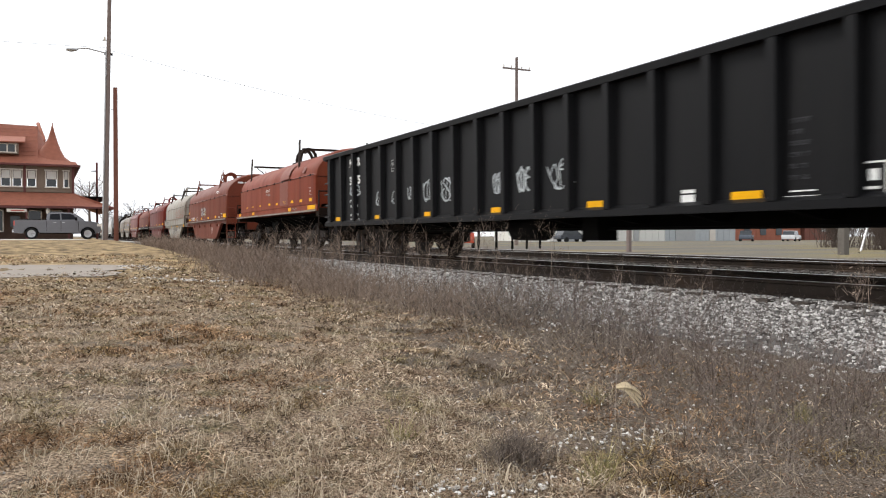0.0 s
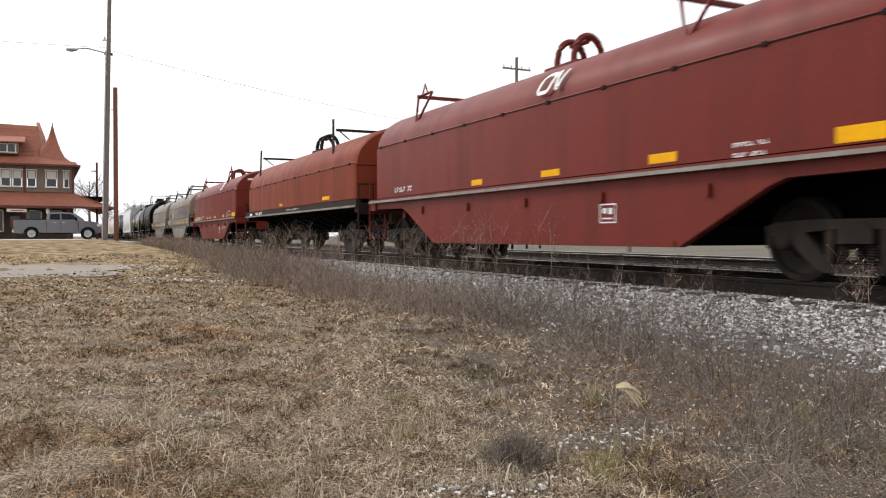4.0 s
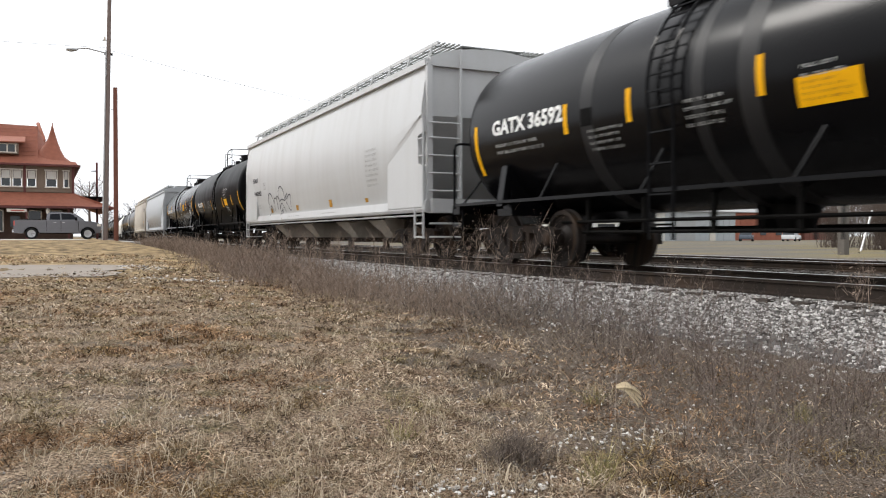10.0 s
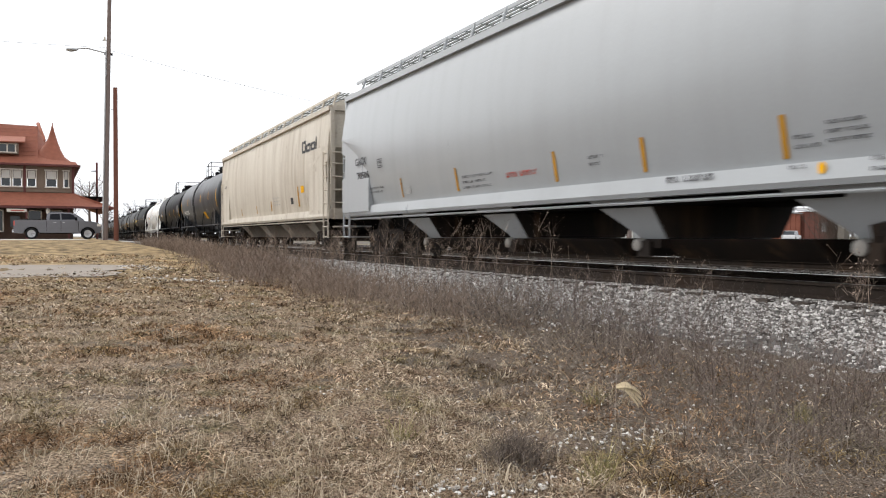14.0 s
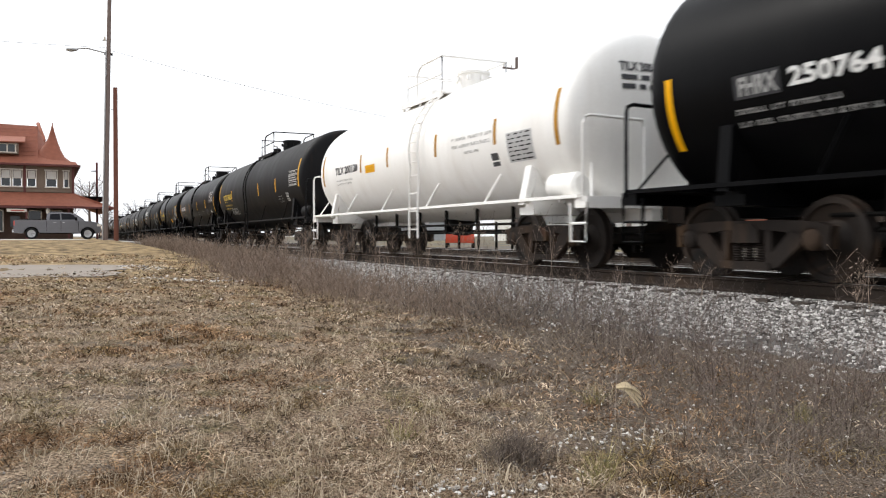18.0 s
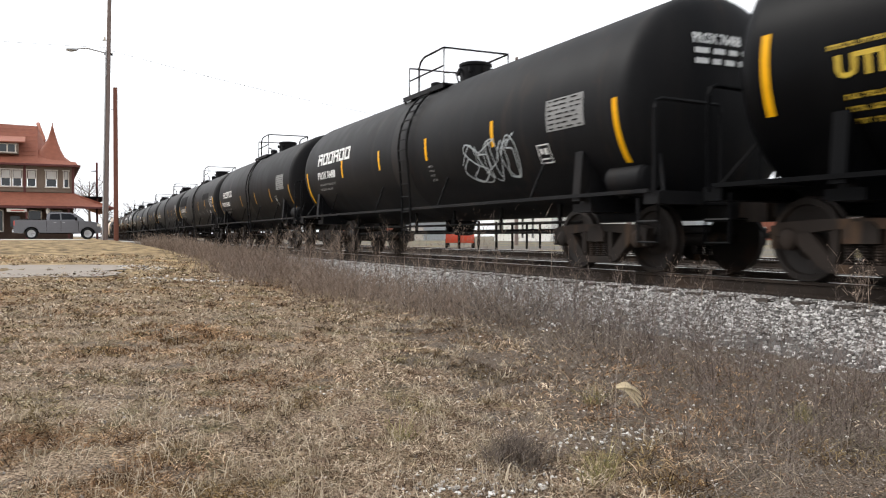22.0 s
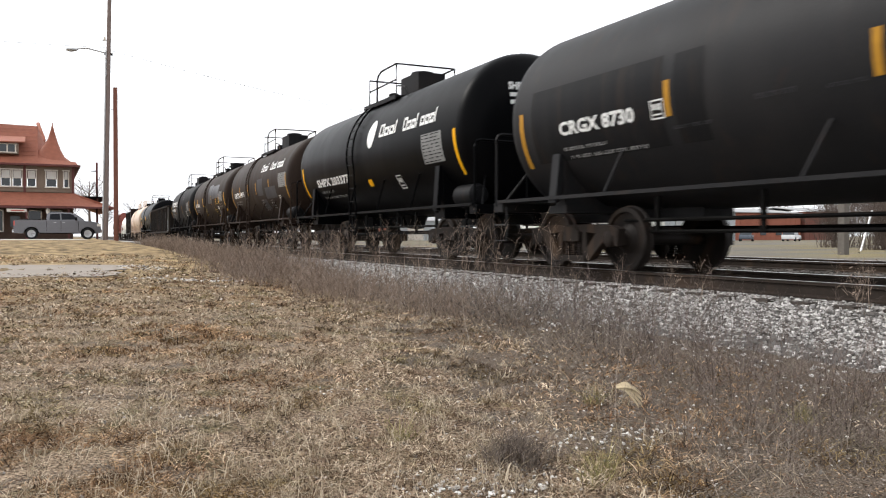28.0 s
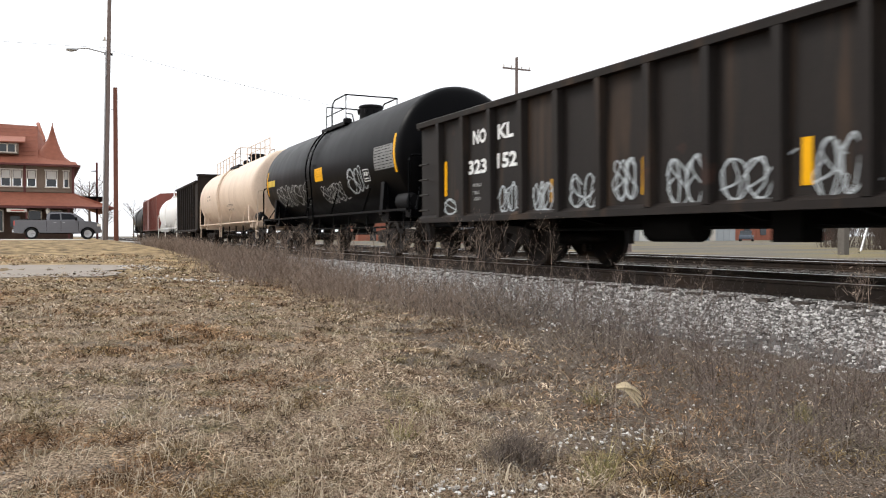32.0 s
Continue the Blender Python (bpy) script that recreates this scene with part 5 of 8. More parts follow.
def station():
    st = thing("station_house", "two-storey brick and shingle station with a red tiled roof and turret", "station", at=pose(0, 78, 0))
    x0, x1 = -24.0, -5.95
    s = Shape()
    s.box((x0 + x1) / 2, 8, 2.25, x1 - x0 - 0.1, 16, 4.1)
    part("lower_wall", s, DARKBRICK, st)
    # upper wall with openings, as piers and bands between them
    wins = [(-13.4, -12.6), (-11.55, -10.83), (-10.66, -9.98), (-9.56, -8.9), (-8.12, -7.27), (-6.72, -6.36)]
    s = Shape()
    lo, hi = 4.76, 6.16
    edges = [x0] + [e for w in wins for e in w] + [x1]
    for a, b in zip(edges[0::2], edges[1::2]):
        s.box((a + b) / 2, 0.15, (lo + hi) / 2, b - a, 0.3, hi - lo)
    s.box((x0 + x1) / 2, 0.15, 4.48, x1 - x0, 0.3, 0.56)
    s.box((x0 + x1) / 2, 0.15, 6.36, x1 - x0, 0.3, 0.4)
    s.box(x1 - 0.15, 8, 5.4, 0.3, 15.6, 2.4)
    part("upper_wall", s, SHINGLE, st)
    for q in (-9.75, -5.99, -13.9):
        part("corner_board", Shape().box(q, -0.03, 5.4, 0.2, 0.1, 2.3), MAROON, st)
    for a, b in wins:
        w = part("window", Shape().box((a + b) / 2, 0.16, (lo + hi) / 2, b - a - 0.08, 0.02, hi - lo - 0.08), GLASSDARK, st)
        s = Shape()
        for q in (a - 0.03, b + 0.03):
            s.box(q, -0.03, (lo + hi) / 2, 0.07, 0.12, hi - lo + 0.14)
        for q in (lo - 0.04, hi + 0.04):
            s.box((a + b) / 2, -0.04, q, b - a + 0.22, 0.14, 0.1)
        s.box((a + b) / 2, 0.1, (lo + hi) / 2, b - a, 0.06, 0.05)
        part("frame", s, CREAM, w)
        part("blind", Shape().box((a + b) / 2, 0.13, hi - 0.36, b - a - 0.1, 0.02, 0.66), BLIND, w)
    # cornice and main roof
    s = Shape()
    s.box((x0 + x1) / 2 + 0.1, 7.7, 6.6, x1 - x0 + 0.9, 17.0, 0.16)
    part("cornice", s, MAROON, st)
    s = Shape()
    rings = []
    for x, zt in ((x0, 10.7), (-8.75, 10.45)):
        rings.append([(x, -0.75, 6.66), (x, 0.2, 7.25), (x, 4.0, zt), (x, 12.0, zt), (x, 16.2, 6.66)])
    rings.append([(-8.1, -0.75, 6.66), (-8.1, 0.2, 7.2), (-8.1, 4.0, 9.05), (-8.1, 12.0, 9.05), (-8.1, 16.2, 6.66)])
    rings.append([(-5.6, -0.75, 6.66), (-5.75, 0.2, 7.0), (-6.0, 4.0, 7.3), (-6.0, 12.0, 7.3), (-5.6, 16.2, 6.66)])
    s.loft(rings)
    roof = part("roof", s, ROOFTILE, st)
    s = Shape()
    for i in range(9):
        q = (i + 0.5) / 9
        s.box((x0 - 8.9) / 2, 0.2 + 3.75 * q, 7.29 + 3.3 * q, -8.9 - x0, 0.05, 0.014)
    part("tile_course", s, ROOFTILE, roof)
    part("parapet", Shape().tube([(-8.72, 4.1, 10.66), (-8.66, 3.6, 10.45), (-8.5, 2.9, 9.95), (-8.3, 2.3, 9.4), (-8.18, 1.7, 8.9)], [0.17, 0.15, 0.13, 0.12, 0.1], 7), ROOFTILE, roof)
    # bell-cast turret, running into the main roof on one side
    s = Shape()
    rings = []
    for z, r in ((6.5, 1.86), (6.6, 1.84), (6.72, 1.6), (7.35, 1.06), (8.1, 0.68), (8.7, 0.46), (9.25, 0.31), (9.9, 0.13), (10.4, 0.02)):
        w = 1 + 0.42 * smooth(9.2, 8.1, z) * smooth(6.4, 7.6, z)
        rings.append([(-7.58 + r * c * (w if c < 0 else 1), 1.4 + r * q, z) for c, q in [(math.cos(2 * math.pi * i / 28), math.sin(2 * math.pi * i / 28)) for i in range(28)]])
    s.loft(rings)
    part("turret_roof", s, ROOFTILE, st)
    s = Shape()
    s.lathe([(10.36, 0.035), (10.44, 0.05), (10.52, 0.01)], "z", (-7.58, 1.4, 0), 8)
    part("finial", s, ROOFTILE, st)
    # dormer
    s = Shape()
    s.box(-12.0, 0.9, 7.95, 3.6, 2.0, 0.9)
    d = part("dormer", s, SHINGLE, st)
    part("dormer_roof", Shape().prism([(-0.5, 8.42), (3.0, 9.3), (3.0, 9.4), (-0.55, 8.52)], -14.2, -9.7, "x"), ROOFTILE, d)
    for q in (-12.9, -12.1, -11.35, -10.75):
        part("dormer_window", Shape().box(q, -0.11, 7.98, 0.56, 0.03, 0.62), GLASSDARK, d)
    s = Shape()
    for q in (-13.25, -12.5, -11.72, -11.05, -10.42):
        s.box(q, -0.12, 7.98, 0.1, 0.06, 0.72)
    s.box(-11.8, -0.12, 8.34, 3.0, 0.06, 0.08).box(-11.8, -0.12, 7.62, 3.0, 0.08, 0.08)
    part("dormer_frame", s, CREAM, d)
    # platform canopy round the ground floor
    s = Shape()
    s.loft([[(x0, -2.6, 3.05), (x0, 0, 4.25), (x0, 0, 4.05), (x0, -2.5, 2.93)], [(-5.9, -2.6, 3.05), (-5.9, 0, 4.25), (-5.9, 0, 4.05), (-5.9, -2.5, 2.93)], [(-2.75, -2.6, 2.95), (-4.6, 0, 3.75), (-4.6, 0, 3.55), (-2.75, -2.5, 2.83)]])
    s.loft([[(-5.9, 0, 4.25), (-2.75, -2.6, 2.95), (-2.85, -2.5, 2.83), (-5.9, 0, 4.05)], [(-5.9, 16, 4.25), (-2.75, 18, 2.95), (-2.85, 18, 2.83), (-5.9, 16, 4.05)]])
    part("canopy", s, ROOFTILE, st)
    part("canopy_fascia", Shape().box((x0 - 2.8) / 2, -2.62, 2.92, -2.8 - x0, 0.06, 0.16), MAROON, st)
    part("flat_roof", Shape().box(-4.4, 6.0, 4.0, 2.6, 9, 0.16), UNDER, st)
    for q in (-12.6, -9.6, -6.4, -3.4):
        s = Shape()
        s.box(q, -2.2, 1.6, 0.16, 0.16, 2.7)
        s.tube([(q, -2.2, 2.2), (q, -1.4, 3.1)], 0.05, 5)
        part("canopy_post", s, MAROON, st)
    for q in (-11.9, -9.0, -7.4):
        w = part("lower_window", Shape().box(q, -0.04, 1.8, 0.9, 0.03, 1.7), GLASSDARK, st)
        s = Shape()
        for k in (-1, 1):
            s.box(q + k * 0.5, -0.06, 1.8, 0.1, 0.08, 1.9)
            s.box(q, -0.06, 1.8 + k * 0.9, 1.1, 0.08, 0.1)
        part("frame", s, CREAM, w)
    dr = part("door", Shape().box(-10.5, -0.05, 1.3, 1.0, 0.06, 2.1), DARKBRICK, st)
    part("door_glass", Shape().box(-10.5, -0.09, 1.75, 0.7, 0.02, 0.9), GLASSDARK, dr)
    sg = part("sign", Shape().box(-10.3, -2.75, 2.62, 1.45, 0.05, 0.26), CREAM, st, "white signboard")
    part("sign_bars", Shape().box(-10.25, -2.78, 2.62, 1.0, 0.02, 0.09), REDMARK, sg)
    part("lantern", Shape().lathe([(2.35, 0.05), (2.4, 0.14), (2.75, 0.16), (2.85, 0.04)], "z", (-8.0, -2.4, 0), 8), CREAM, st)
    s = Shape()
    s.lathe([(4.05, 0.05), (4.9, 0.05)], "z", (-4.0, 1.0, 0), 8)
    part("vent_pipe", s, UNDER, st)


station()


# ---- the parked pickup ----
def pickup():
    PAINT = plain("grey_car_paint", (0.165, 0.162, 0.172), 0.22, 0.5, 0.08, 20, 0.02)
    CABGLASS = plain("tinted_car_glass", (0.012, 0.013, 0.016), 0.12, 0, 0.05, shine=0.1)
    CHROME = plain("chrome", (0.6, 0.6, 0.6), 0.15, 1.0, 0.05)
    RIM = plain("alloy_rim", (0.5, 0.5, 0.51), 0.35, 0.7, 0.1)
    car = thing("pickup_truck", "dark grey crew-cab pickup parked on the road", "pickup truck", at=pose(-7.38, 66, 0.265))
    WHEELS = (-1.72, 1.98)
    foot = []
    for x in WHEELS:
        foot += [(x - 0.5 * math.cos(a), 0.42 + 0.48 * math.sin(a)) for a in [math.pi * i / 10 for i in range(11)]]
    low = [(-2.86, 0.6), (-2.8, 0.46)] + foot + [(2.8, 0.46), (2.88, 0.66), (2.87, 1.02), (2.74, 1.2), (2.3, 1.31), (1.6, 1.37), (-0.72, 1.37), (-0.72, 1.4), (-2.84, 1.42)]
    part("body", Shape().prism(low, -0.96, 0.96, "y"), PAINT, car)
    part("wheel_well", Shape().box(0.12, 0, 0.72, 5.2, 1.5, 0.5), UNDER, car)
    part("bed_rail", Shape().box(-1.78, -0.93, 1.43, 2.1, 0.08, 0.04), UNDER, car)
    # the cab leans in towards its roof
    def lean(z):
        return 0.94 - 0.17 * (z - 1.33) / 0.64
    cabp = [(-0.78, 1.34), (-0.72, 1.82), (-0.58, 1.94), (0.2, 1.98), (0.85, 1.95), (1.05, 1.88), (1.78, 1.35)]
    s = Shape()
    s.loft([[(x, -lean(z), z) for x, z in cabp], [(x, lean(z), z) for x, z in cabp]])
    part("cab", s, PAINT, car)
    for win in ([(-0.55, 1.43), (-0.5, 1.84), (0.12, 1.87), (0.16, 1.43)], [(0.25, 1.43), (0.22, 1.87), (0.86, 1.86), (1.02, 1.78), (1.32, 1.45)]):
        s = Shape()
        s.loft([[(x, -lean(z) - 0.012, z) for x, z in win], [(x, -lean(z) + 0.02, z) for x, z in win]])
        part("side_window", s, CABGLASS, car)
    part("windscreen", Shape().prism([(1.08, 1.88), (1.72, 1.41), (1.76, 1.43), (1.11, 1.91)], -0.72, 0.72, "y"), CABGLASS, car)
    for x in (-0.74, 0.2, 1.36):
        part("door_seam", Shape().box(x, -0.962, 0.96, 0.02, 0.012, 0.76), UNDER, car)
    for x in WHEELS:
        for y in (-0.86, 0.86):
            w = part("wheel", Shape().lathe([(-0.13, 0.25), (-0.13, 0.37), (-0.09, 0.41), (0.09, 0.41), (0.13, 0.37), (0.13, 0.25)], "y", n=24), RUBBER, car, "black tyre", pose(x, y, 0.41))
            part("brake_disc", Shape().lathe([(-0.05, 0.02), (-0.05, 0.25), (0.05, 0.25), (0.05, 0.02)], "y", n=16), UNDER, w)
            s = Shape()
            s.lathe([(-0.14, 0.235), (-0.145, 0.265), (-0.1, 0.275), (0.1, 0.275), (0.1, 0.235)], "y", n=20)
            s.lathe([(-0.14, 0.01), (-0.14, 0.07), (-0.1, 0.08)], "y", n=10)
            for i in range(5):
                a = 2 * math.pi * i / 5 + 0.3
                s.tube([(0.05 * math.cos(a), -0.125, 0.05 * math.sin(a)), (0.25 * math.cos(a), -0.13, 0.25 * math.sin(a))], [0.04, 0.055], 5)
            part("rim", s, RIM, w)
        s = Shape()
        s.loft([[(x + k * math.cos(a), y, 0.42 + k * 0.97 * math.sin(a)) for a in [math.pi * i / 10 for i in range(11)]] for k, y in ((0.57, -0.962), (0.56, -1.0), (0.5, -1.0), (0.49, -0.962))], close=False, caps=False)
        part("wheel_arch", s, PAINT, car)
    part("front_bumper", Shape().box(2.87, 0, 0.6, 0.14, 1.8, 0.22), CHROME, car)
    part("rear_bumper", Shape().box(-2.88, 0, 0.6, 0.14, 1.8, 0.2), CHROME, car)
    part("headlight", Shape().box(2.74, -0.86, 1.06, 0.26, 0.22, 0.2), CREAM, car)
    part("tail_light", Shape().box(-2.82, -0.9, 1.16, 0.1, 0.14, 0.34), REDMARK, car)
    part("mirror", Shape().box(1.2, -1.08, 1.5, 0.12, 0.2, 0.24), UNDER, car)
    part("running_board", Shape().box(0.1, -0.98, 0.44, 2.6, 0.12, 0.06), UNDER, car)
    for x in (0.05, 0.62):
        part("door_handle", Shape().box(x - 0.25, -0.975, 1.22, 0.16, 0.03, 0.04), CHROME, car)


pickup()

# ---- poles, wires ----
POLEWOOD = plain("weathered_pole", (0.2, 0.155, 0.138), 0.9, 0, 0.25, 6, 0.5)
BROWNPOLE = plain("brown_pole", (0.18, 0.07, 0.047), 0.85, 0, 0.25, 6, 0.5)
GALV = plain("galvanised_steel", (0.4, 0.4, 0.4), 0.5, 0.6, 0.1)


def utility_pole(x, y, z, h, r0, r1, mat, label, lean=0.0, bits=()):
    s = Shape()
    s.lathe([(h * i / 8, r0 + (r1 - r0) * i / 8) for i in range(9)], "z", n=14)
    p = thing("utility_pole", label, "pole", at=pose(x, y, z, 0, lean, 0))
    part("shaft", s, mat, p)
    for name, shape, m in bits:
        part(name, shape, m, p)
    return p


arm = Shape().tube([(0, 0, 12.2), (-0.5, 0, 12.3), (-1.3, 0, 12.42), (-1.9, 0, 12.3)], 0.045, 6)
headl = Shape().loft([[(x, w * math.cos(a), 12.2 + zz + h * math.sin(a)) for a in [2 * math.pi * i / 10 for i in range(10)]] for x, w, h, zz in ((-1.8, 0.05, 0.05, 0.08), (-1.95, 0.12, 0.1, 0.04), (-2.25, 0.17, 0.13, 0.0), (-2.5, 0.1, 0.08, 0.0))])
bits = [("lamp_arm", arm, GALV), ("lamp_head", headl, GALV), ("insulator", Shape().lathe([(13.0, 0.03), (13.1, 0.08), (13.3, 0.05)], "z", (-0.25, 0, 0), 8), CREAM), ("bracket", Shape().box(-0.2, 0, 13.05, 0.4, 0.06, 0.06), GALV), ("bracket", Shape().box(0, 0, 12.2, 0.5, 0.14, 0.14), UNDER), ("conduit", Shape().tube([(-0.17, -0.1, 0.1), (-0.15, -0.1, 12.4)], 0.05, 6), GALV)]
utility_pole(-4.72, 57, 0.15, 18.5, 0.175, 0.115, POLEWOOD, "tall weathered wooden pole with a street lamp arm", 1.3, bits)
utility_pole(-4.05, 57, 0.15, 10.05, 0.15, 0.135, BROWNPOLE, "short reddish brown wooden pole with a cut top", 0, [("bolt", Shape().box(-0.2, 0, 8.6, 0.12, 0.05, 0.05), GALV)])
utility_pole(-3.95, 80, 0.2, 7.0, 0.1, 0.09, MAROON, "thin dark platform lamp post", 0, [("bracket", Shape().box(-0.25, 0, 6.2, 0.5, 0.08, 0.08), UNDER)])
xa = Shape().box(0, 0, 14.35, 2.6, 0.1, 0.13)
ins = [("insulator", Shape().lathe([(14.41, 0.03), (14.5, 0.06), (14.65, 0.03)], "z", (q, 0, 0), 8), CREAM) for q in (-1.2, -0.5, 0.5, 1.2)]
utility_pole(26.2, 56.4, -0.3, 15.3, 0.17, 0.12, POLEWOOD, "wooden pole with one crossarm beyond the train", 0, [("crossarm", xa, POLEWOOD)] + ins)


def cable(a, b, sag, label):
    a, b = Vector(a), Vector(b)
    pts = []
    for i in range(25):
        t = i / 24
        p = a.lerp(b, t)
        p.z -= sag * 4 * t * (1 - t)
        pts.append(p)
    thing("power_line", label, "cable", Shape().tube(pts, 0.011, 5), UNDER)


cable((-4.4, 57, 12.6), (26.2, 56.4, 8.4), 0.5, "thin black overhead wire between two poles")
cable((-4.5, 57, 12.75), (-45, 52, 12.6), 0.7, "thin black overhead wire from the lamp pole")

# ---- beyond the tracks ----
WHITEWALL = plain("white_metal_wall", (0.62, 0.61, 0.57), 0.7, 0, 0.08, 3)
PALEDOOR = plain("pale_steel_door", (0.34, 0.345, 0.34), 0.6, 0, 0.1, 3)
DULLBRICK = plain("dull_red_brick", (0.17, 0.065, 0.047), 0.85, 0, 0.2, 6)
BLUEGREY = plain("blue_grey_metal_wall", (0.38, 0.4, 0.41), 0.6, 0, 0.1, 3)
ORANGEBRICK = plain("orange_red_brick", (0.3, 0.105, 0.065), 0.85, 0, 0.2, 6)
GREYROOF = plain("grey_roof", (0.3, 0.3, 0.3), 0.7, 0, 0.1)


def shed(x0, x1, y, depth, h, wall, label, openings=(), z=-0.32, roof=GREYROOF):
    b = thing("workshop", label, "building", at=pose(0, y, z))
    s = Shape()
    s.box((x0 + x1) / 2, depth / 2, h / 2, x1 - x0, depth, h)
    part("wall", s, wall, b)
    s = Shape()
    n = int((x1 - x0) / 1.2)
    for i in range(n + 1):
        s.box(x0 + (x1 - x0) * i / n, -0.02, h / 2, 0.06, 0.06, h)
    part("wall_rib", s, wall, b)
    part("roof", Shape().prism([(-0.4, h), (depth / 2, h + 0.9), (depth + 0.4, h), (depth + 0.4, h + 0.14), (depth / 2, h + 1.05), (-0.4, h + 0.14)], x0 - 0.3, x1 + 0.3, "x"), roof, b)
    for a, c, lo, hi, m in openings:
        o = part("door" if lo < 0.1 else "window", Shape().box((a + c) / 2, -0.07, (lo + hi) / 2, c - a, 0.08, hi - lo), m, b)
        part("frame", Shape().box((a + c) / 2, -0.09, hi + 0.05, c - a + 0.2, 0.1, 0.1), CREAM, o)
    return b


shed(55.5, 76.0, 95, 16, 4.3, WHITEWALL, "long white metal workshop", [(58, 60, 0, 2.4, PALEDOOR), (63.5, 66.5, 2.2, 2.6, GREYPATCH), (70, 71, 0, 2.1, PALEDOOR)])
shed(76.6, 91.5, 96, 14, 4.6, BLUEGREY, "blue-grey metal workshop beside the white one", [(79, 83, 0, 3.2, PALEDOOR), (86, 87.2, 0, 2.1, CREAM)])
shed(119, 127, 105.5, 14, 5.4, DULLBRICK, "dull red brick wing of the brick building", [(123.5, 125.5, 1.6, 3.4, PALEDOOR)])
shed(102, 118.4, 106, 16, 5.0, ORANGEBRICK, "orange-red brick building with a flat front", [(104, 105.5, 1.0, 2.4, GLASSDARK), (108, 109.5, 1.0, 2.4, GLASSDARK), (112, 113.5, 1.0, 2.4, GLASSDARK)])
shed(36, 43, 120, 8, 3.6, ORANGEBRICK, "small red brick outbuilding", [(38, 39, 0, 2.1, GREYPATCH)])
shed(46, 56, 128, 10, 3.4, BLUEGREY, "low grey storage shed", [(48, 51, 0, 2.6, CREAM)])


def far_car(x, y, z, paint, label, turn=0):
    car = thing("parked_car", label, "car", at=pose(x, y, z, 0, 0, turn))
    s = Shape()
    s.prism([(-2.25, 0.35), (2.2, 0.35), (2.3, 0.6), (2.2, 0.85), (1.2, 0.95), (-2.2, 0.98), (-2.3, 0.7)], -0.88, 0.88, "y")
    part("body", s, paint, car)
    s = Shape()
    s.prism([(-2.0, 0.95), (-1.7, 1.5), (0.3, 1.55), (1.1, 0.95)], -0.78, 0.78, "y")
    part("cabin", s, GLASSDARK, car)
    part("roof", Shape().box(-0.65, 0, 1.56, 2.1, 1.5, 0.06), paint, car)
    for wx in (-1.4, 1.4):
        for wy in (-0.82, 0.82):
            part("wheel", Shape().lathe([(-0.1, 0.2), (-0.1, 0.32), (0.1, 0.32), (0.1, 0.2)], "y", n=16), RUBBER, car, at=pose(wx, wy, 0.32))


far_car(54.0, 88, -0.27, plain("dark_car_paint", (0.05, 0.055, 0.065), 0.3, 0.3, 0.1), "dark grey estate car parked on the grass edge")
far_car(90.3, 84, -0.3, plain("white_car_paint", (0.65, 0.65, 0.65), 0.3, 0.0, 0.05), "white car parked beyond the tracks", 28)
far_car(82.3, 85, -0.3, plain("blue_car_paint", (0.1, 0.115, 0.14), 0.3, 0.3, 0.1), "dark blue car parked beyond the tracks", 40)


far_car(15.7, 46.1, -0.27, plain("orange_red_car_paint", (0.55, 0.06, 0.02), 0.35, 0.0, 0.1), "bright orange-red car parked on the grass beyond the tracks", 62)


GREYPOST = plain("grey_post_wood", (0.13, 0.115, 0.1), 0.9, 0, 0.3, 6, 0.5)


def post(x, y, h, w, mat, label, lean=0):
    thing("fence_post", label, "post", Shape().box(0, 0, h / 2, w, w, h).box(0, 0, h + 0.02, w * 0.8, w * 0.8, 0.04), mat, at=pose(x, y, -0.27, 0, lean, 0))


post(16.2, 30.0, 2.3, 0.17, POLEWOOD, "grey weathered wooden post beyond the second track")
post(20.5, 22.0, 3.4, 0.3, GREYPOST, "thick grey wooden post beyond the second track")
post(28.6, 27.2, 2.2, 0.075, GALV, "thin leaning pale stake", 22)
for i in range(6):
    post(9.6 + 1.9 * i, 34.5 + 1.5 * i, 1.5, 0.1, UNDER, "dark thin fence post")


def bare_shrub(x, y, h, seed, n=260, mat=None, spread=1.0, name="bare_shrub", label="leafless brown shrub with many thin stems"):
    rng = random.Random(seed)
    st_, tw = Shape(), Shape()
    for i in range(n // 12):
        a, q = rng.uniform(0, 6.28), rng.uniform(0, spread * 0.35)
        p = Vector((q * math.cos(a), q * math.sin(a), 0))
        d = Vector((rng.uniform(-0.4, 0.4), rng.uniform(-0.4, 0.4), 1)).normalized()
        pts, L = [p], h * rng.uniform(0.6, 1.0)
        for k in range(4):
            d = (d + Vector((rng.uniform(-0.25, 0.25), rng.uniform(-0.25, 0.25), 0.05))).normalized()
            pts.append(pts[-1] + d * L / 4)
        st_.tube(pts, [0.016, 0.013, 0.01, 0.007, 0.004], 4)
        for k in range(11):
            u = rng.randint(1, 3)
            b = pts[u].lerp(pts[u + 1], rng.random())
            e = b + Vector((rng.uniform(-1, 1), rng.uniform(-1, 1), rng.uniform(0.2, 1.2))).normalized() * L * rng.uniform(0.15, 0.35)
            tw.tube([b, b.lerp(e, 0.5) + Vector((0, 0, 0.03)), e], [0.008, 0.006, 0.003], 3)
    sh = thing(name, label, "shrub", at=pose(x, y, -0.3))
    part("stem", st_, mat, sh)
    part("twig", tw, mat, sh)


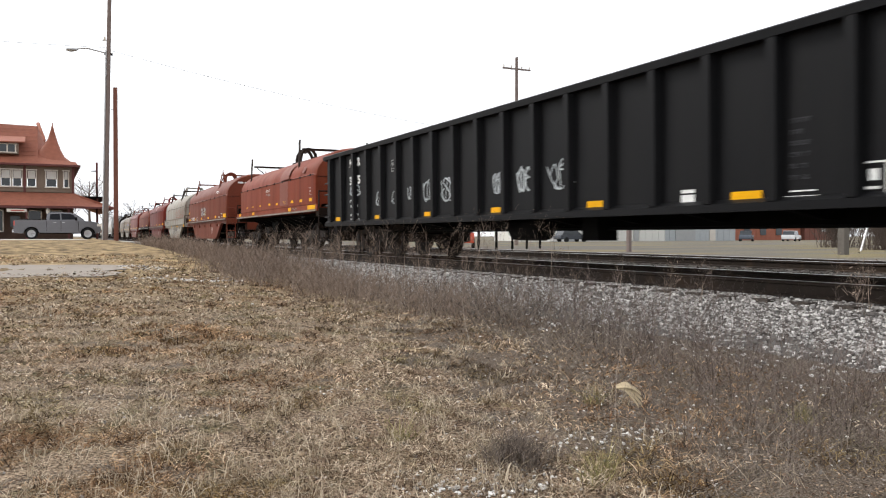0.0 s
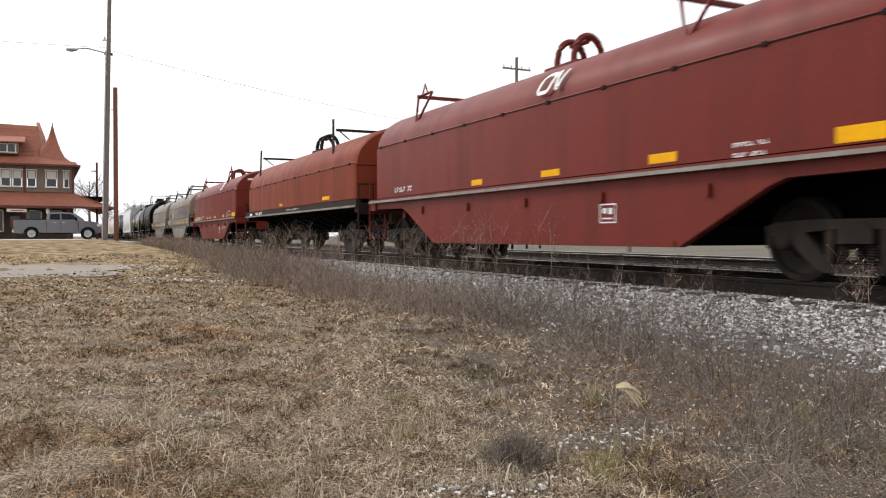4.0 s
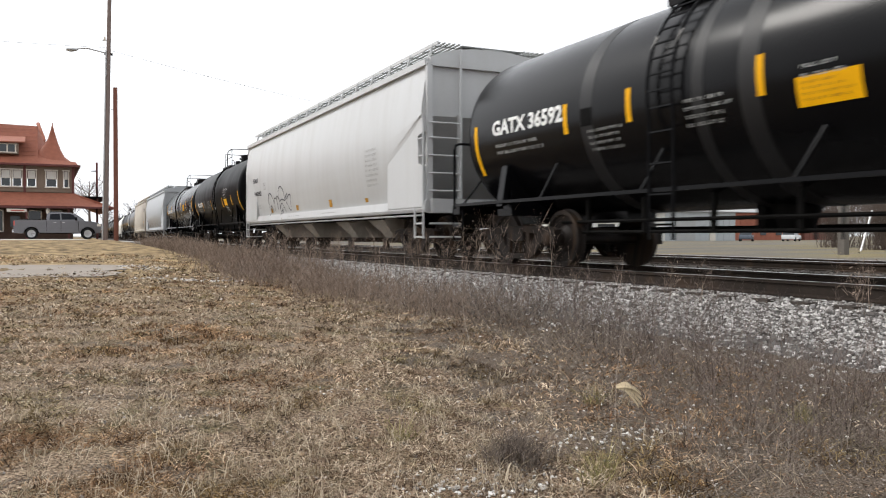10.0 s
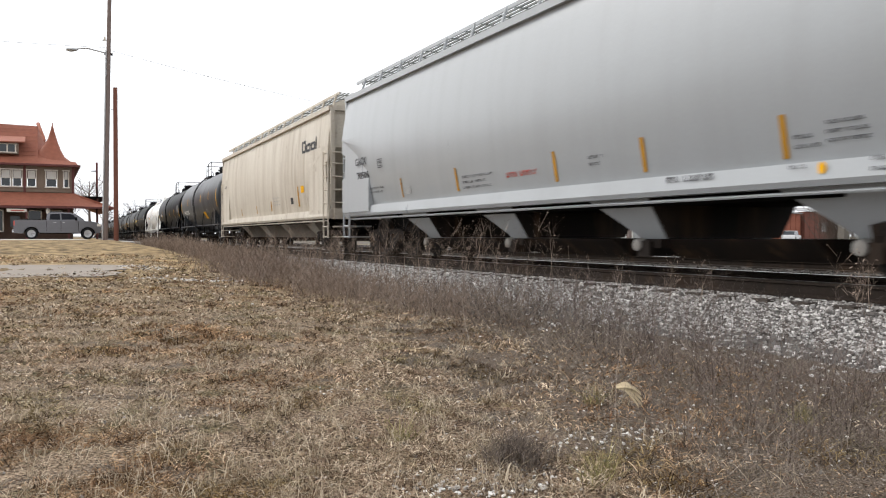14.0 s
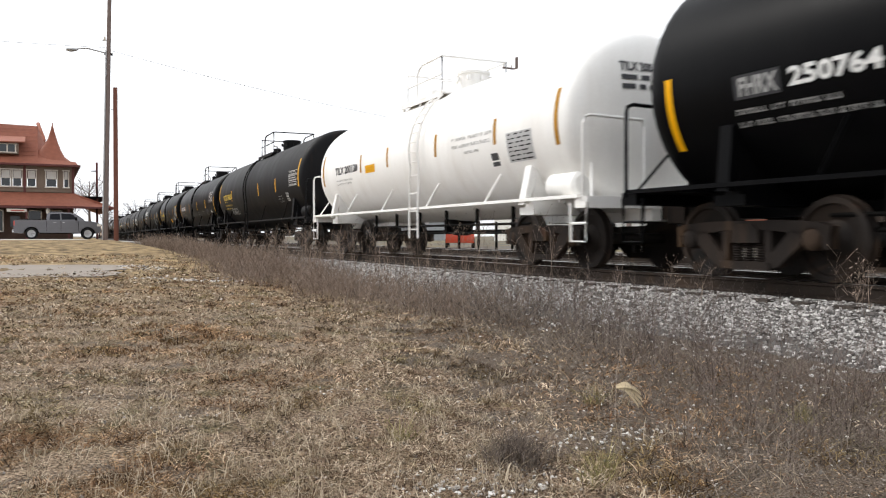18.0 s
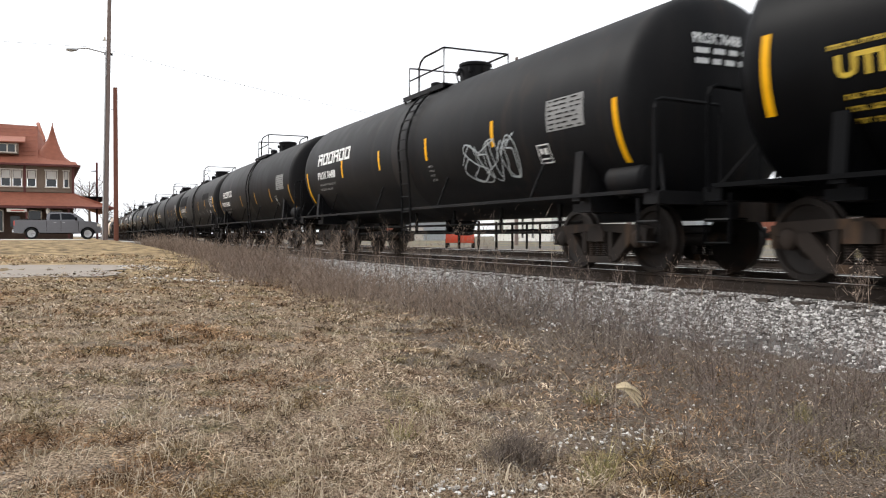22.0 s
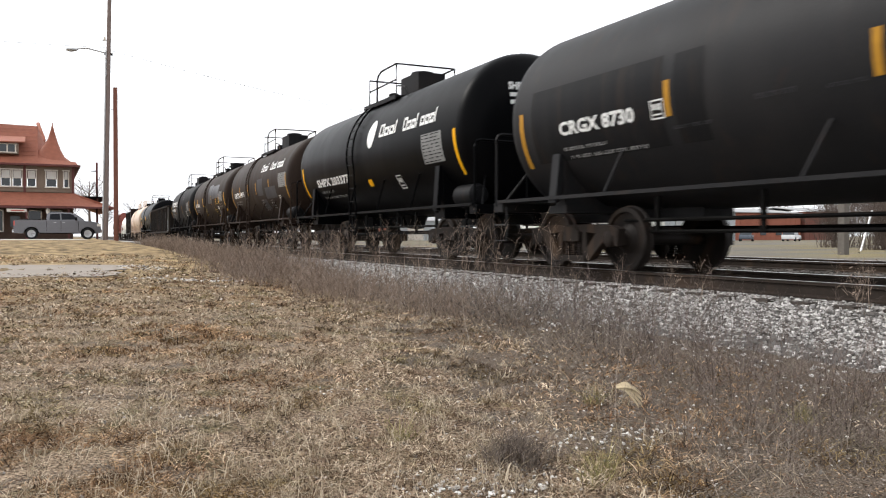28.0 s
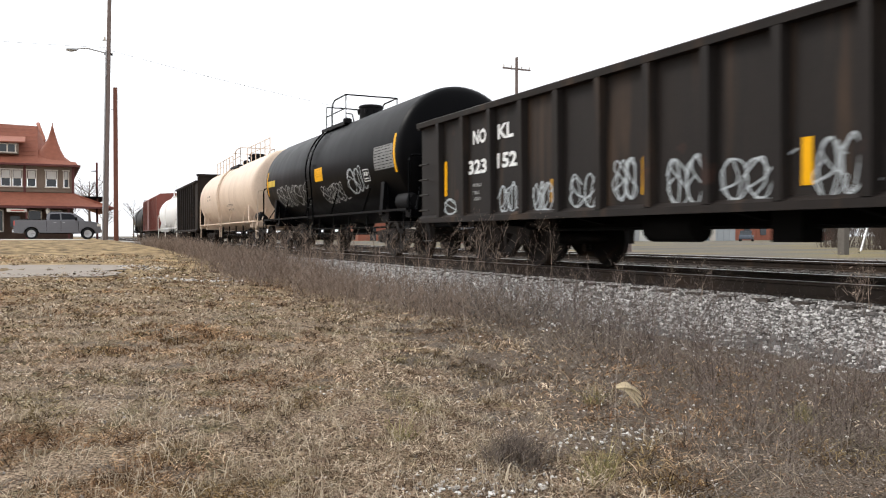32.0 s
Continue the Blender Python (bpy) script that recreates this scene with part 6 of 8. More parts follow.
TWIG = plain("bare_twig", (0.11, 0.082, 0.066), 0.9, 0, 0.25, 8)
for i, (x, y, h) in enumerate(((19.5, 19.5, 2.6), (21.5, 20.5, 3.2), (24, 21.5, 3.0), (23, 18.5, 2.8), (26.5, 20.5, 3.4), (18.5, 15.5, 2.2), (24, 25, 3.0), (27, 27, 3.4), (30, 26, 3.6), (33, 29, 3.6), (29, 22, 3.2))):
    bare_shrub(-8.27 + 1.45 * (x + 8.27), 1.45 * y, 1.35 * h, 40 + i, 1300, TWIG, 4.2)


def bare_tree(x, y, z, h, seed, label):
    rng = random.Random(seed)
    trunk, limb, twig = Shape(), Shape(), Shape()
    tr = thing("bare_tree", label, "tree", at=pose(x, y, z))
    top = h * 0.5
    trunk.tube([(0, 0, -0.2), (0.05, 0, top * 0.5), (0, 0.1, top), (0.1, 0, h * 0.8)], [h * 0.022, h * 0.017, h * 0.012, h * 0.004], 8)
    for i in range(16):
        z0 = h * rng.uniform(0.25, 0.75)
        a = rng.uniform(0, 6.28)
        d = Vector((math.cos(a), math.sin(a), rng.uniform(0.5, 1.4))).normalized()
        p, L = Vector((0, 0, z0)), h * rng.uniform(0.22, 0.4)
        pts = [p, p + d * L * 0.5, p + d * L + Vector((0, 0, 0.1 * L))]
        limb.tube(pts, [h * 0.007, h * 0.005, h * 0.002], 5)
        for k in range(16):
            b = pts[0].lerp(pts[2], rng.uniform(0.25, 1))
            e = b + Vector((rng.uniform(-1, 1), rng.uniform(-1, 1), rng.uniform(0, 1.3))).normalized() * L * rng.uniform(0.2, 0.5)
            twig.tube([b, e], [h * 0.002, h * 0.0008], 3)
    part("trunk", trunk, TWIG, tr)
    part("limb", limb, TWIG, tr)
    part("twig", twig, TWIG, tr)


for i, (x, y, h) in enumerate(((2.5, 235, 19), (-1.5, 260, 15), (9, 270, 13), (14, 240, 10))):
    bare_tree(x, y, 0, h, 60 + i, "leafless grey tree far down the line")
for i, (x, y, h) in enumerate(((92, 118, 9), (125, 120, 11), (70, 130, 9), (45, 140, 10), (140, 130, 12), (30, 150, 10))):
    bare_tree(x, y, -0.3, h, 80 + i, "leafless tree behind the workshops")


# ---- the train, in the order in which it passes ----
W, Gm, Ym, Dm = WHITEMARK, GREYMARK, YELLOWMARK, DARKMARK


def small_print(*rows):
    """Blocks of stencilled lines too small to read: (place, top, lines, width)."""
    return [("b", d, z, n, w, 0.046, Gm) for d, z, n, w in rows]


def print_panel(d0, d1, z0, z1, mat=None):
    return [("p", d0, d1, z0, z1, mat or Gm, PRIMER)]


def yellow_notice(d0, d1, z0, z1):
    return [("r", d0, d1, z0, z1, YELLOW, 0.002, "yellow_notice"), ("b", d0 + 0.06, z1 - 0.05, max(2, int((z1 - z0) / 0.075)), d1 - d0 - 0.12, 0.03, AMBER)]


gondola_car(0.2, 21.1, "long black mill gondola with ribbed sides", GONBLACK, 2.64, 0.9175, 0.48, [
    ("r", 0.75, 1.3, 0.85, 0.99, YELLOW), ("r", 3.62, 3.9, 0.86, 0.98, YELLOW), ("r", 6.38, 6.76, 0.86, 0.98, YELLOW), ("r", 9.14, 9.58, 0.86, 0.98, YELLOW), ("r", 11.88, 12.33, 0.85, 0.98, YELLOW), ("r", 14.54, 14.97, 0.84, 0.98, YELLOW),
    ("T", "NKCR", 1.86, 2.64, 2.22, 0.2, W), ("T", "3875", 1.86, 2.64, 1.78, 0.2, W), ("b", 1.9, 1.4, 2, 0.6, 0.07, W), ("b", 1.9, 1.05, 2, 0.7, 0.06, W), ("o", 4.6, 4.95, 1.88, 2.2, Gm),
    ("g", 1.9, 2.6, 1.5, 1.75, GRAFFITI, 2), ("g", 3.7, 3.95, 1.2, 1.5, GRAFFITI, 1), ("g", 4.65, 4.9, 1.2, 1.5, GRAFFITI, 1), ("g", 5.55, 5.85, 1.25, 1.55, GRAFFITI, 1), ("g", 6.35, 6.7, 1.2, 1.6, GRAFFITI, 1), ("g", 7.2, 7.55, 1.15, 1.6, GRAFFITI, 1), ("g", 9.2, 9.62, 1.2, 1.55, GRAFFITI, 2), ("g", 10.03, 10.5, 1.2, 1.58, GRAFFITI, 2), ("g", 11.0, 11.42, 1.2, 1.6, GRAFFITI, 1),
    ("r", 13.76, 13.98, 0.88, 0.98, W), ("r", 13.76, 13.98, 1.0, 1.04, W), ("r", 15.25, 15.66, 0.885, 0.9, W), ("r", 15.33, 15.64, 0.94, 0.955, W), ("b", 15.33, 1.68, 6, 0.28, 0.06, GREYPATCH), ("o", 15.93, 16.45, 0.82, 1.22, W)])
coil_car(22.1, 34.3, "faded red coil steel car with an arched hood", ORANGECOIL, ORANGECOIL, False, "loops", [
    ("r", 11.1, 11.92, 1.28, 1.4, YELLOW), ("r", 8.8, 9.14, 1.29, 1.4, YELLOW), ("b", 9.2, 1.36, 2, 0.7, 0.04, Gm), ("o", 10.1, 10.4, 1.02, 1.3, GREYPATCH), ("r", 11.1, 11.4, 1.52, 1.62, YELLOW), ("r", 10.02, 10.32, 1.54, 1.62, YELLOW), ("r", 8.95, 9.25, 1.55, 1.63, YELLOW), ("r", 7.95, 8.25, 1.56, 1.65, YELLOW), ("r", 6.9, 7.15, 1.56, 1.63, YELLOW), ("r", 5.75, 6.05, 1.58, 1.65, YELLOW), ("r", 4.3, 4.5, 1.58, 1.64, YELLOW), ("r", 3.0, 3.2, 1.58, 1.64, YELLOW), ("r", 1.9, 2.1, 1.58, 1.64, YELLOW), ("r", 3.2, 3.6, 1.3, 1.4, YELLOW), ("r", 0.6, 1.0, 1.3, 1.42, YELLOW),
    ("b", 5.37, 2.15, 1, 0.85, 0.11, W), ("b", 5.45, 2.0, 1, 0.7, 0.1, Gm), ("b", 11.15, 1.94, 3, 0.25, 0.05, W), ("r", 7.46, 8.55, 1.5, 2.29, FADEDRED, 0.0, "repainted_patch"), ("r", 7.52, 8.75, 2.34, 3.1, FADEDRED, 0.0, "repainted_patch"), ("r", 10.3, 10.6, 2.42, 2.6, FADEDRED, 0.0, "repainted_patch")], top=3.13, zs=2.3, z0=1.44, bogie=1.7, inset=0.56)
coil_car(36.95, 51.2, "brown-red coil steel car with deep side skirts", BROWNRED, BROWNRED, True, "loops", [
    ("T", "GTW 187773", 1.65, 3.22, 1.4, 0.17, W), ("b", 3.9, 1.56, 2, 0.7, 0.07, W), ("r", 3.3, 3.7, 1.4, 1.5, YELLOW), ("r", 5.75, 6.1, 1.39, 1.5, YELLOW), ("r", 8.22, 8.68, 1.38, 1.48, YELLOW), ("r", 10.64, 11.05, 1.37, 1.5, YELLOW), ("r", 13.08, 13.9, 1.36, 1.53, YELLOW), ("r", 0.6, 1.0, 1.8, 1.9, YELLOW), ("r", 0.5, 1.3, 1.4, 1.5, YELLOW),
    ("b", 11.76, 1.47, 2, 0.6, 0.045, W), ("b", 12.47, 1.58, 1, 0.6, 0.09, W), ("b", 12.47, 1.43, 1, 0.6, 0.08, W), ("b", 11.0, 2.66, 1, 1.15, 0.15, W), ("g", 5.87, 7.5, 1.6, 1.98, GRAFFITI, 4), ("g", 7.1, 7.5, 1.55, 1.8, YELLOWMARK, 1), ("o", 9.3, 9.76, 0.62, 0.97, W), ("b", 6.5, 1.42, 1, 0.5, 0.05, W), ("r", 11.6, 11.75, 0.98, 1.05, Gm), ("b", 13.3, 1.08, 1, 0.6, 0.04, W)], z0=1.36)
coil_car(52.8, 65.2, "rust-stained pale grey coil steel car with sprayed graffiti", GREYCOIL, GREYCOIL, True, "legs", [
    ("T", "CN 187127", 1.53, 3.01, 1.37, 0.17, Dm), ("r", 3.9, 4.3, 1.08, 1.2, YELLOW), ("r", 7.62, 8.1, 1.08, 1.2, YELLOW), ("r", 11.24, 11.8, 1.1, 1.24, YELLOW), ("g", 7.3, 9.4, 1.72, 2.2, GRAFRED, 3), ("g", 9.5, 10.7, 1.72, 2.24, GRAFRED, 2), ("g", 10.95, 11.6, 1.75, 2.15, GRAFRED, 1), ("o", 8.12, 8.66, 0.84, 1.1, W), ("g", 5.2, 6.4, 0.5, 0.95, GRAFBLACK, 2), ("g", 6.6, 7.6, 0.85, 1.0, GRAFBLACK, 2), ("g", 0.5, 1.0, 1.65, 1.9, BLUEMARK, 1), ("b", 9.2, 1.55, 2, 1.0, 0.05, GREYMARK)], z0=1.62, trim=TANCOIL, inset=0.46)
coil_car(66.5, 80.5, "oxide red coil steel car with deep side skirts", REDCOIL, REDCOIL, True, "loops", [
    ("b", 1.6, 1.56, 1, 1.4, 0.14, W), ("w", 7.4, 2.66, 0.34, W), ("r", 5.2, 5.6, 1.4, 1.5, YELLOW), ("r", 7.5, 8.0, 1.4, 1.5, YELLOW), ("r", 10.0, 10.5, 1.4, 1.52, YELLOW), ("r", 12.7, 13.5, 1.38, 1.54, YELLOW), ("b", 11.4, 1.52, 2, 0.6, 0.06, W), ("o", 8.9, 9.35, 0.64, 0.97, W)], zs=2.53, z0=1.36)
coil_car(81.2, 94.9, "dull red coil steel car on an open frame", ORANGECOIL, BROWNBLACK, False, "loops", [
    ("t", "NOKL 380742", 1.9, 1.24, 0.19, W), ("b", 6.6, 1.36, 2, 1.8, 0.05, W), ("r", 0.9, 1.3, 1.26, 1.36, W), ("r", 5.5, 5.9, 1.5, 1.58, YELLOW), ("r", 10.5, 11.2, 1.5, 1.6, YELLOW)], top=3.32, zs=2.34, z0=1.44, bogie=1.7)
coil_car(97.1, 111.1, "oxide red coil steel car with deep side skirts", REDCOIL, REDCOIL, True, "loops", [
    ("T", "GTW 188012", 1.25, 2.98, 1.37, 0.18, W), ("b", 3.55, 1.56, 2, 0.85, 0.07, W), ("w", 9.85, 2.64, 0.36, W), ("b", 2.04, 2.78, 1, 1.15, 0.12, W), ("r", 0.5, 1.15, 1.38, 1.5, YELLOW), ("r", 0.6, 0.9, 1.95, 2.05, YELLOW), ("r", 3.1, 3.4, 1.38, 1.47, YELLOW), ("r", 5.38, 5.82, 1.38, 1.47, YELLOW), ("r", 7.9, 8.32, 1.38, 1.49, YELLOW), ("r", 10.36, 10.8, 1.37, 1.49, YELLOW), ("r", 6.88, 6.98, 1.48, 1.58, YELLOW), ("r", 6.88, 6.98, 1.74, 1.84, YELLOW), ("r", 6.25, 6.75, 1.4, 1.44, W),
    ("b", 11.4, 1.55, 3, 0.55, 0.04, W), ("b", 12.12, 1.63, 1, 0.6, 0.09, W), ("b", 12.12, 1.46, 1, 0.6, 0.08, W), ("r", 12.8, 13.62, 1.36, 1.53, YELLOW), ("o", 9.0, 9.5, 0.63, 0.98, W), ("r", 10.06, 10.34, 0.82, 0.94, GREYMARK), ("b", 10.44, 0.97, 2, 0.65, 0.045, W), ("r", 7.2, 7.7, 0.99, 1.01, W), ("r", 11.2, 11.4, 1.1, 1.16, GREYMARK)], zs=2.53, z0=1.36)
coil_car(112.95, 125.25, "tan-hooded coil steel car with white straps and grey skirts", TANCOIL, PALECOIL, True, "legs", [
    ("r", 0.85, 1.8, 1.36, 1.56, WHITEHOP, 0.001, "number_panel"), ("T", "LRS 166320", 1.0, 2.95, 1.38, 0.16, Dm), ("r", 0.55, 0.95, 1.72, 1.84, YELLOW), ("r", 0.35, 0.7, 1.38, 1.5, YELLOW), ("r", 4.05, 4.48, 1.34, 1.46, YELLOW), ("r", 5.78, 6.2, 1.33, 1.45, YELLOW), ("r", 7.43, 7.85, 1.31, 1.43, YELLOW), ("r", 9.53, 9.95, 1.3, 1.44, YELLOW), ("r", 11.3, 11.75, 1.3, 1.42, YELLOW), ("r", 11.3, 11.75, 1.48, 1.6, YELLOW),
    ("T", "PROTECT III", 7.07, 10.68, 1.88, 0.29, BLUEMARK), ("r", 6.7, 10.95, 2.25, 2.28, REDMARK), ("r", 10.92, 10.96, 1.86, 2.28, REDMARK), ("r", 5.2, 6.7, 1.68, 1.71, REDMARK), ("r", 6.67, 6.71, 1.68, 2.28, REDMARK), ("b", 5.3, 2.0, 2, 1.3, 0.08, GREYPATCH), ("p", 1.3, 2.3, 1.72, 2.06, GREYPATCH, PRIMER), ("r", 2.32, 3.4, 1.68, 2.1, GREYMARK, 0.001, "repainted_patch"), ("o", 7.95, 8.48, 0.82, 1.12, W), ("g", 4.3, 5.2, 0.62, 1.05, GREYMARK, 2), ("b", 8.5, 1.52, 2, 1.0, 0.05, GREYMARK)], trim=TANCOIL, straps=True, z0=1.64)
coil_car(127.1, 139.45, "pale grey coil steel car with rust streaks", PALECOIL, PALECOIL, True, "legs", [
    ("T", "CN 187066", 1.35, 3.0, 1.38, 0.17, Dm), ("r", 0.3, 1.3, 1.4, 1.51, YELLOW), ("r", 4.1, 4.5, 1.38, 1.5, YELLOW), ("r", 5.4, 5.75, 1.36, 1.47, YELLOW), ("r", 7.0, 7.42, 1.33, 1.46, YELLOW), ("r", 8.64, 9.05, 1.31, 1.45, YELLOW), ("r", 10.95, 11.65, 1.3, 1.44, YELLOW), ("r", 8.07, 8.5, 0.8, 1.08, GREYPATCH, 0.0, "number_panel"), ("b", 8.1, 1.04, 3, 0.36, 0.035, Gm), ("b", 6.2, 1.5, 2, 0.9, 0.04, Gm), ("b", 8.6, 1.52, 2, 1.1, 0.04, Gm)], trim=TANCOIL, z0=1.64)
tank_car(141.65, 156.05, "glossy black tank car with yellow reflectors", BLACK, 1.5, 2.36,
    [("T", "CCTX 26032", 2.07, 3.62, 2.2, 0.22, W), ("b", 2.15, 2.06, 2, 1.65, 0.06, Gm), ("b", 5.07, 2.06, 2, 0.75, 0.06, Gm), ("b", 9.34, 2.18, 2, 0.85, 0.065, Gm), ("b", 9.37, 1.92, 4, 0.5, 0.045, Gm), ("b", 10.55, 2.4, 4, 1.05, 0.065, W), ("d", 13.14, 1.5, 0.17, W), ("d", 13.14, 1.5, 0.13, REDMARK), ("o", 12.2, 12.55, 1.52, 1.87, W)] + print_panel(11.88, 12.9, 2.07, 2.6),
    stripe_at=(3.74, 5.8, 8.72, 11.33), hi=2.65, end_hi=2.86, ladder_at=7.4)
tank_car(156.7, 169.8, "glossy black tank car with a yellow notice", SHEENBLACK, 1.45, 2.3,
    [("T", "GATX 36592", 1.51, 3.6, 2.2, 0.25, W), ("b", 1.6, 2.04, 2, 1.55, 0.06, Gm), ("b", 4.17, 1.99, 4, 0.8, 0.045, Gm), ("b", 7.8, 2.22, 2, 0.55, 0.05, Gm), ("b", 6.12, 2.12, 4, 0.8, 0.05, Gm), ("r", 4.05, 4.3, 2.05, 2.3, PRIMER, 0.004, "repainted_patch"), ("d", 11.23, 1.42, 0.17, W)] + yellow_notice(7.73, 8.47, 1.8, 2.1) + print_panel(10.82, 11.63, 2.43, 2.87, W),
    # the grey bands paint the sheen along the shell's welds
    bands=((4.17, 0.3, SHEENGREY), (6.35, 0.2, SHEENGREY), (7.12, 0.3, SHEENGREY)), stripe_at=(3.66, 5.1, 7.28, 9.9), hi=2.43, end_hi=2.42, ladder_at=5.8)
hopper_car(170.7, 188.0, "white covered hopper car with scrawled graffiti", WHITEHOP, [("T", "FPAX", 1.58, 2.4, 2.44, 0.16, Dm), ("T", "940082", 1.7, 2.83, 1.96, 0.16, Dm), ("b", 1.8, 1.62, 2, 1.0, 0.05, Gm), ("o", 3.2, 3.6, 2.1, 2.4, Gm), ("a", 3.8, 6.8, 1.28, 2.12, GRAFBLACK), ("r", 4.0, 4.2, 1.3, 1.45, AMBER), ("r", 7.3, 7.56, 1.3, 1.45, AMBER), ("r", 10.72, 10.98, 1.28, 1.48, AMBER), ("b", 13.9, 2.5, 8, 1.0, 0.06, Gm), ("r", 15.5, 15.8, 1.5, 1.72, GREYPATCH), ("r", 13.6, 13.8, 1.3, 1.4, AMBER), ("r", 10.2, 11.5, 1.12, 1.135, Gm), ("r", 6.6, 7.9, 1.12, 1.13, Gm)], bays=(4.5, 8.1, 11.6, 14.2), bay_mat=BAYTAN, bulge=0.17)
tank_car(189.0, 203.85, "black tank car with white lettering and a yellow notice", BLACK, 1.6, 2.45,
    [("T", "MBLX 28576", 2.06, 3.7, 2.06, 0.21, W), ("b", 2.15, 1.94, 2, 1.6, 0.05, Gm), ("o", 4.28, 4.62, 1.96, 2.32, Gm), ("b", 5.38, 2.24, 4, 0.85, 0.05, Gm), ("r", 7.27, 7.48, 1.8, 1.96, GREYMARK), ("b", 10.37, 2.6, 1, 1.15, 0.06, W), ("b", 10.37, 2.49, 3, 0.75, 0.06, Gm), ("b", 10.3, 1.45, 7, 0.75, 0.04, Gm)] + yellow_notice(10.42, 11.12, 1.88, 2.16) + print_panel(10.44, 11.15, 1.62, 1.84),
    stripe_at=(3.77, 6.6, 9.94, 12.3), hi=2.25, end_hi=2.35, ladder_at=8.22)
tank_car(204.5, 220.3, "glossy black tank car with a grey sheen and a yellow notice", SHEENBLACK, 1.5, 2.4,
    [("T", "GATX 211910", 1.74, 3.8, 2.14, 0.21, W), ("o", 4.05, 4.36, 2.06, 2.36, Gm), ("b", 1.85, 1.98, 2, 1.5, 0.055, Gm), ("b", 8.76, 1.92, 5, 0.75, 0.06, Gm), ("b", 7.47, 1.52, 4, 0.5, 0.05, Gm), ("b", 10.55, 1.92, 2, 0.7, 0.055, Gm), ("b", 12.1, 2.14, 5, 0.7, 0.06, Gm), ("o", 13.4, 13.9, 1.7, 2.1, W)] + yellow_notice(10.53, 11.17, 2.1, 2.48) + print_panel(13.9, 14.9, 2.1, 2.6),
    stripe_at=(3.88, 6.44, 9.34, 12.03), hi=2.65, end_hi=2.82, ladder_at=7.3)
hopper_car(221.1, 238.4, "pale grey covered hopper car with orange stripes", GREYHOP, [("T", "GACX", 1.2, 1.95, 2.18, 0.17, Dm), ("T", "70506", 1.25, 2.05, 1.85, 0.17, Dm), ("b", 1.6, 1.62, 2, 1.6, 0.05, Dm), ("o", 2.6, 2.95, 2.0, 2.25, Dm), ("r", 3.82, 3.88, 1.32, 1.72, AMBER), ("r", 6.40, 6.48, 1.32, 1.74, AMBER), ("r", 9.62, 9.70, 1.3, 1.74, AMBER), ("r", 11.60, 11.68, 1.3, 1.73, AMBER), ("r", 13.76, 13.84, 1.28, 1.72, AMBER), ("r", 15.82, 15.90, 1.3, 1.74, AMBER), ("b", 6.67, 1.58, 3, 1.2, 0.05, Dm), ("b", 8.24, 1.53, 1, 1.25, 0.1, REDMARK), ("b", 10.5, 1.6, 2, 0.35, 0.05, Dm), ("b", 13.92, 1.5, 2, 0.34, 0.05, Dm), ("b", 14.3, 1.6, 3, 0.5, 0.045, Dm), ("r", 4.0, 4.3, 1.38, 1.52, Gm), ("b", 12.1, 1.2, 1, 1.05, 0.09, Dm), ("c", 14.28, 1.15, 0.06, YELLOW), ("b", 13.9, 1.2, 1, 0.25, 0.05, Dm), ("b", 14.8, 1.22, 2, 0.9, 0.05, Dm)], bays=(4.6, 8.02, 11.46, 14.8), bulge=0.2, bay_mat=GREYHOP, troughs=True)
hopper_car(239.5, 256.4, "cream covered hopper car with rust-brown end", TANHOP, [("l", 14.1, 2.95, 4, 0.42, 0.36, GREYPATCH, -0.2), ("r", 13.9, 14.25, 1.8, 2.0, YELLOW), ("b", 10.2, 1.8, 3, 1.2, 0.06, Gm), ("r", 12.6, 12.9, 1.5, 1.7, GREYPATCH), ("r", 13.5, 13.62, 1.4, 2.0, AMBER), ("r", 9.8, 9.92, 1.35, 1.7, AMBER), ("r", 7.4, 7.5, 1.32, 1.62, AMBER), ("r", 4.5, 4.6, 1.32, 1.6, AMBER), ("b", 1.0, 2.7, 1, 0.6, 0.15, Dm)], bays=(4.4, 7.8, 11.2, 14.4), bay_mat=BAYTAN)
tank_car(257.6, 273.35, "slate grey tank car fading to black below", GREYTANK, 1.55, 2.42,
    [("T", "FHRX 250786", 1.97, 4.24, 1.82, 0.21, W), ("b", 2.05, 1.68, 2, 1.9, 0.065, Gm), ("o", 13.4, 13.8, 1.6, 1.9, Gm)] + small_print((5.3, 1.9, 3, 0.7), (11.2, 1.9, 4, 0.8)) + yellow_notice(9.9, 10.6, 1.45, 1.8),
    stripe_at=(4.1, 6.88, 9.58, 12.45), hi=2.76, end_hi=2.77)
tank_car(273.95, 289.8, "black tank car with a grey stencil panel", BLACK, 1.5, 2.36,
    [("T", "FHRX", 2.0, 2.52, 2.02, 0.19, Gm), ("T", "250764", 2.66, 3.7, 2.03, 0.19, W), ("b", 1.92, 1.88, 2, 1.75, 0.07, Gm), ("o", 13.68, 14.06, 1.5, 1.84, W), ("r", 13.85, 14.2, 1.93, 1.95, W), ("r", 1.93, 2.55, 1.98, 2.24, GREYPATCH, 0.0, "repainted_patch")] + small_print((12.23, 1.88, 4, 0.65), (8.85, 1.84, 6, 0.5), (10.6, 1.88, 2, 0.5), (5.9, 1.84, 5, 0.5)) + print_panel(13.88, 14.92, 2.06, 2.57, PANELGREY),
    stripe_at=(3.85, 6.44, 9.28, 12.16), hi=2.38, end_hi=2.38, ladder_at=7.4)
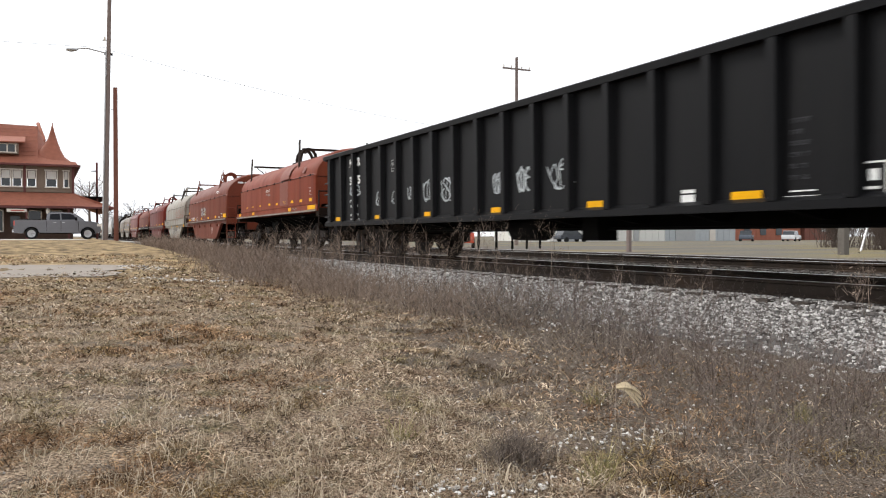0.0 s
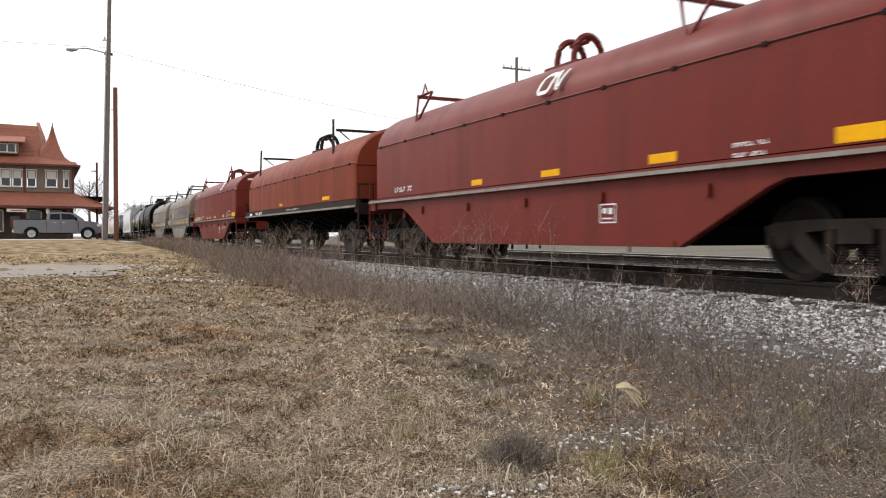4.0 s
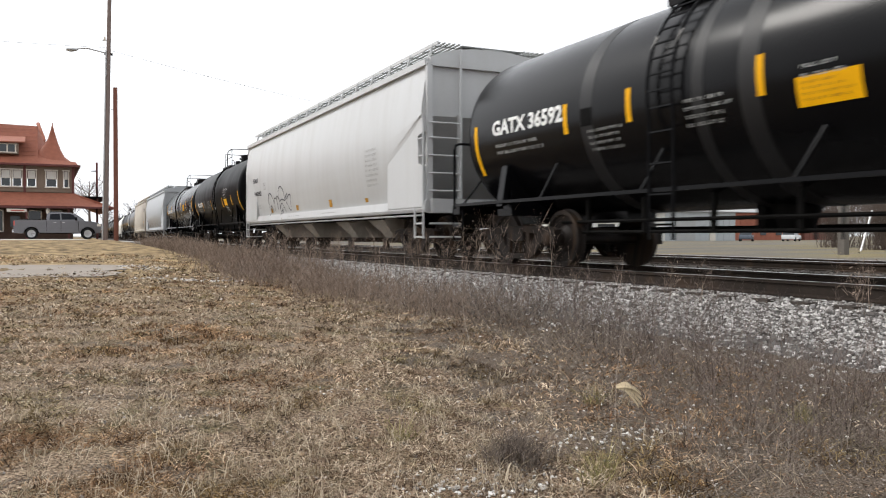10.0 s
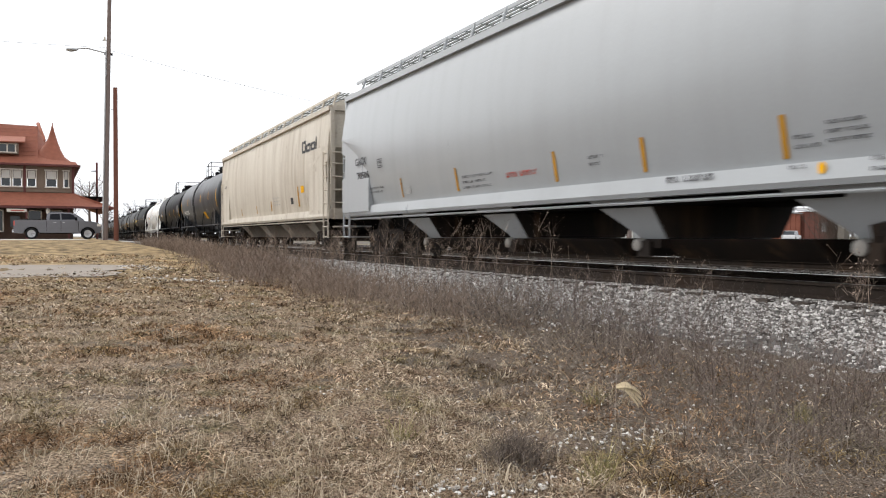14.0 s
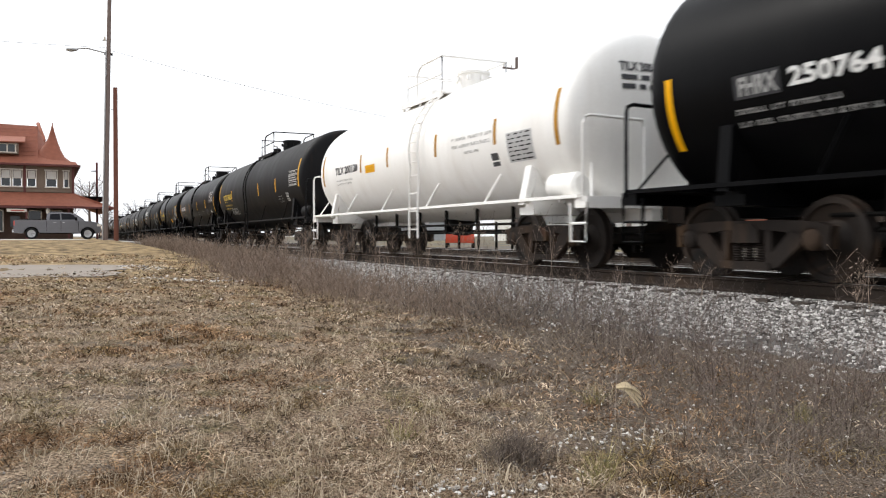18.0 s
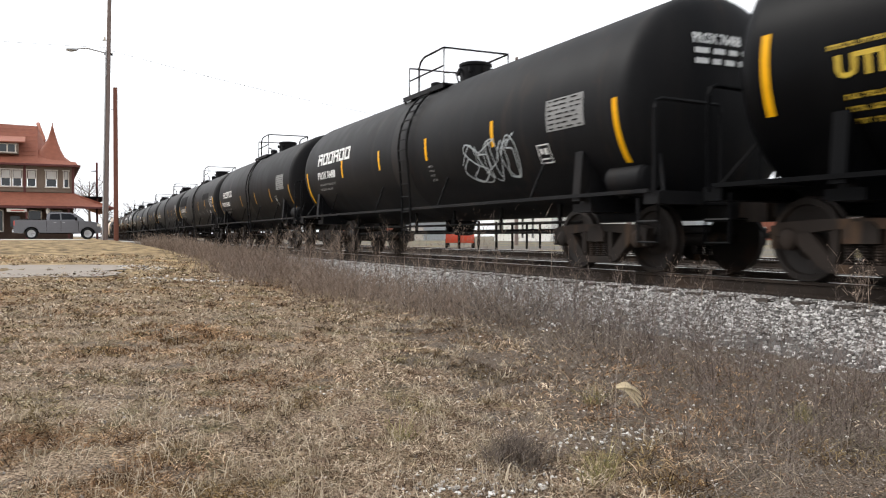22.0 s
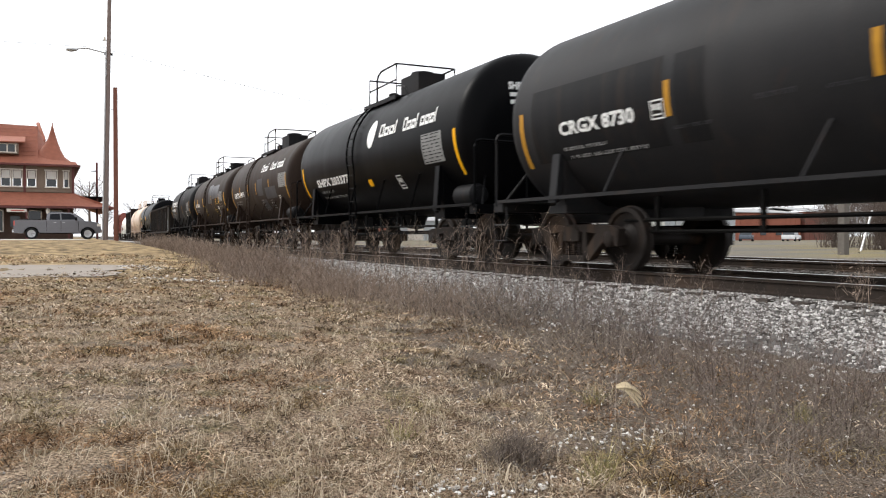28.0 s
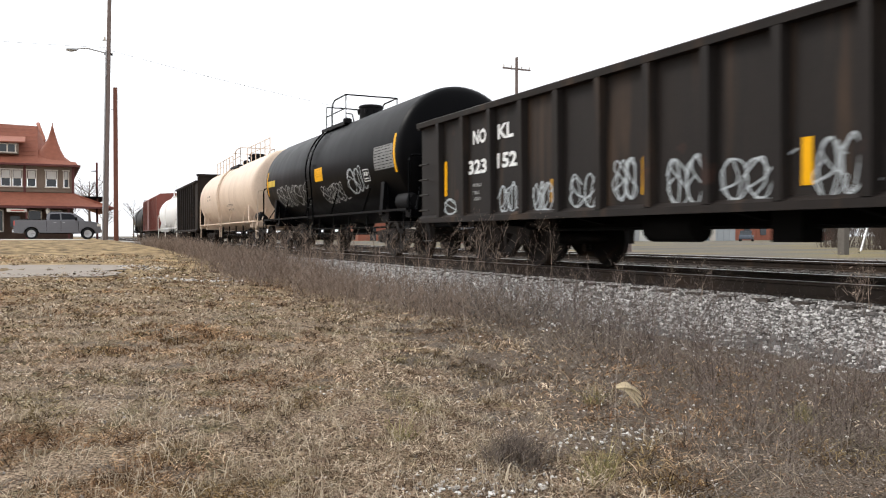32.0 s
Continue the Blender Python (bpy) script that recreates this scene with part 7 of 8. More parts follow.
tank_car(290.6, 304.05, "white tank car with white railings", WHITETANK, 1.42, 2.25,
    [("T", "TILX 200130", 2.0, 3.76, 2.12, 0.19, Dm), ("b", 2.05, 1.98, 2, 1.5, 0.05, GREYMARK), ("b", 9.1, 2.32, 2, 1.65, 0.07, GREYMARK), ("r", 10.55, 10.8, 1.7, 1.92, Dm), ("b", 9.6, 2.05, 1, 0.6, 0.06, GREYMARK)] + yellow_notice(4.3, 4.95, 2.02, 2.2) + print_panel(11.14, 11.94, 1.72, 2.2, WHITEHOP),
    rails=WHITETANK, stripes=AMBER, stripe_at=(3.99, 5.76, 8.35, 10.75), hi=2.5, end_hi=2.72, ladder_at=7.45)
tank_car(304.7, 320.75, "weathered black tank car with yellow lettering", DULL, 1.5, 2.32,
    [("T", "UTLX 549251", 1.98, 3.96, 2.1, 0.23, Ym), ("b", 2.08, 2.05, 1, 1.0, 0.06, Ym), ("b", 2.15, 1.88, 2, 1.75, 0.07, Ym), ("o", 13.38, 13.78, 1.62, 1.94, W), ("g", 3.2, 4.6, 1.45, 1.7, GREYMARK, 3)] + small_print((12.3, 1.86, 3, 0.6),) + print_panel(14.08, 15.05, 2.1, 2.56, W),
    stripe_at=(3.9, 6.58, 9.37, 12.15), hi=2.45, end_hi=2.88, ladder_at=7.2, deck=2.1)
tank_car(321.35, 337.0, "black tank car with bright yellow reflectors", BLACK, 1.48, 2.32,
    [("T", "GATX 95559", 1.56, 3.43, 2.1, 0.2, W), ("o", 3.67, 4.02, 2.03, 2.32, Gm), ("b", 1.62, 1.95, 1, 1.5, 0.06, Gm), ("b", 1.7, 1.81, 1, 2.0, 0.06, Gm), ("r", 14.2, 14.78, 2.66, 2.97, GREYPATCH, 0.0, "repainted_patch"), ("r", 0.62, 0.95, 2.6, 2.86, GREYPATCH, 0.0, "repainted_patch"), ("o", 13.42, 13.9, 1.55, 1.86, W), ("r", 12.0, 12.7, 1.76, 1.92, GREYPATCH), ("r", 13.2, 14.5, 2.2, 2.8, GREYPATCH, 0.0, "repainted_patch")] + small_print((12.05, 1.72, 3, 0.55), (8.68, 1.82, 5, 0.55), (10.6, 1.86, 2, 0.55)) + print_panel(13.42, 14.42, 2.27, 2.7, W),
    stripe_at=(3.5, 5.3, 8.75, 11.94), hi=2.4, end_hi=2.48, ladder_at=7.2)
tank_car(337.95, 350.85, "black tank car with yellow lettering and a yellow notice", BLACK, 1.5, 2.32,
    [("T", "UTLX 648528", 1.75, 3.75, 2.0, 0.22, Ym), ("b", 1.67, 2.32, 1, 1.2, 0.06, Ym), ("b", 1.81, 1.84, 3, 1.3, 0.06, Ym), ("o", 10.02, 10.4, 1.56, 1.9, W), ("d", 10.75, 1.74, 0.14, W), ("r", 11.0, 11.95, 2.5, 2.54, YELLOWMARK)] + yellow_notice(7.78, 8.38, 1.5, 1.74) + print_panel(10.97, 12.04, 1.87, 2.5, PANELGREY) + small_print((8.9, 1.8, 2, 0.5), (5.4, 1.9, 4, 0.6)),
    stripe_at=(3.4, 4.97, 7.53, 9.78), hi=2.37, end_hi=2.6, ladder_at=5.6, deck=2.0)
tank_car(351.6, 367.9, "dull black tank car with block white trade mark and graffiti", DULL, 1.5, 2.33,
    [("l", 1.98, 2.46, 6, 0.4, 0.33, W, -0.15), ("T", "PROX 76488", 1.99, 3.54, 2.08, 0.2, W), ("b", 2.03, 1.95, 2, 1.5, 0.065, Gm), ("o", 13.42, 13.84, 1.58, 1.94, W), ("g", 11.0, 12.9, 1.5, 2.15, GRAFFITI, 3)] + small_print((9.4, 1.9, 4, 0.3),) + print_panel(13.82, 14.78, 2.06, 2.53, PANELGREY),
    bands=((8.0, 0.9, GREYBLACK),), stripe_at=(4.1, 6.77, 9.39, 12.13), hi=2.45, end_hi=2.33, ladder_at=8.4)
tank_car(368.5, 383.27, "dull black tank car with block white trade mark", DULL, 1.5, 2.33,
    [("l", 1.9, 2.2, 6, 0.3, 0.26, W, -0.15), ("T", "PROX 74283", 1.42, 3.22, 1.84, 0.18, W), ("b", 1.92, 1.72, 2, 1.35, 0.06, Gm), ("o", 11.8, 12.12, 1.52, 1.92, Gm), ("d", 12.9, 1.6, 0.18, GREYPATCH), ("g", 0.95, 1.35, 1.6, 1.85, GREYPATCH, 1)] + print_panel(12.27, 13.3, 2.06, 2.55, PANELGREY),
    stripes=AMBER, bands=((7.4, 0.6, GREYBLACK),), stripe_at=(5.83, 8.63, 11.18), hi=2.15, end_hi=2.15, ladder_at=7.8)
tank_car(383.92, 399.8, "weathered black tank car with repainted patches", GREYBLACK, 1.5, 2.32,
    [("T", "CRGX 7835", 1.87, 3.52, 2.0, 0.19, W), ("o", 3.63, 3.97, 1.93, 2.22, W), ("b", 1.96, 1.86, 2, 1.7, 0.06, Gm), ("r", 1.1, 4.5, 2.36, 2.96, PRIMER, 0.0, "repainted_patch"), ("r", 11.3, 13.4, 2.43, 2.73, PRIMER, 0.0, "repainted_patch"), ("o", 13.42, 13.88, 1.52, 1.86, W)] + small_print((9.5, 1.86, 5, 0.5), (10.9, 1.88, 3, 0.5), (12.4, 1.88, 2, 0.6), (12.5, 1.66, 2, 0.5)) + print_panel(13.9, 14.95, 2.0, 2.47, W),
    bands=((8.2, 0.55, DULL),), stripe_at=(4.02, 7.15, 9.67, 12.19), hi=2.38, end_hi=2.38, ladder_at=8.2)
tank_car(400.5, 416.45, "weathered black tank car with a white stencil panel", GREYBLACK, 1.5, 2.32,
    [("T", "CRGX 8160", 1.87, 3.52, 2.0, 0.19, W), ("o", 3.63, 3.97, 1.93, 2.22, W), ("b", 1.96, 1.86, 2, 1.7, 0.06, Gm), ("o", 13.48, 13.86, 1.5, 1.82, W)] + small_print((9.5, 1.84, 5, 0.5), (10.9, 1.88, 3, 0.5), (12.4, 1.86, 2, 0.6), (12.5, 1.64, 2, 0.5)) + print_panel(13.98, 15.04, 2.08, 2.55, W),
    bands=((8.2, 0.55, DULL),), stripe_at=(3.5, 7.35, 9.8, 12.15), hi=2.4, end_hi=2.41, ladder_at=8.2)
tank_car(417.1, 433.1, "dull black tank car with white lettering", GREYBLACK, 1.5, 2.32,
    [("T", "CRGX 7615", 1.87, 3.52, 2.0, 0.19, W), ("o", 3.63, 3.97, 1.93, 2.22, W), ("b", 1.96, 1.86, 2, 1.7, 0.06, Gm), ("o", 13.48, 13.86, 1.5, 1.82, W)] + small_print((9.5, 1.84, 5, 0.5), (10.9, 1.88, 3, 0.5), (12.4, 1.86, 2, 0.6)) + print_panel(13.98, 15.04, 2.08, 2.55, W),
    bands=((8.2, 0.55, DULL),), stripe_at=(3.7, 7.4, 9.85, 12.2), hi=2.4, end_hi=2.41, ladder_at=8.2)
# its three GREYPATCH rows are faint scuffs, drawn as stencil ticks
tank_car(433.85, 449.5, "black tank car with amber reflectors and a white panel", GREYBLACK, 1.48, 2.35,
    [("r", 1.2, 4.16, 1.62, 2.72, DULL, 0.0, "repainted_patch"), ("r", 4.38, 4.87, 1.62, 2.7, DULL, 0.0, "repainted_patch"), ("b", 5.6, 2.02, 1, 0.7, 0.07, GREYPATCH), ("b", 6.5, 1.98, 1, 0.5, 0.05, GREYPATCH), ("b", 4.3, 1.84, 1, 0.8, 0.05, GREYPATCH), ("T", "CRGX 8730", 1.94, 3.63, 1.98, 0.19, W), ("o", 3.92, 4.22, 1.92, 2.22, W), ("b", 1.95, 1.8, 1, 1.5, 0.055, Gm), ("b", 2.05, 1.68, 1, 2.0, 0.055, Gm), ("r", 9.0, 10.0, 2.62, 2.68, YELLOWMARK), ("o", 13.4, 13.8, 1.55, 1.85, W)] + small_print((10.6, 1.9, 4, 0.6), (12.2, 1.9, 3, 0.6)) + print_panel(13.7, 14.7, 2.05, 2.5, W),
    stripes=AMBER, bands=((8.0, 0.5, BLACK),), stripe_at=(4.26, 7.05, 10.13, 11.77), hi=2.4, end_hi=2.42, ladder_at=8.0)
tank_car(450.15, 462.2, "short glossy black tank car with white trade mark", BLACK, 1.5, 2.5,
    [("T", "SHPX 203377", 2.15, 4.92, 1.89, 0.2, W), ("b", 2.18, 1.76, 1, 1.65, 0.07, Gm), ("b", 2.28, 1.61, 1, 2.4, 0.07, Gm), ("c", 6.72, 2.9, 0.33, W), ("l", 7.27, 2.76, 4, 0.27, 0.3, W, -0.1), ("l", 8.7, 2.74, 8, 0.2, 0.3, W, -0.1), ("r", 6.2, 6.45, 1.7, 1.86, YELLOW), ("o", 7.95, 8.3, 1.52, 1.88, W)] + print_panel(9.72, 10.67, 1.95, 2.54, PANELGREY),
    dome="box", stripe_at=(), end_hi=2.5, ladder_at=5.5)
tank_car(462.85, 474.1, "short brown-black tank car with white trade mark", BROWNBLACK, 1.45, 2.45,
    [("T", "GATX 4491", 1.4, 3.4, 2.1, 0.2, W), ("b", 1.5, 1.95, 2, 1.3, 0.055, Gm), ("l", 6.5, 2.86, 4, 0.26, 0.29, W, -0.1), ("l", 8.0, 2.84, 8, 0.225, 0.29, W, -0.1), ("r", 6.0, 6.9, 2.0, 2.62, GREYPATCH, 0.0, "repainted_patch"), ("r", 7.3, 8.9, 1.85, 2.25, GREYPATCH, 0.001, "repainted_patch"), ("r", 6.3, 7.1, 1.5, 1.85, GREYPATCH, 0.002, "repainted_patch"), ("o", 9.06, 9.42, 1.58, 1.93, W)] + print_panel(9.39, 10.44, 2.15, 2.62, PANELGREY) + small_print((6.2, 1.85, 5, 0.7), (7.6, 1.8, 4, 0.6)),
    dome="box", stripes=AMBER, gap=1.2, stripe_at=(2.6, 4.22, 5.72, 7.93), hi=2.52, end_hi=2.56, ladder_at=4.6)
tank_car(474.75, 486.6, "short rusty brown tank car with grey patches", BROWNBLACK, 1.45, 2.45,
    [("T", "GATX 65816", 1.4, 2.97, 2.1, 0.19, W), ("b", 1.5, 1.96, 2, 1.3, 0.05, Gm), ("r", 6.2, 7.45, 2.15, 3.08, GREYTANK, 0.0, "repainted_patch"), ("r", 7.5, 9.46, 2.35, 2.98, GREYTANK, 0.001, "repainted_patch"), ("o", 8.8, 9.28, 1.64, 1.98, W), ("b", 7.8, 1.92, 5, 0.6, 0.05, Ym), ("b", 4.31, 2.08, 6, 0.7, 0.045, Ym), ("b", 9.6, 2.05, 2, 0.75, 0.06, Gm), ("b", 8.6, 2.08, 1, 0.7, 0.03, Ym)] + print_panel(9.52, 10.5, 2.15, 2.62, PANELGREY),
    gap=1.1, stripe_at=(2.16, 4.22, 7.06, 8.58, 9.44), hi=2.52, end_hi=2.53, ladder_at=5.6, deck=2.3)
tank_car(487.25, 498.75, "short black tank car with block white trade mark", DULL, 1.48, 2.4,
    [("l", 1.6, 2.5, 6, 0.41, 0.31, W, -0.15), ("T", "PROX 76058", 1.6, 3.35, 2.18, 0.17, W), ("b", 1.73, 2.03, 4, 1.4, 0.055, Gm), ("b", 3.68, 1.74, 4, 0.35, 0.05, Gm), ("b", 7.12, 1.98, 3, 0.6, 0.06, Gm), ("b", 7.15, 1.66, 3, 0.9, 0.05, Gm), ("b", 7.0, 3.1, 6, 0.48, 0.035, Gm), ("o", 8.76, 9.26, 1.66, 2.08, W), ("b", 8.87, 1.66, 5, 0.5, 0.045, Gm)] + print_panel(9.3, 10.3, 2.04, 2.55, PANELGREY),
    dome="box", stripes=AMBER, stripe_at=(3.45, 5.09, 7.03), hi=2.43, end_hi=2.6, ladder_at=5.95)
gondola_car(499.5, 514.9, "weathered brown gondola with ribbed sides and sprayed tags", GONBROWN, 2.75, 1.0, 0.92, [
    ("T", "NO", 2.2, 2.68, 2.12, 0.24, W), ("T", "KL", 3.08, 3.58, 2.12, 0.24, W), ("T", "323", 2.03, 2.7, 1.6, 0.24, W), ("T", "152", 3.06, 3.7, 1.64, 0.24, W), ("b", 2.2, 1.42, 2, 0.4, 0.07, Gm), ("b", 2.25, 1.18, 1, 0.35, 0.07, Gm), ("r", 1.05, 1.16, 1.25, 1.9, YELLOW), ("r", 4.66, 4.76, 1.0, 1.35, AMBER), ("r", 6.74, 6.86, 1.02, 1.5, YELLOW), ("r", 9.16, 9.29, 1.0, 1.48, YELLOW), ("r", 13.5, 13.62, 1.1, 1.6, YELLOW),
    ("g", 1.05, 1.5, 0.9, 1.2, GRAFFITI, 1), ("g", 3.12, 3.7, 0.9, 1.35, GRAFFITI, 2), ("g", 4.19, 4.72, 0.88, 1.3, GRAFFITI, 2), ("g", 5.2, 5.82, 0.9, 1.35, GRAFFITI, 2), ("g", 6.18, 6.66, 1.0, 1.5, GRAFFITI, 2), ("g", 7.24, 7.86, 0.88, 1.42, GRAFFITI, 2), ("g", 8.1, 8.82, 0.9, 1.36, GRAFFITI, 2), ("g", 9.3, 9.9, 0.88, 1.46, GRAFFITI, 2), ("g", 11.2, 11.8, 0.9, 1.4, GRAFFITI, 2), ("g", 13.8, 14.6, 0.9, 1.7, GRAFFITI, 2)])
tank_car(515.6, 529.4, "black tank car with scrawled graffiti", BLACK, 1.5, 2.36,
    [("r", 1.0, 2.0, 2.2, 2.4, YELLOWMARK), ("g", 2.2, 5.6, 1.5, 2.1, GREYMARK, 5), ("g", 7.2, 9.0, 1.45, 1.9, GREYMARK, 3), ("o", 10.8, 11.3, 1.78, 2.14, W), ("g", 9.6, 10.8, 1.6, 2.2, GRAFFITI, 2)] + yellow_notice(6.8, 7.55, 2.05, 2.42) + print_panel(11.7, 12.9, 2.02, 2.55, PANELGREY), stripe_at=(), end_hi=2.75)
tank_car(530.3, 545.8, "cream tank car stained with rust, with railings along its top", PEACH, 1.55, 2.35, [("b", 3.4, 2.5, 2, 1.2, 0.09, GREYPATCH), ("b", 8.8, 1.9, 2, 2.0, 0.1, GREYPATCH)], rails=PEACH, stripes=PEACH, stripe_at=(), top_rail=True)
gondola_car(546.5, 556.6, "tall dark brown gondola with a raised bulkhead end", GONBROWN, 3.6, 1.0, 0.9, [], end_high=0.36)
tank_car(557.3, 571.5, "white tank car with dark lettering", WHITETANK, 1.42, 2.25, [], rails=WHITETANK, stripes=AMBER, stripe_at=())
box_car(572.4, 588.0, "rust red box car with ribbed sides", BOXRED)
tank_car(589.0, 604.0, "dull black tank car with amber reflectors", DULL, 1.5, 2.32, [], stripes=AMBER, stripe_at=(3, 6, 9))


# ---- ballast stones, dead grass and weeds ----
def scatter(name, label, category, verts, faces, mat, at=None):
    me = bpy.data.meshes.new(name)
    me.from_pydata(verts.tolist() if hasattr(verts, "tolist") else verts, [], faces.tolist() if hasattr(faces, "tolist") else faces)
    me.materials.append(mat)
    return thing(name, label, category, me, kind="stuff")


RNG = np.random.default_rng(7)


def stones(centres, sizes):
    """Broken stones: a jittered eight-cornered lump each."""
    n = len(centres)
    base = np.array([(-1, -1, -1), (1, -1, -1), (1, 1, -1), (-1, 1, -1), (-1, -1, 1), (1, -1, 1), (1, 1, 1), (-1, 1, 1)], float) * 0.5
    v = base[None] * RNG.uniform(0.55, 1.25, (n, 8, 3))
    v[:, 4:, :2] *= RNG.uniform(0.4, 0.95, (n, 1, 1))
    v *= np.stack([sizes * RNG.uniform(0.8, 1.5, n), sizes * RNG.uniform(0.7, 1.2, n), sizes * RNG.uniform(0.35, 0.7, n)], -1)[:, None]
    a = RNG.uniform(0, 6.28, n)
    b = RNG.uniform(-0.9, 0.9, n)
    y, z = v[..., 1] * np.cos(b)[:, None] - v[..., 2] * np.sin(b)[:, None], v[..., 1] * np.sin(b)[:, None] + v[..., 2] * np.cos(b)[:, None]
    x, y = v[..., 0] * np.cos(a)[:, None] - y * np.sin(a)[:, None], v[..., 0] * np.sin(a)[:, None] + y * np.cos(a)[:, None]
    v = np.stack([x, y, z], -1) + centres[:, None]
    f = np.array([(0, 3, 2, 1), (4, 5, 6, 7), (0, 1, 5, 4), (1, 2, 6, 5), (2, 3, 7, 6), (3, 0, 4, 7)])
    return v.reshape(-1, 3), (f[None] + 8 * np.arange(n)[:, None, None]).reshape(-1, 4)


def bed_z(x):
    return np.where(x > -1.15, -0.2, -0.2 - 0.36 * (-1.15 - x) / 1.95)


n = 78000
yy = 1.0 + 27 * RNG.random(n) ** 1.6
xx = -0.84 - 3.4 * RNG.random(n) ** 1.08
toe = np.array([noise.noise((a * 1.3, b * 0.9, 90.0)) + 0.5 * noise.noise((a * 4, b * 4, 95.0)) for a, b in zip(xx, yy)])
keep = (xx > -2.35 - 0.15 * RNG.random(n) + 0.55 * toe) | (RNG.random(n) < np.clip(0.32 - 0.3 * (-2.5 - xx), 0.0, 0.3))
xx, yy = xx[keep], yy[keep]
low = np.where(xx < -3.0, ground_many(xx, yy), bed_z(xx))
c = np.stack([xx, yy, low + RNG.uniform(-0.008, 0.016, len(xx))], -1)
v, f = stones(c, RNG.uniform(0.013, 0.034, len(xx)) * RNG.uniform(0.8, 1.25, len(xx)) * (1 + 0.024 * yy))
scatter("ballast_stones", "pale grey crushed limestone ballast beside the rail", "gravel", v, f, STONES)
n = 5000
yy, xx = 2 + 26 * RNG.random(n) ** 1.5, RNG.uniform(0.9, 5.1, n)
c = np.stack([xx, yy, np.full(n, -0.19)], -1)
v, f = stones(c, RNG.uniform(0.04, 0.08, n) * 1.3)
scatter("ballast_stones", "dark oily ballast stones between the two tracks", "gravel", v, f, strewn("oily_stones", [(0.05, 0.045, 0.04), (0.12, 0.11, 0.1), (0.08, 0.07, 0.06)]))
# loose stones in the lawn
def edge(y):
    """Where the straw gives way to stony soil and weeds."""
    return np.minimum(-7.25 + 0.42 * y, -4.2)


spots = [(-6.7, 2.9, 0.22, 70), (-6.9, 2.85, 0.15, 40), (-6.62, 2.68, 0.2, 50), (-5.92, 3.25, 0.22, 45), (-5.5, 3.2, 0.25, 50), (-6.6, 5.0, 0.2, 14), (-7.55, 4.5, 0.34, 16), (-6.4, 2.8, 0.18, 30), (-6.1, 24.2, 0.6, 90), (-5.6, 23.2, 0.6, 60), (-5.5, 18.2, 0.6, 60), (-4.9, 17.6, 0.5, 40), (-6.2, 19.2, 0.5, 30), (-4.9, 18.0, 0.5, 12), (-4.6, 3.2, 0.5, 45), (-3.8, 3.6, 0.5, 60)]
cc = []
for x, y, r, k in spots:
    for i in range(k):
        px, py = RNG.normal(x, r * 0.6), RNG.normal(y, r * 0.6)
        cc.append((px, py, ground_z(px, py) + 0.012))
for i in range(420):
    r, a = 2.0 * 8 ** RNG.random(), math.radians(RNG.uniform(-14, 62))
    px, py = -8.27 + r * math.sin(a), r * math.cos(a)
    if px < -3.4 and (px > edge(py) or RNG.random() < 0.45):
        cc.append((px, py, ground_z(px, py) + 0.006))
cc = np.array(cc)
cc[:, 2] = ground_many(cc[:, 0], cc[:, 1]) + 0.006
v, f = stones(cc, RNG.uniform(0.007, 0.019, len(cc)) * np.where(cc[:, 1] > 10, 3.4, 1.0))
scatter("loose_stones", "white limestone chips lying in the grass", "gravel", v, f, strewn("white_chips", [(0.14, 0.13, 0.12), (0.4, 0.375, 0.345), (0.68, 0.655, 0.62), (0.8, 0.78, 0.75)]))


def ribbons(root, tip, bend, width):
    """Thin bent blades: two quads each, tapering."""
    n = len(root)
    mid = (root + tip) / 2 + bend
    d = tip - root
    side = np.stack([-d[:, 1], d[:, 0], np.zeros(n)], -1) + 1e-6
    side /= np.linalg.norm(side, axis=1)[:, None]
    a = RNG.uniform(0, 6.28, n)
    side = side * np.cos(a)[:, None] + np.stack([np.zeros(n), np.zeros(n), np.ones(n)], -1) * np.sin(a)[:, None]
    w = width[:, None] / 2
    v = np.stack([root - side * w, root + side * w, mid - side * w * 0.8, mid + side * w * 0.8, tip - side * w * 0.25, tip + side * w * 0.25], 1)
    f = np.array([(0, 1, 3, 2), (2, 3, 5, 4)])
    return v.reshape(-1, 3), (f[None] + 6 * np.arange(n)[:, None, None]).reshape(-1, 4)


def fan(n, r0, r1, a0, a1, power=1.0):
    """Places spread over the lawn, thinning with distance from its near end."""
    r = r0 * (r1 / r0) ** (RNG.random(n) ** power)
    a = np.radians(RNG.uniform(a0, a1, n))
    return -8.27 + r * np.sin(a), r * np.cos(a), r


def patchy(x, y, f=1.1, z=40.0, cut=0.0, soft=0.25):
    q = np.array([noise.noise((a * f, b * f * 0.6, z)) for a, b in zip(x, y)])
    return q + RNG.normal(0, soft, len(x)) > cut


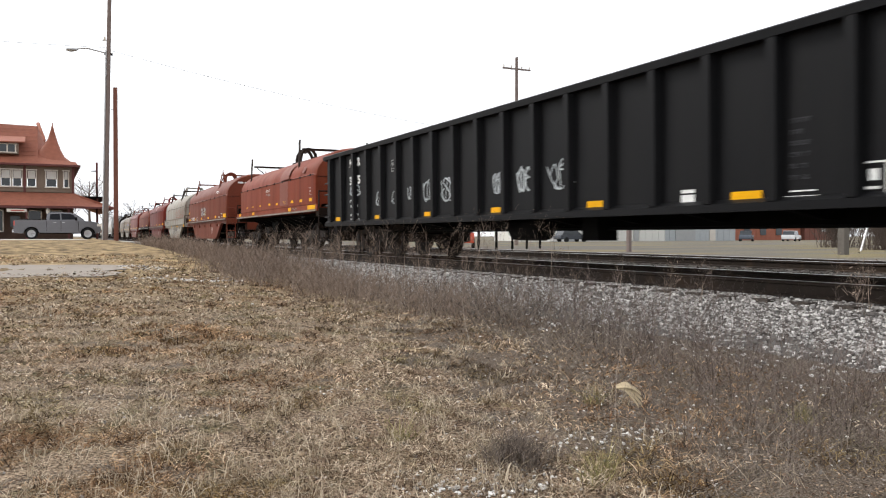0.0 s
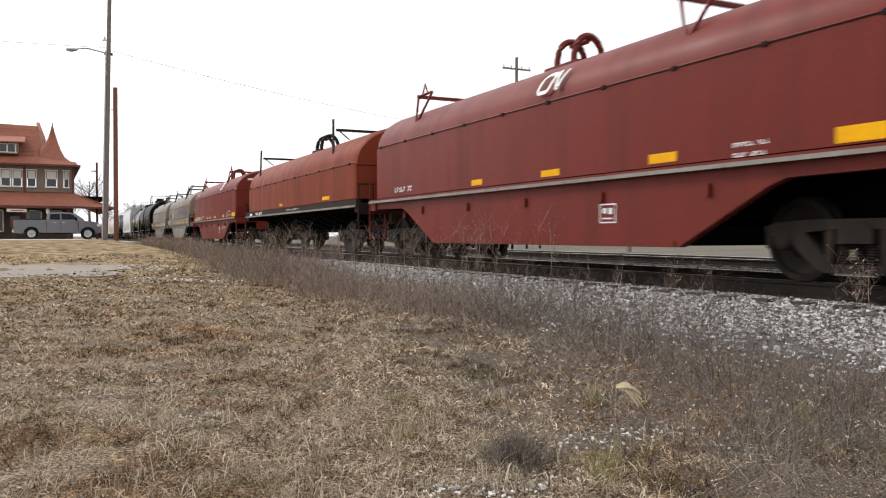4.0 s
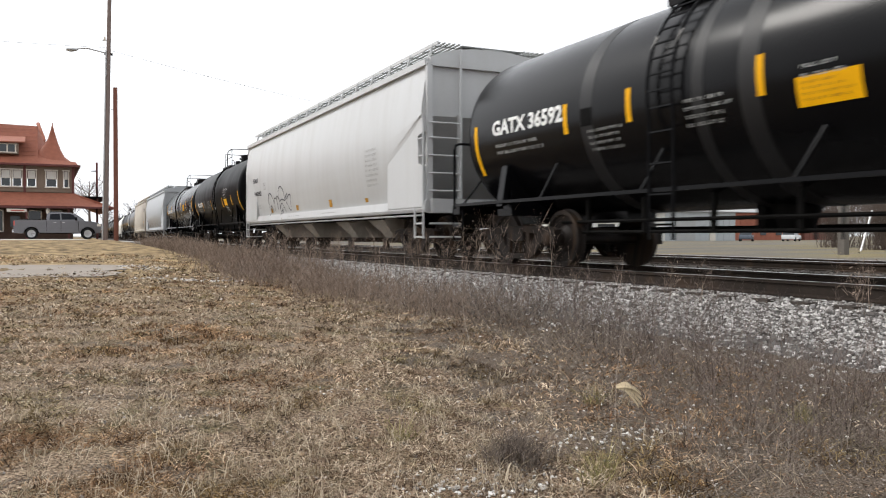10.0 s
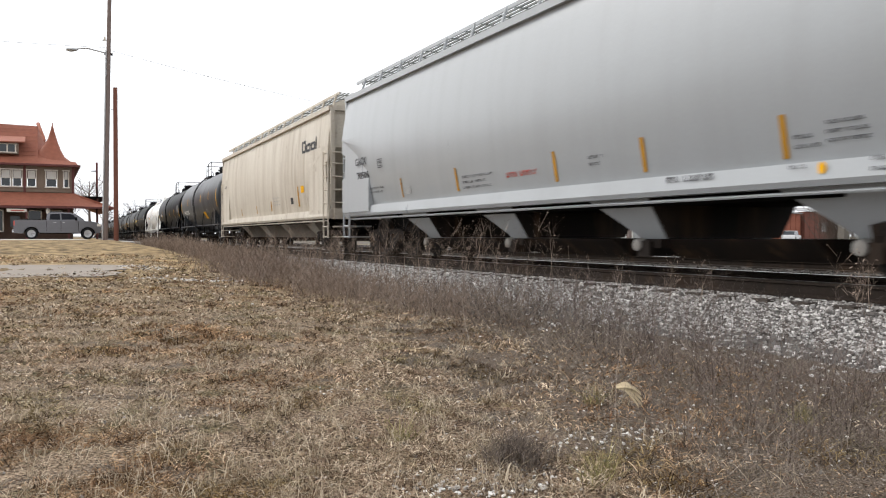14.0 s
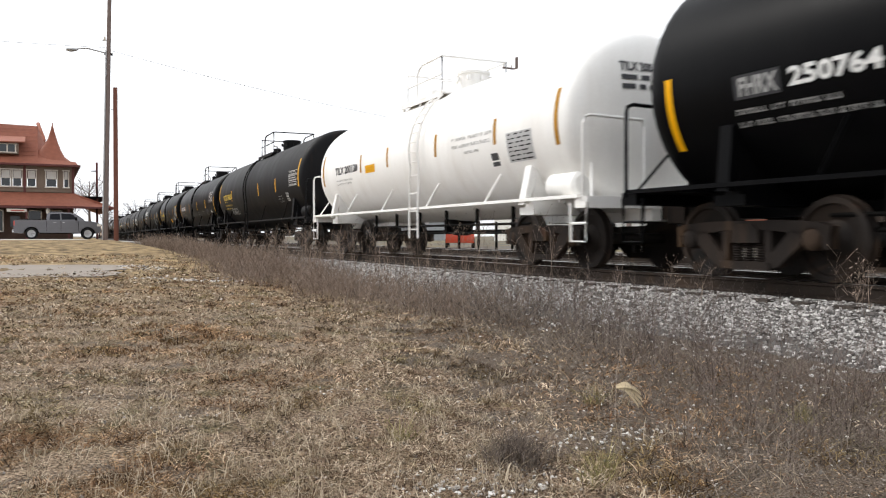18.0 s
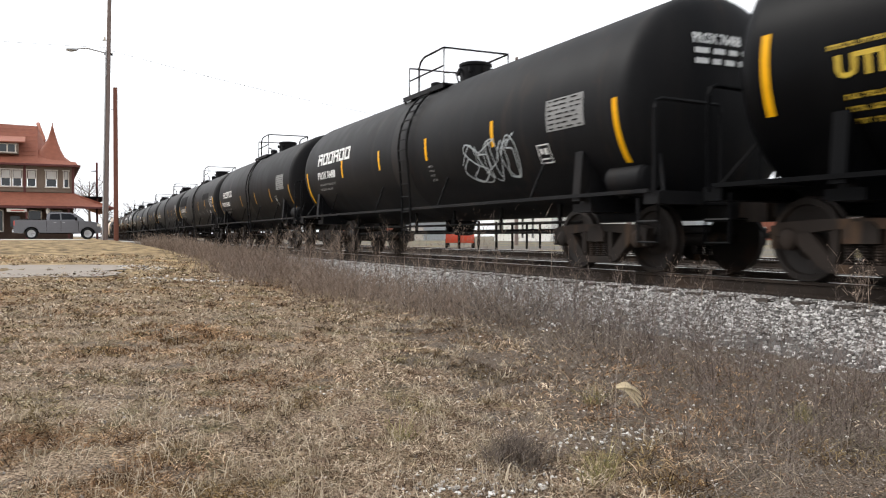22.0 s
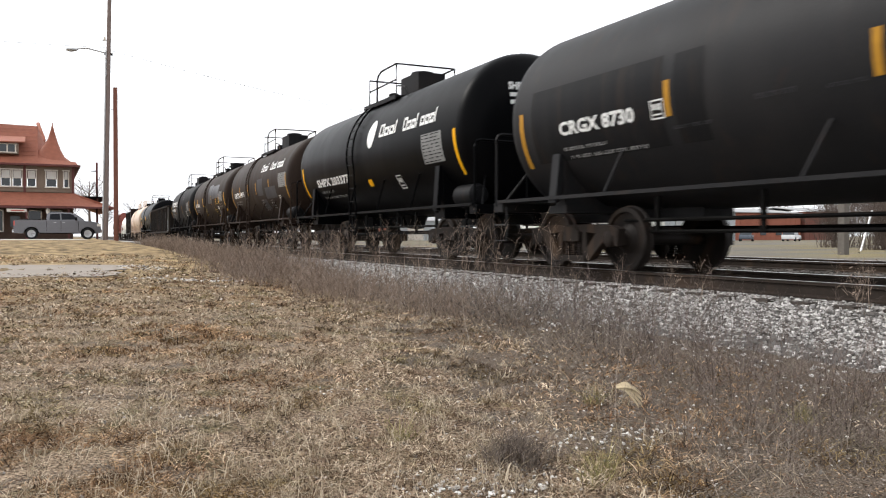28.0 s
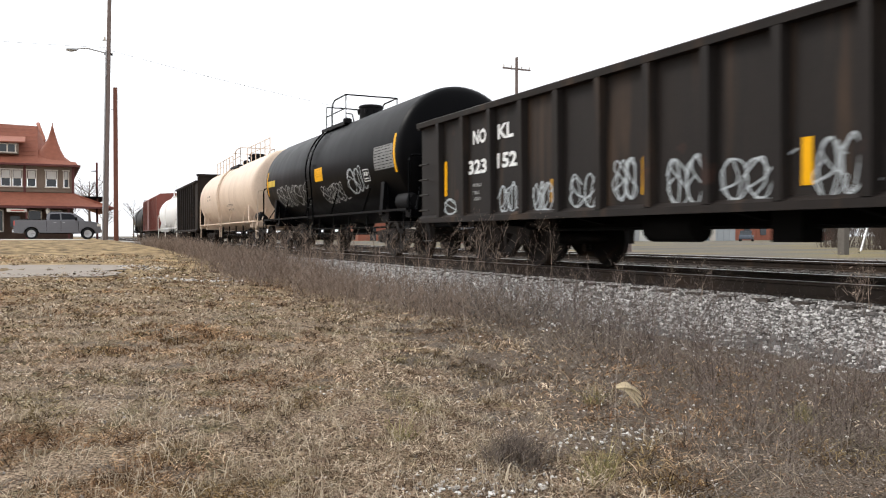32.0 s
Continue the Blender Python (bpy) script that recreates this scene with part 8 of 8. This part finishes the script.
def lawn(n, r0, r1, mat, label, lo=0.03, hi=0.1, rise=(0.15, 0.9), bare=0.1):
    x, y, r = fan(n, r0, r1, -14, 64)
    clump = np.array([noise.noise((a * 1.7, b * 1.7, 3.0)) + 0.6 * noise.noise((a * 6, b * 6, 9.0)) for a, b in zip(x, y)])
    keep = (x < -3.0 - 0.8 * RNG.random(n)) & ((x < edge(y) + 0.3 * RNG.normal(size=n)) | (RNG.random(n) < bare)) & (clump + RNG.normal(0, 0.2, n) > -0.05)
    for sx, sy, sr, k in spots[:8]:
        keep &= ((x - sx) ** 2 + (y - sy) ** 2 > (sr * 0.7) ** 2) | (RNG.random(n) < 0.25)
    keep &= ~((x < -6.2) & (y > 20) & (y < 26.3))
    x, y, r, clump = x[keep], y[keep], r[keep], clump[keep]
    m = len(x)
    z = ground_many(x, y)
    # blades lean together, clump by clump
    turn = np.array([6 * noise.noise((a * 2.3, b * 2.3, 21.0)) for a, b in zip(x, y)])
    a, e = turn + RNG.normal(0, 2.2, m), RNG.uniform(*rise, m)
    L = RNG.uniform(lo, hi, m) * (0.7 + 0.9 * np.clip(clump + 0.2, 0, 1)) * (1 + 0.03 * r)
    root = np.stack([x, y, z], -1)
    tip = root + np.stack([np.cos(a) * np.cos(e) * L, np.sin(a) * np.cos(e) * L, np.sin(e) * L], -1)
    bend = np.stack([RNG.normal(0, 0.1, m) * L, RNG.normal(0, 0.1, m) * L, RNG.uniform(0.05, 0.25, m) * L], -1)
    v, f = ribbons(root, tip, bend, np.maximum(0.0032, 0.0009 * r) * RNG.uniform(0.6, 1.8, m))
    scatter("dead_grass", label, "grass", v, f, mat)


def litter(n, label, mat, stony=False, r1=22):
    """Crumbs of dead leaf lying flat, tilted any way."""
    x, y, r = fan(n, 1.7, r1, -14, 64)
    keep = x < -3.3 - 0.5 * RNG.random(n)
    if stony:
        keep &= (x > edge(y) - 0.2 + 0.3 * RNG.normal(size=n)) & patchy(x, y, 2.2, 70, 0.0, 0.3)
    x, y, r = x[keep], y[keep], r[keep]
    m = len(x)
    z = ground_many(x, y) + RNG.uniform(0.002, 0.025, m)
    w = np.maximum(0.004, 0.0011 * r) * RNG.uniform(0.7, 2.6, m)
    a, t = RNG.uniform(0, 6.28, m), RNG.normal(0, 0.5, m)
    u = np.stack([np.cos(a), np.sin(a), np.sin(t) * 0.6], -1) * w[:, None]
    k = np.stack([-np.sin(a), np.cos(a), np.cos(t * 3) * 0.3], -1) * (w * RNG.uniform(0.3, 0.8, m))[:, None]
    c = np.stack([x, y, z], -1)
    v = np.stack([c - u, c - k, c + u * 0.9, c + k], 1).reshape(-1, 3)
    scatter("leaf_litter", label, "litter", v, (np.arange(4)[None] + 4 * np.arange(m)[:, None]), mat)


TURF = ((0.6, 0.46, 0.6, (0.9, 0.72, 0.56)), (1.2, 0.52, 0.62, (0.6, 0.58, 0.58)), (2.1, 0.52, 0.63, (0.58, 0.58, 0.42)), (5.5, 0.48, 0.62, (0.5, 0.46, 0.42)))
STRAW = strewn("straw_blades", [(0.06, 0.042, 0.028), (0.39, 0.293, 0.2), (0.62, 0.49, 0.355), (0.9, 0.77, 0.59), (0.27, 0.2, 0.14)], patches=TURF)
BROWNBLADE = strewn("brown_blades", [(0.03, 0.021, 0.015), (0.18, 0.125, 0.084), (0.35, 0.25, 0.17), (0.1, 0.075, 0.045)], patches=TURF)
WEED = strewn("dry_weed_stalks", [(0.08, 0.058, 0.046), (0.22, 0.165, 0.13), (0.37, 0.29, 0.23), (0.14, 0.104, 0.083)])
GREYWEED = strewn("grey_weed_stalks", [(0.035, 0.027, 0.022), (0.14, 0.11, 0.09), (0.3, 0.25, 0.21), (0.075, 0.057, 0.046)])
DARKWEED = strewn("dark_weed_stalks", [(0.04, 0.03, 0.026), (0.13, 0.1, 0.086), (0.26, 0.21, 0.185)])
PALESTRAW = strewn("pale_straw", [(0.22, 0.175, 0.12), (0.42, 0.345, 0.245), (0.68, 0.58, 0.44), (0.32, 0.25, 0.175)])
PALESTALK = strewn("pale_stalks", [(0.2, 0.165, 0.137), (0.36, 0.305, 0.255)])
CRUMBS = strewn("leaf_crumbs", [(0.04, 0.027, 0.02), (0.2, 0.12, 0.075), (0.12, 0.085, 0.06), (0.45, 0.37, 0.28), (0.08, 0.06, 0.035), (0.65, 0.6, 0.54)], patches=TURF)
lawn(250000, 1.7, 32, STRAW, "matted straw-coloured dead grass", 0.014, 0.052, (0.0, 0.8), 0.24)
lawn(60000, 1.7, 27, BROWNBLADE, "short brown dead grass", 0.015, 0.05, (0.1, 1.2), 0.6)
litter(85000, "crumbled dead leaves strewn over the ground", CRUMBS)
litter(15000, "pale stone crumbs and bleached leaf bits on the soil", strewn("pale_crumbs", [(0.12, 0.108, 0.095), (0.3, 0.28, 0.25), (0.55, 0.53, 0.5), (0.2, 0.17, 0.14)]), True, 9)


def weeds(name, label, x, y, h, width, twigs=5, spread=0.35, mat=WEED, seeds=False):
    """Dry branching stalks."""
    n = len(x)
    z = np.where(x > -2.9, bed_z(x), ground_many(x, y))
    root = np.stack([x, y, z], -1)
    lean = np.stack([RNG.normal(0, spread * 0.5, n), RNG.normal(0, spread * 0.5, n), np.ones(n)], -1)
    top = root + lean * h[:, None]
    R, T, B, Wd = [root], [top], [np.stack([RNG.normal(0, 0.04, n), RNG.normal(0, 0.04, n), np.zeros(n)], -1) * h[:, None]], [width]
    for k in range(twigs):
        q = RNG.uniform(0.3, 0.95, n)[:, None]
        b = root + (top - root) * q
        a = RNG.uniform(0, 6.28, n)
        L = h * RNG.uniform(0.15, 0.4, n)
        e = b + np.stack([np.cos(a) * L * 0.6, np.sin(a) * L * 0.6, L * RNG.uniform(0.3, 1.0, n)], -1)
        R.append(b), T.append(e), B.append(np.zeros((n, 3))), Wd.append(width * 0.6)
    if seeds:
        for k in range(1, twigs + 1):
            R.append(T[k]), T.append(T[k] + RNG.normal(0, 0.012, (n, 3))), B.append(np.zeros((n, 3))), Wd.append(np.full(n, 0.013))
    v, f = ribbons(np.concatenate(R), np.concatenate(T), np.concatenate(B), np.concatenate(Wd))
    scatter(name, label, "weeds", v, f, mat)


def tufts(n, label, mat, r1=26, grow=1.0):
    """Longer straw in clumps."""
    x, y, r = fan(n, 1.9, r1, -14, 58)
    keep = x < edge(y) + 0.35 * RNG.normal(size=n)
    x, y, r = x[keep], y[keep], r[keep]
    k = 26
    size = RNG.uniform(0.03, 0.1, len(x)) * grow
    X = np.repeat(x, k) + RNG.normal(0, 1, len(x) * k) * np.repeat(size, k) * 0.45
    Y = np.repeat(y, k) + RNG.normal(0, 1, len(x) * k) * np.repeat(size, k) * 0.45
    L = np.repeat(size, k) * RNG.uniform(0.4, 1.1, len(X))
    a, e = RNG.uniform(0, 6.28, len(X)), RNG.uniform(0.25, 1.35, len(X))
    root = np.stack([X, Y, ground_many(X, Y)], -1)
    tip = root + np.stack([np.cos(a) * np.cos(e) * L, np.sin(a) * np.cos(e) * L, np.sin(e) * L], -1)
    bend = np.stack([np.zeros(len(X)), np.zeros(len(X)), L * RNG.uniform(0.05, 0.3, len(X))], -1)
    v, f = ribbons(root, tip, bend, np.maximum(0.003, 0.0008 * np.repeat(r, k)) * RNG.uniform(0.6, 1.4, len(X)))
    scatter("grass_tufts", label, "grass", v, f, mat)


tufts(1000, "tufts of pale dead grass standing out of the lawn", PALESTRAW)
tufts(420, "bleached flattened clumps of long dead grass", PALESTRAW, 5.0, 1.4)
tufts(500, "tufts of dark brown dead grass", BROWNBLADE)


# a thick belt of tall dry weeds along the foot of the ballast, far down the line
n = 5600
yy = 19 + 36 * RNG.random(n) ** 1.3
xx = -3.3 + RNG.normal(0, 0.75, n) * np.clip(1.45 - yy / 38, 0.3, 1) + 0.014 * yy
hh = RNG.uniform(0.2, 0.72, n) * np.clip(0.4 + yy / 50, 0.5, 1.1)
k = patchy(xx, yy, 0.8, 40, -0.3)
weeds("weed_belt", "tall dry brown weeds along the foot of the ballast", xx[k], yy[k], hh[k], np.maximum(0.004, 0.00045 * yy[k]) * RNG.uniform(0.7, 1.4, k.sum()), 8, 0.8)
# lower, patchy weeds where the lawn ends
n = 6500
yy = 7.5 + 14 * RNG.random(n) ** 0.9
xx = -3.7 + RNG.normal(0, 0.55, n)
hh = RNG.uniform(0.12, 0.45, n)
k = patchy(xx, yy, 0.9, 50, -0.1)
weeds("weed_belt", "low tangled brown weeds at the edge of the lawn", xx[k], yy[k], hh[k], np.maximum(0.003, 0.00055 * yy[k]) * RNG.uniform(0.7, 1.4, k.sum()), 7, 1.1)
n = 4300
yy = 1.7 + 9.5 * RNG.random(n) ** 1.0
xx = edge(yy) + 0.3 + np.abs(RNG.normal(0, 1.05, n))
ok = (xx < -2.1) & patchy(xx, yy, 1.6, 60, 0.0, 0.15)
xx, yy = xx[ok], yy[ok]
weeds("weed_belt", "thin grey-brown weed stalks between lawn and stones", xx, yy, RNG.uniform(0.05, 0.42, len(xx)) * RNG.uniform(0.5, 1.0, len(xx)), np.maximum(0.0024, 0.0007 * yy) * RNG.uniform(0.7, 1.3, len(xx)), 8, 1.4, GREYWEED)
n = 700
yy = 2.4 + 8 * RNG.random(n)
xx = edge(yy) + 0.8 + np.abs(RNG.normal(0, 1.0, n))
ok = xx < -1.9
xx, yy = xx[ok], yy[ok]
weeds("weed_belt", "upright dark twiggy weeds with bare side shoots", xx, yy, RNG.uniform(0.2, 0.62, len(xx)), np.maximum(0.003, 0.0007 * yy) * RNG.uniform(0.7, 1.2, len(xx)), 11, 0.55, DARKWEED)
# taller bare stalks in clumps at the near end of the stony strip
GREENTUFT = strewn("sallow_blades", [(0.08, 0.075, 0.03), (0.24, 0.21, 0.09), (0.42, 0.36, 0.18)])
cx, cy = np.array([-4.1, -4.45, -4.75, -4.3, -5.0, -3.9, -4.6, -5.2, -3.6, -4.9]), np.array([3.1, 2.75, 2.5, 3.5, 2.95, 2.6, 3.9, 2.35, 3.3, 3.4])
xx, yy = np.repeat(cx, 30) + RNG.normal(0, 0.17, 300), np.repeat(cy, 30) + RNG.normal(0, 0.17, 300)
weeds("weed_belt", "clumps of tall dark bare stalks near the stones", xx, yy, RNG.uniform(0.15, 0.5, 300), RNG.uniform(0.002, 0.0045, 300), 9, 0.5, DARKWEED)
xx, yy = RNG.uniform(-5.4, -3.6, 90), RNG.uniform(2.2, 4.4, 90)
weeds("weed_belt", "fallen pale straws lying among the weeds", xx, yy, RNG.uniform(0.1, 0.3, 90), RNG.uniform(0.002, 0.004, 90), 3, 2.6, PALESTALK)
cx, cy = np.array([-6.21, -6.14, -6.3, -5.35, -4.7, -4.62, -6.7]), np.array([2.68, 2.76, 2.62, 3.9, 2.95, 3.0, 3.6])
xx, yy = np.repeat(cx, 60) + RNG.normal(0, 0.035, 420), np.repeat(cy, 60) + RNG.normal(0, 0.035, 420)
weeds("grass_tufts", "sallow green tufts of living grass", xx, yy, RNG.uniform(0.04, 0.13, 420), RNG.uniform(0.002, 0.004, 420), 1, 1.3, GREENTUFT)
# a rounded tangle of fine grey stems
n = 520
xx, yy = RNG.normal(-6.42, 0.075, n), RNG.normal(3.02, 0.085, n)
weeds("weed_tangle", "dense rounded tangle of fine grey stems", xx, yy, np.clip(0.2 - 0.9 * np.hypot(xx + 6.42, yy - 3.02), 0.05, 0.2) * RNG.uniform(0.7, 1.1, n), np.full(n, 0.0024), 8, 1.0, GREYWEED)
n = 230
yy = 2.0 + 9 * RNG.random(n)
xx = np.clip(edge(yy) + 1.1 + RNG.normal(0, 0.7, n), -6.6, -2.2)
weeds("weed_belt", "long leaning pale weed stalks", xx, yy, RNG.uniform(0.15, 0.42, n), np.maximum(0.0026, 0.0007 * yy), 6, 1.5, PALESTALK)
n = 250
yy = RNG.uniform(9.5, 26, n)
xx = RNG.uniform(-3.2, -1.5, n)
weeds("tall_weeds", "tall branching dry weeds with seed heads on the ballast", xx, yy, RNG.uniform(0.45, 1.15, n), 0.0006 * yy, 10, 0.4, WEED, True)
# single tall stalks before the rails
px = np.array([-1.3, -1.45, -1.2, -1.6, -1.9, -1.5, -2.0, -1.7, -2.2, -1.8, -1.6, -2.1, -2.3, -1.75, -1.95])
py = np.array([5.0, 5.15, 5.3, 6.9, 7.1, 8.6, 8.8, 9.1, 12.3, 12.6, 7.3, 13.2, 14.0, 4.7, 10.5])
for rep in range(3):
    weeds("tall_weeds", "a few tall branching dry weeds beside the rail", px + RNG.normal(0, 0.06, len(px)), py + RNG.normal(0, 0.1, len(px)), RNG.uniform(0.3, 0.62, len(px)), np.full(len(px), 0.0065), 9, 0.35, WEED, True)
# a curled pale husk lying in the grass
s = Shape()
for k in range(5):
    turn, lift, w, ln = ((0.0, 0.2, 0.036, 0.14), (-0.35, -0.15, 0.011, 0.15), (0.2, 0.3, 0.028, 0.105), (-0.5, -0.25, 0.007, 0.14), (-0.15, 0.0, 0.016, 0.145))[k]
    rings = []
    for i in range(8):
        t = i / 7
        ww = w * math.sin(math.pi * (0.12 + 0.83 * t))
        cx, cy, cz = ln * t * math.cos(turn), ln * t * math.sin(turn), 0.14 - ln * t * (0.5 - lift) + 0.03 * math.sin(3 * t)
        nx, ny = -math.sin(turn), math.cos(turn)
        rings.append([(cx + nx * ww * q, cy + ny * ww * q, cz + z) for q, z in ((-1, 0.0), (0, 0.018), (1, 0.0), (0, 0.012))])
    s.loft(rings)
thing("corn_husk", "curled pale yellow dry husk lying in the weeds", "husk", s, plain("dry_husk", (0.5, 0.4, 0.25), 0.8, 0, 0.35, 40), at=pose(-5.28, 3.77, -0.53, 0, 0, -35))


# ---- what moves ----
def motions():
    times = [float(i) for i in range(33)]
    for car, centre in CARS:
        rows = []
        for t in times:
            x, y, a = on_track(centre - SPEED * t)
            rows.append((t, pose(x, y, 0, 0, 0, -math.degrees(a))))
        walk(car, rows)
    places = {car: centre for car, centre in CARS}
    for ws, off in WHEELSETS:
        tr = ws.parent
        rest = ws.matrix_basis.translation.copy()
        near = (places[tr.parent] + off) / SPEED       # when it passes the camera
        t0, t1 = max(0.0, near - 1.5), min(32.0, near + 0.1)
        if t1 <= t0:
            continue
        k0, k1 = math.floor(t0 * FPS), math.ceil(t1 * FPS)
        rows = [(0.0, Matrix.Translation(rest))] if k0 > 0 else []
        for k in range(k0, k1 + 1):
            turn = SPEED * (k - k0) / FPS / 0.457
            rows.append((k / FPS, Matrix.Translation(rest) @ Matrix.Rotation(turn, 4, "X")))
        if k1 / FPS < 32.0:
            rows.append((32.0, rows[-1][1]))
        walk(ws, rows)


motions()
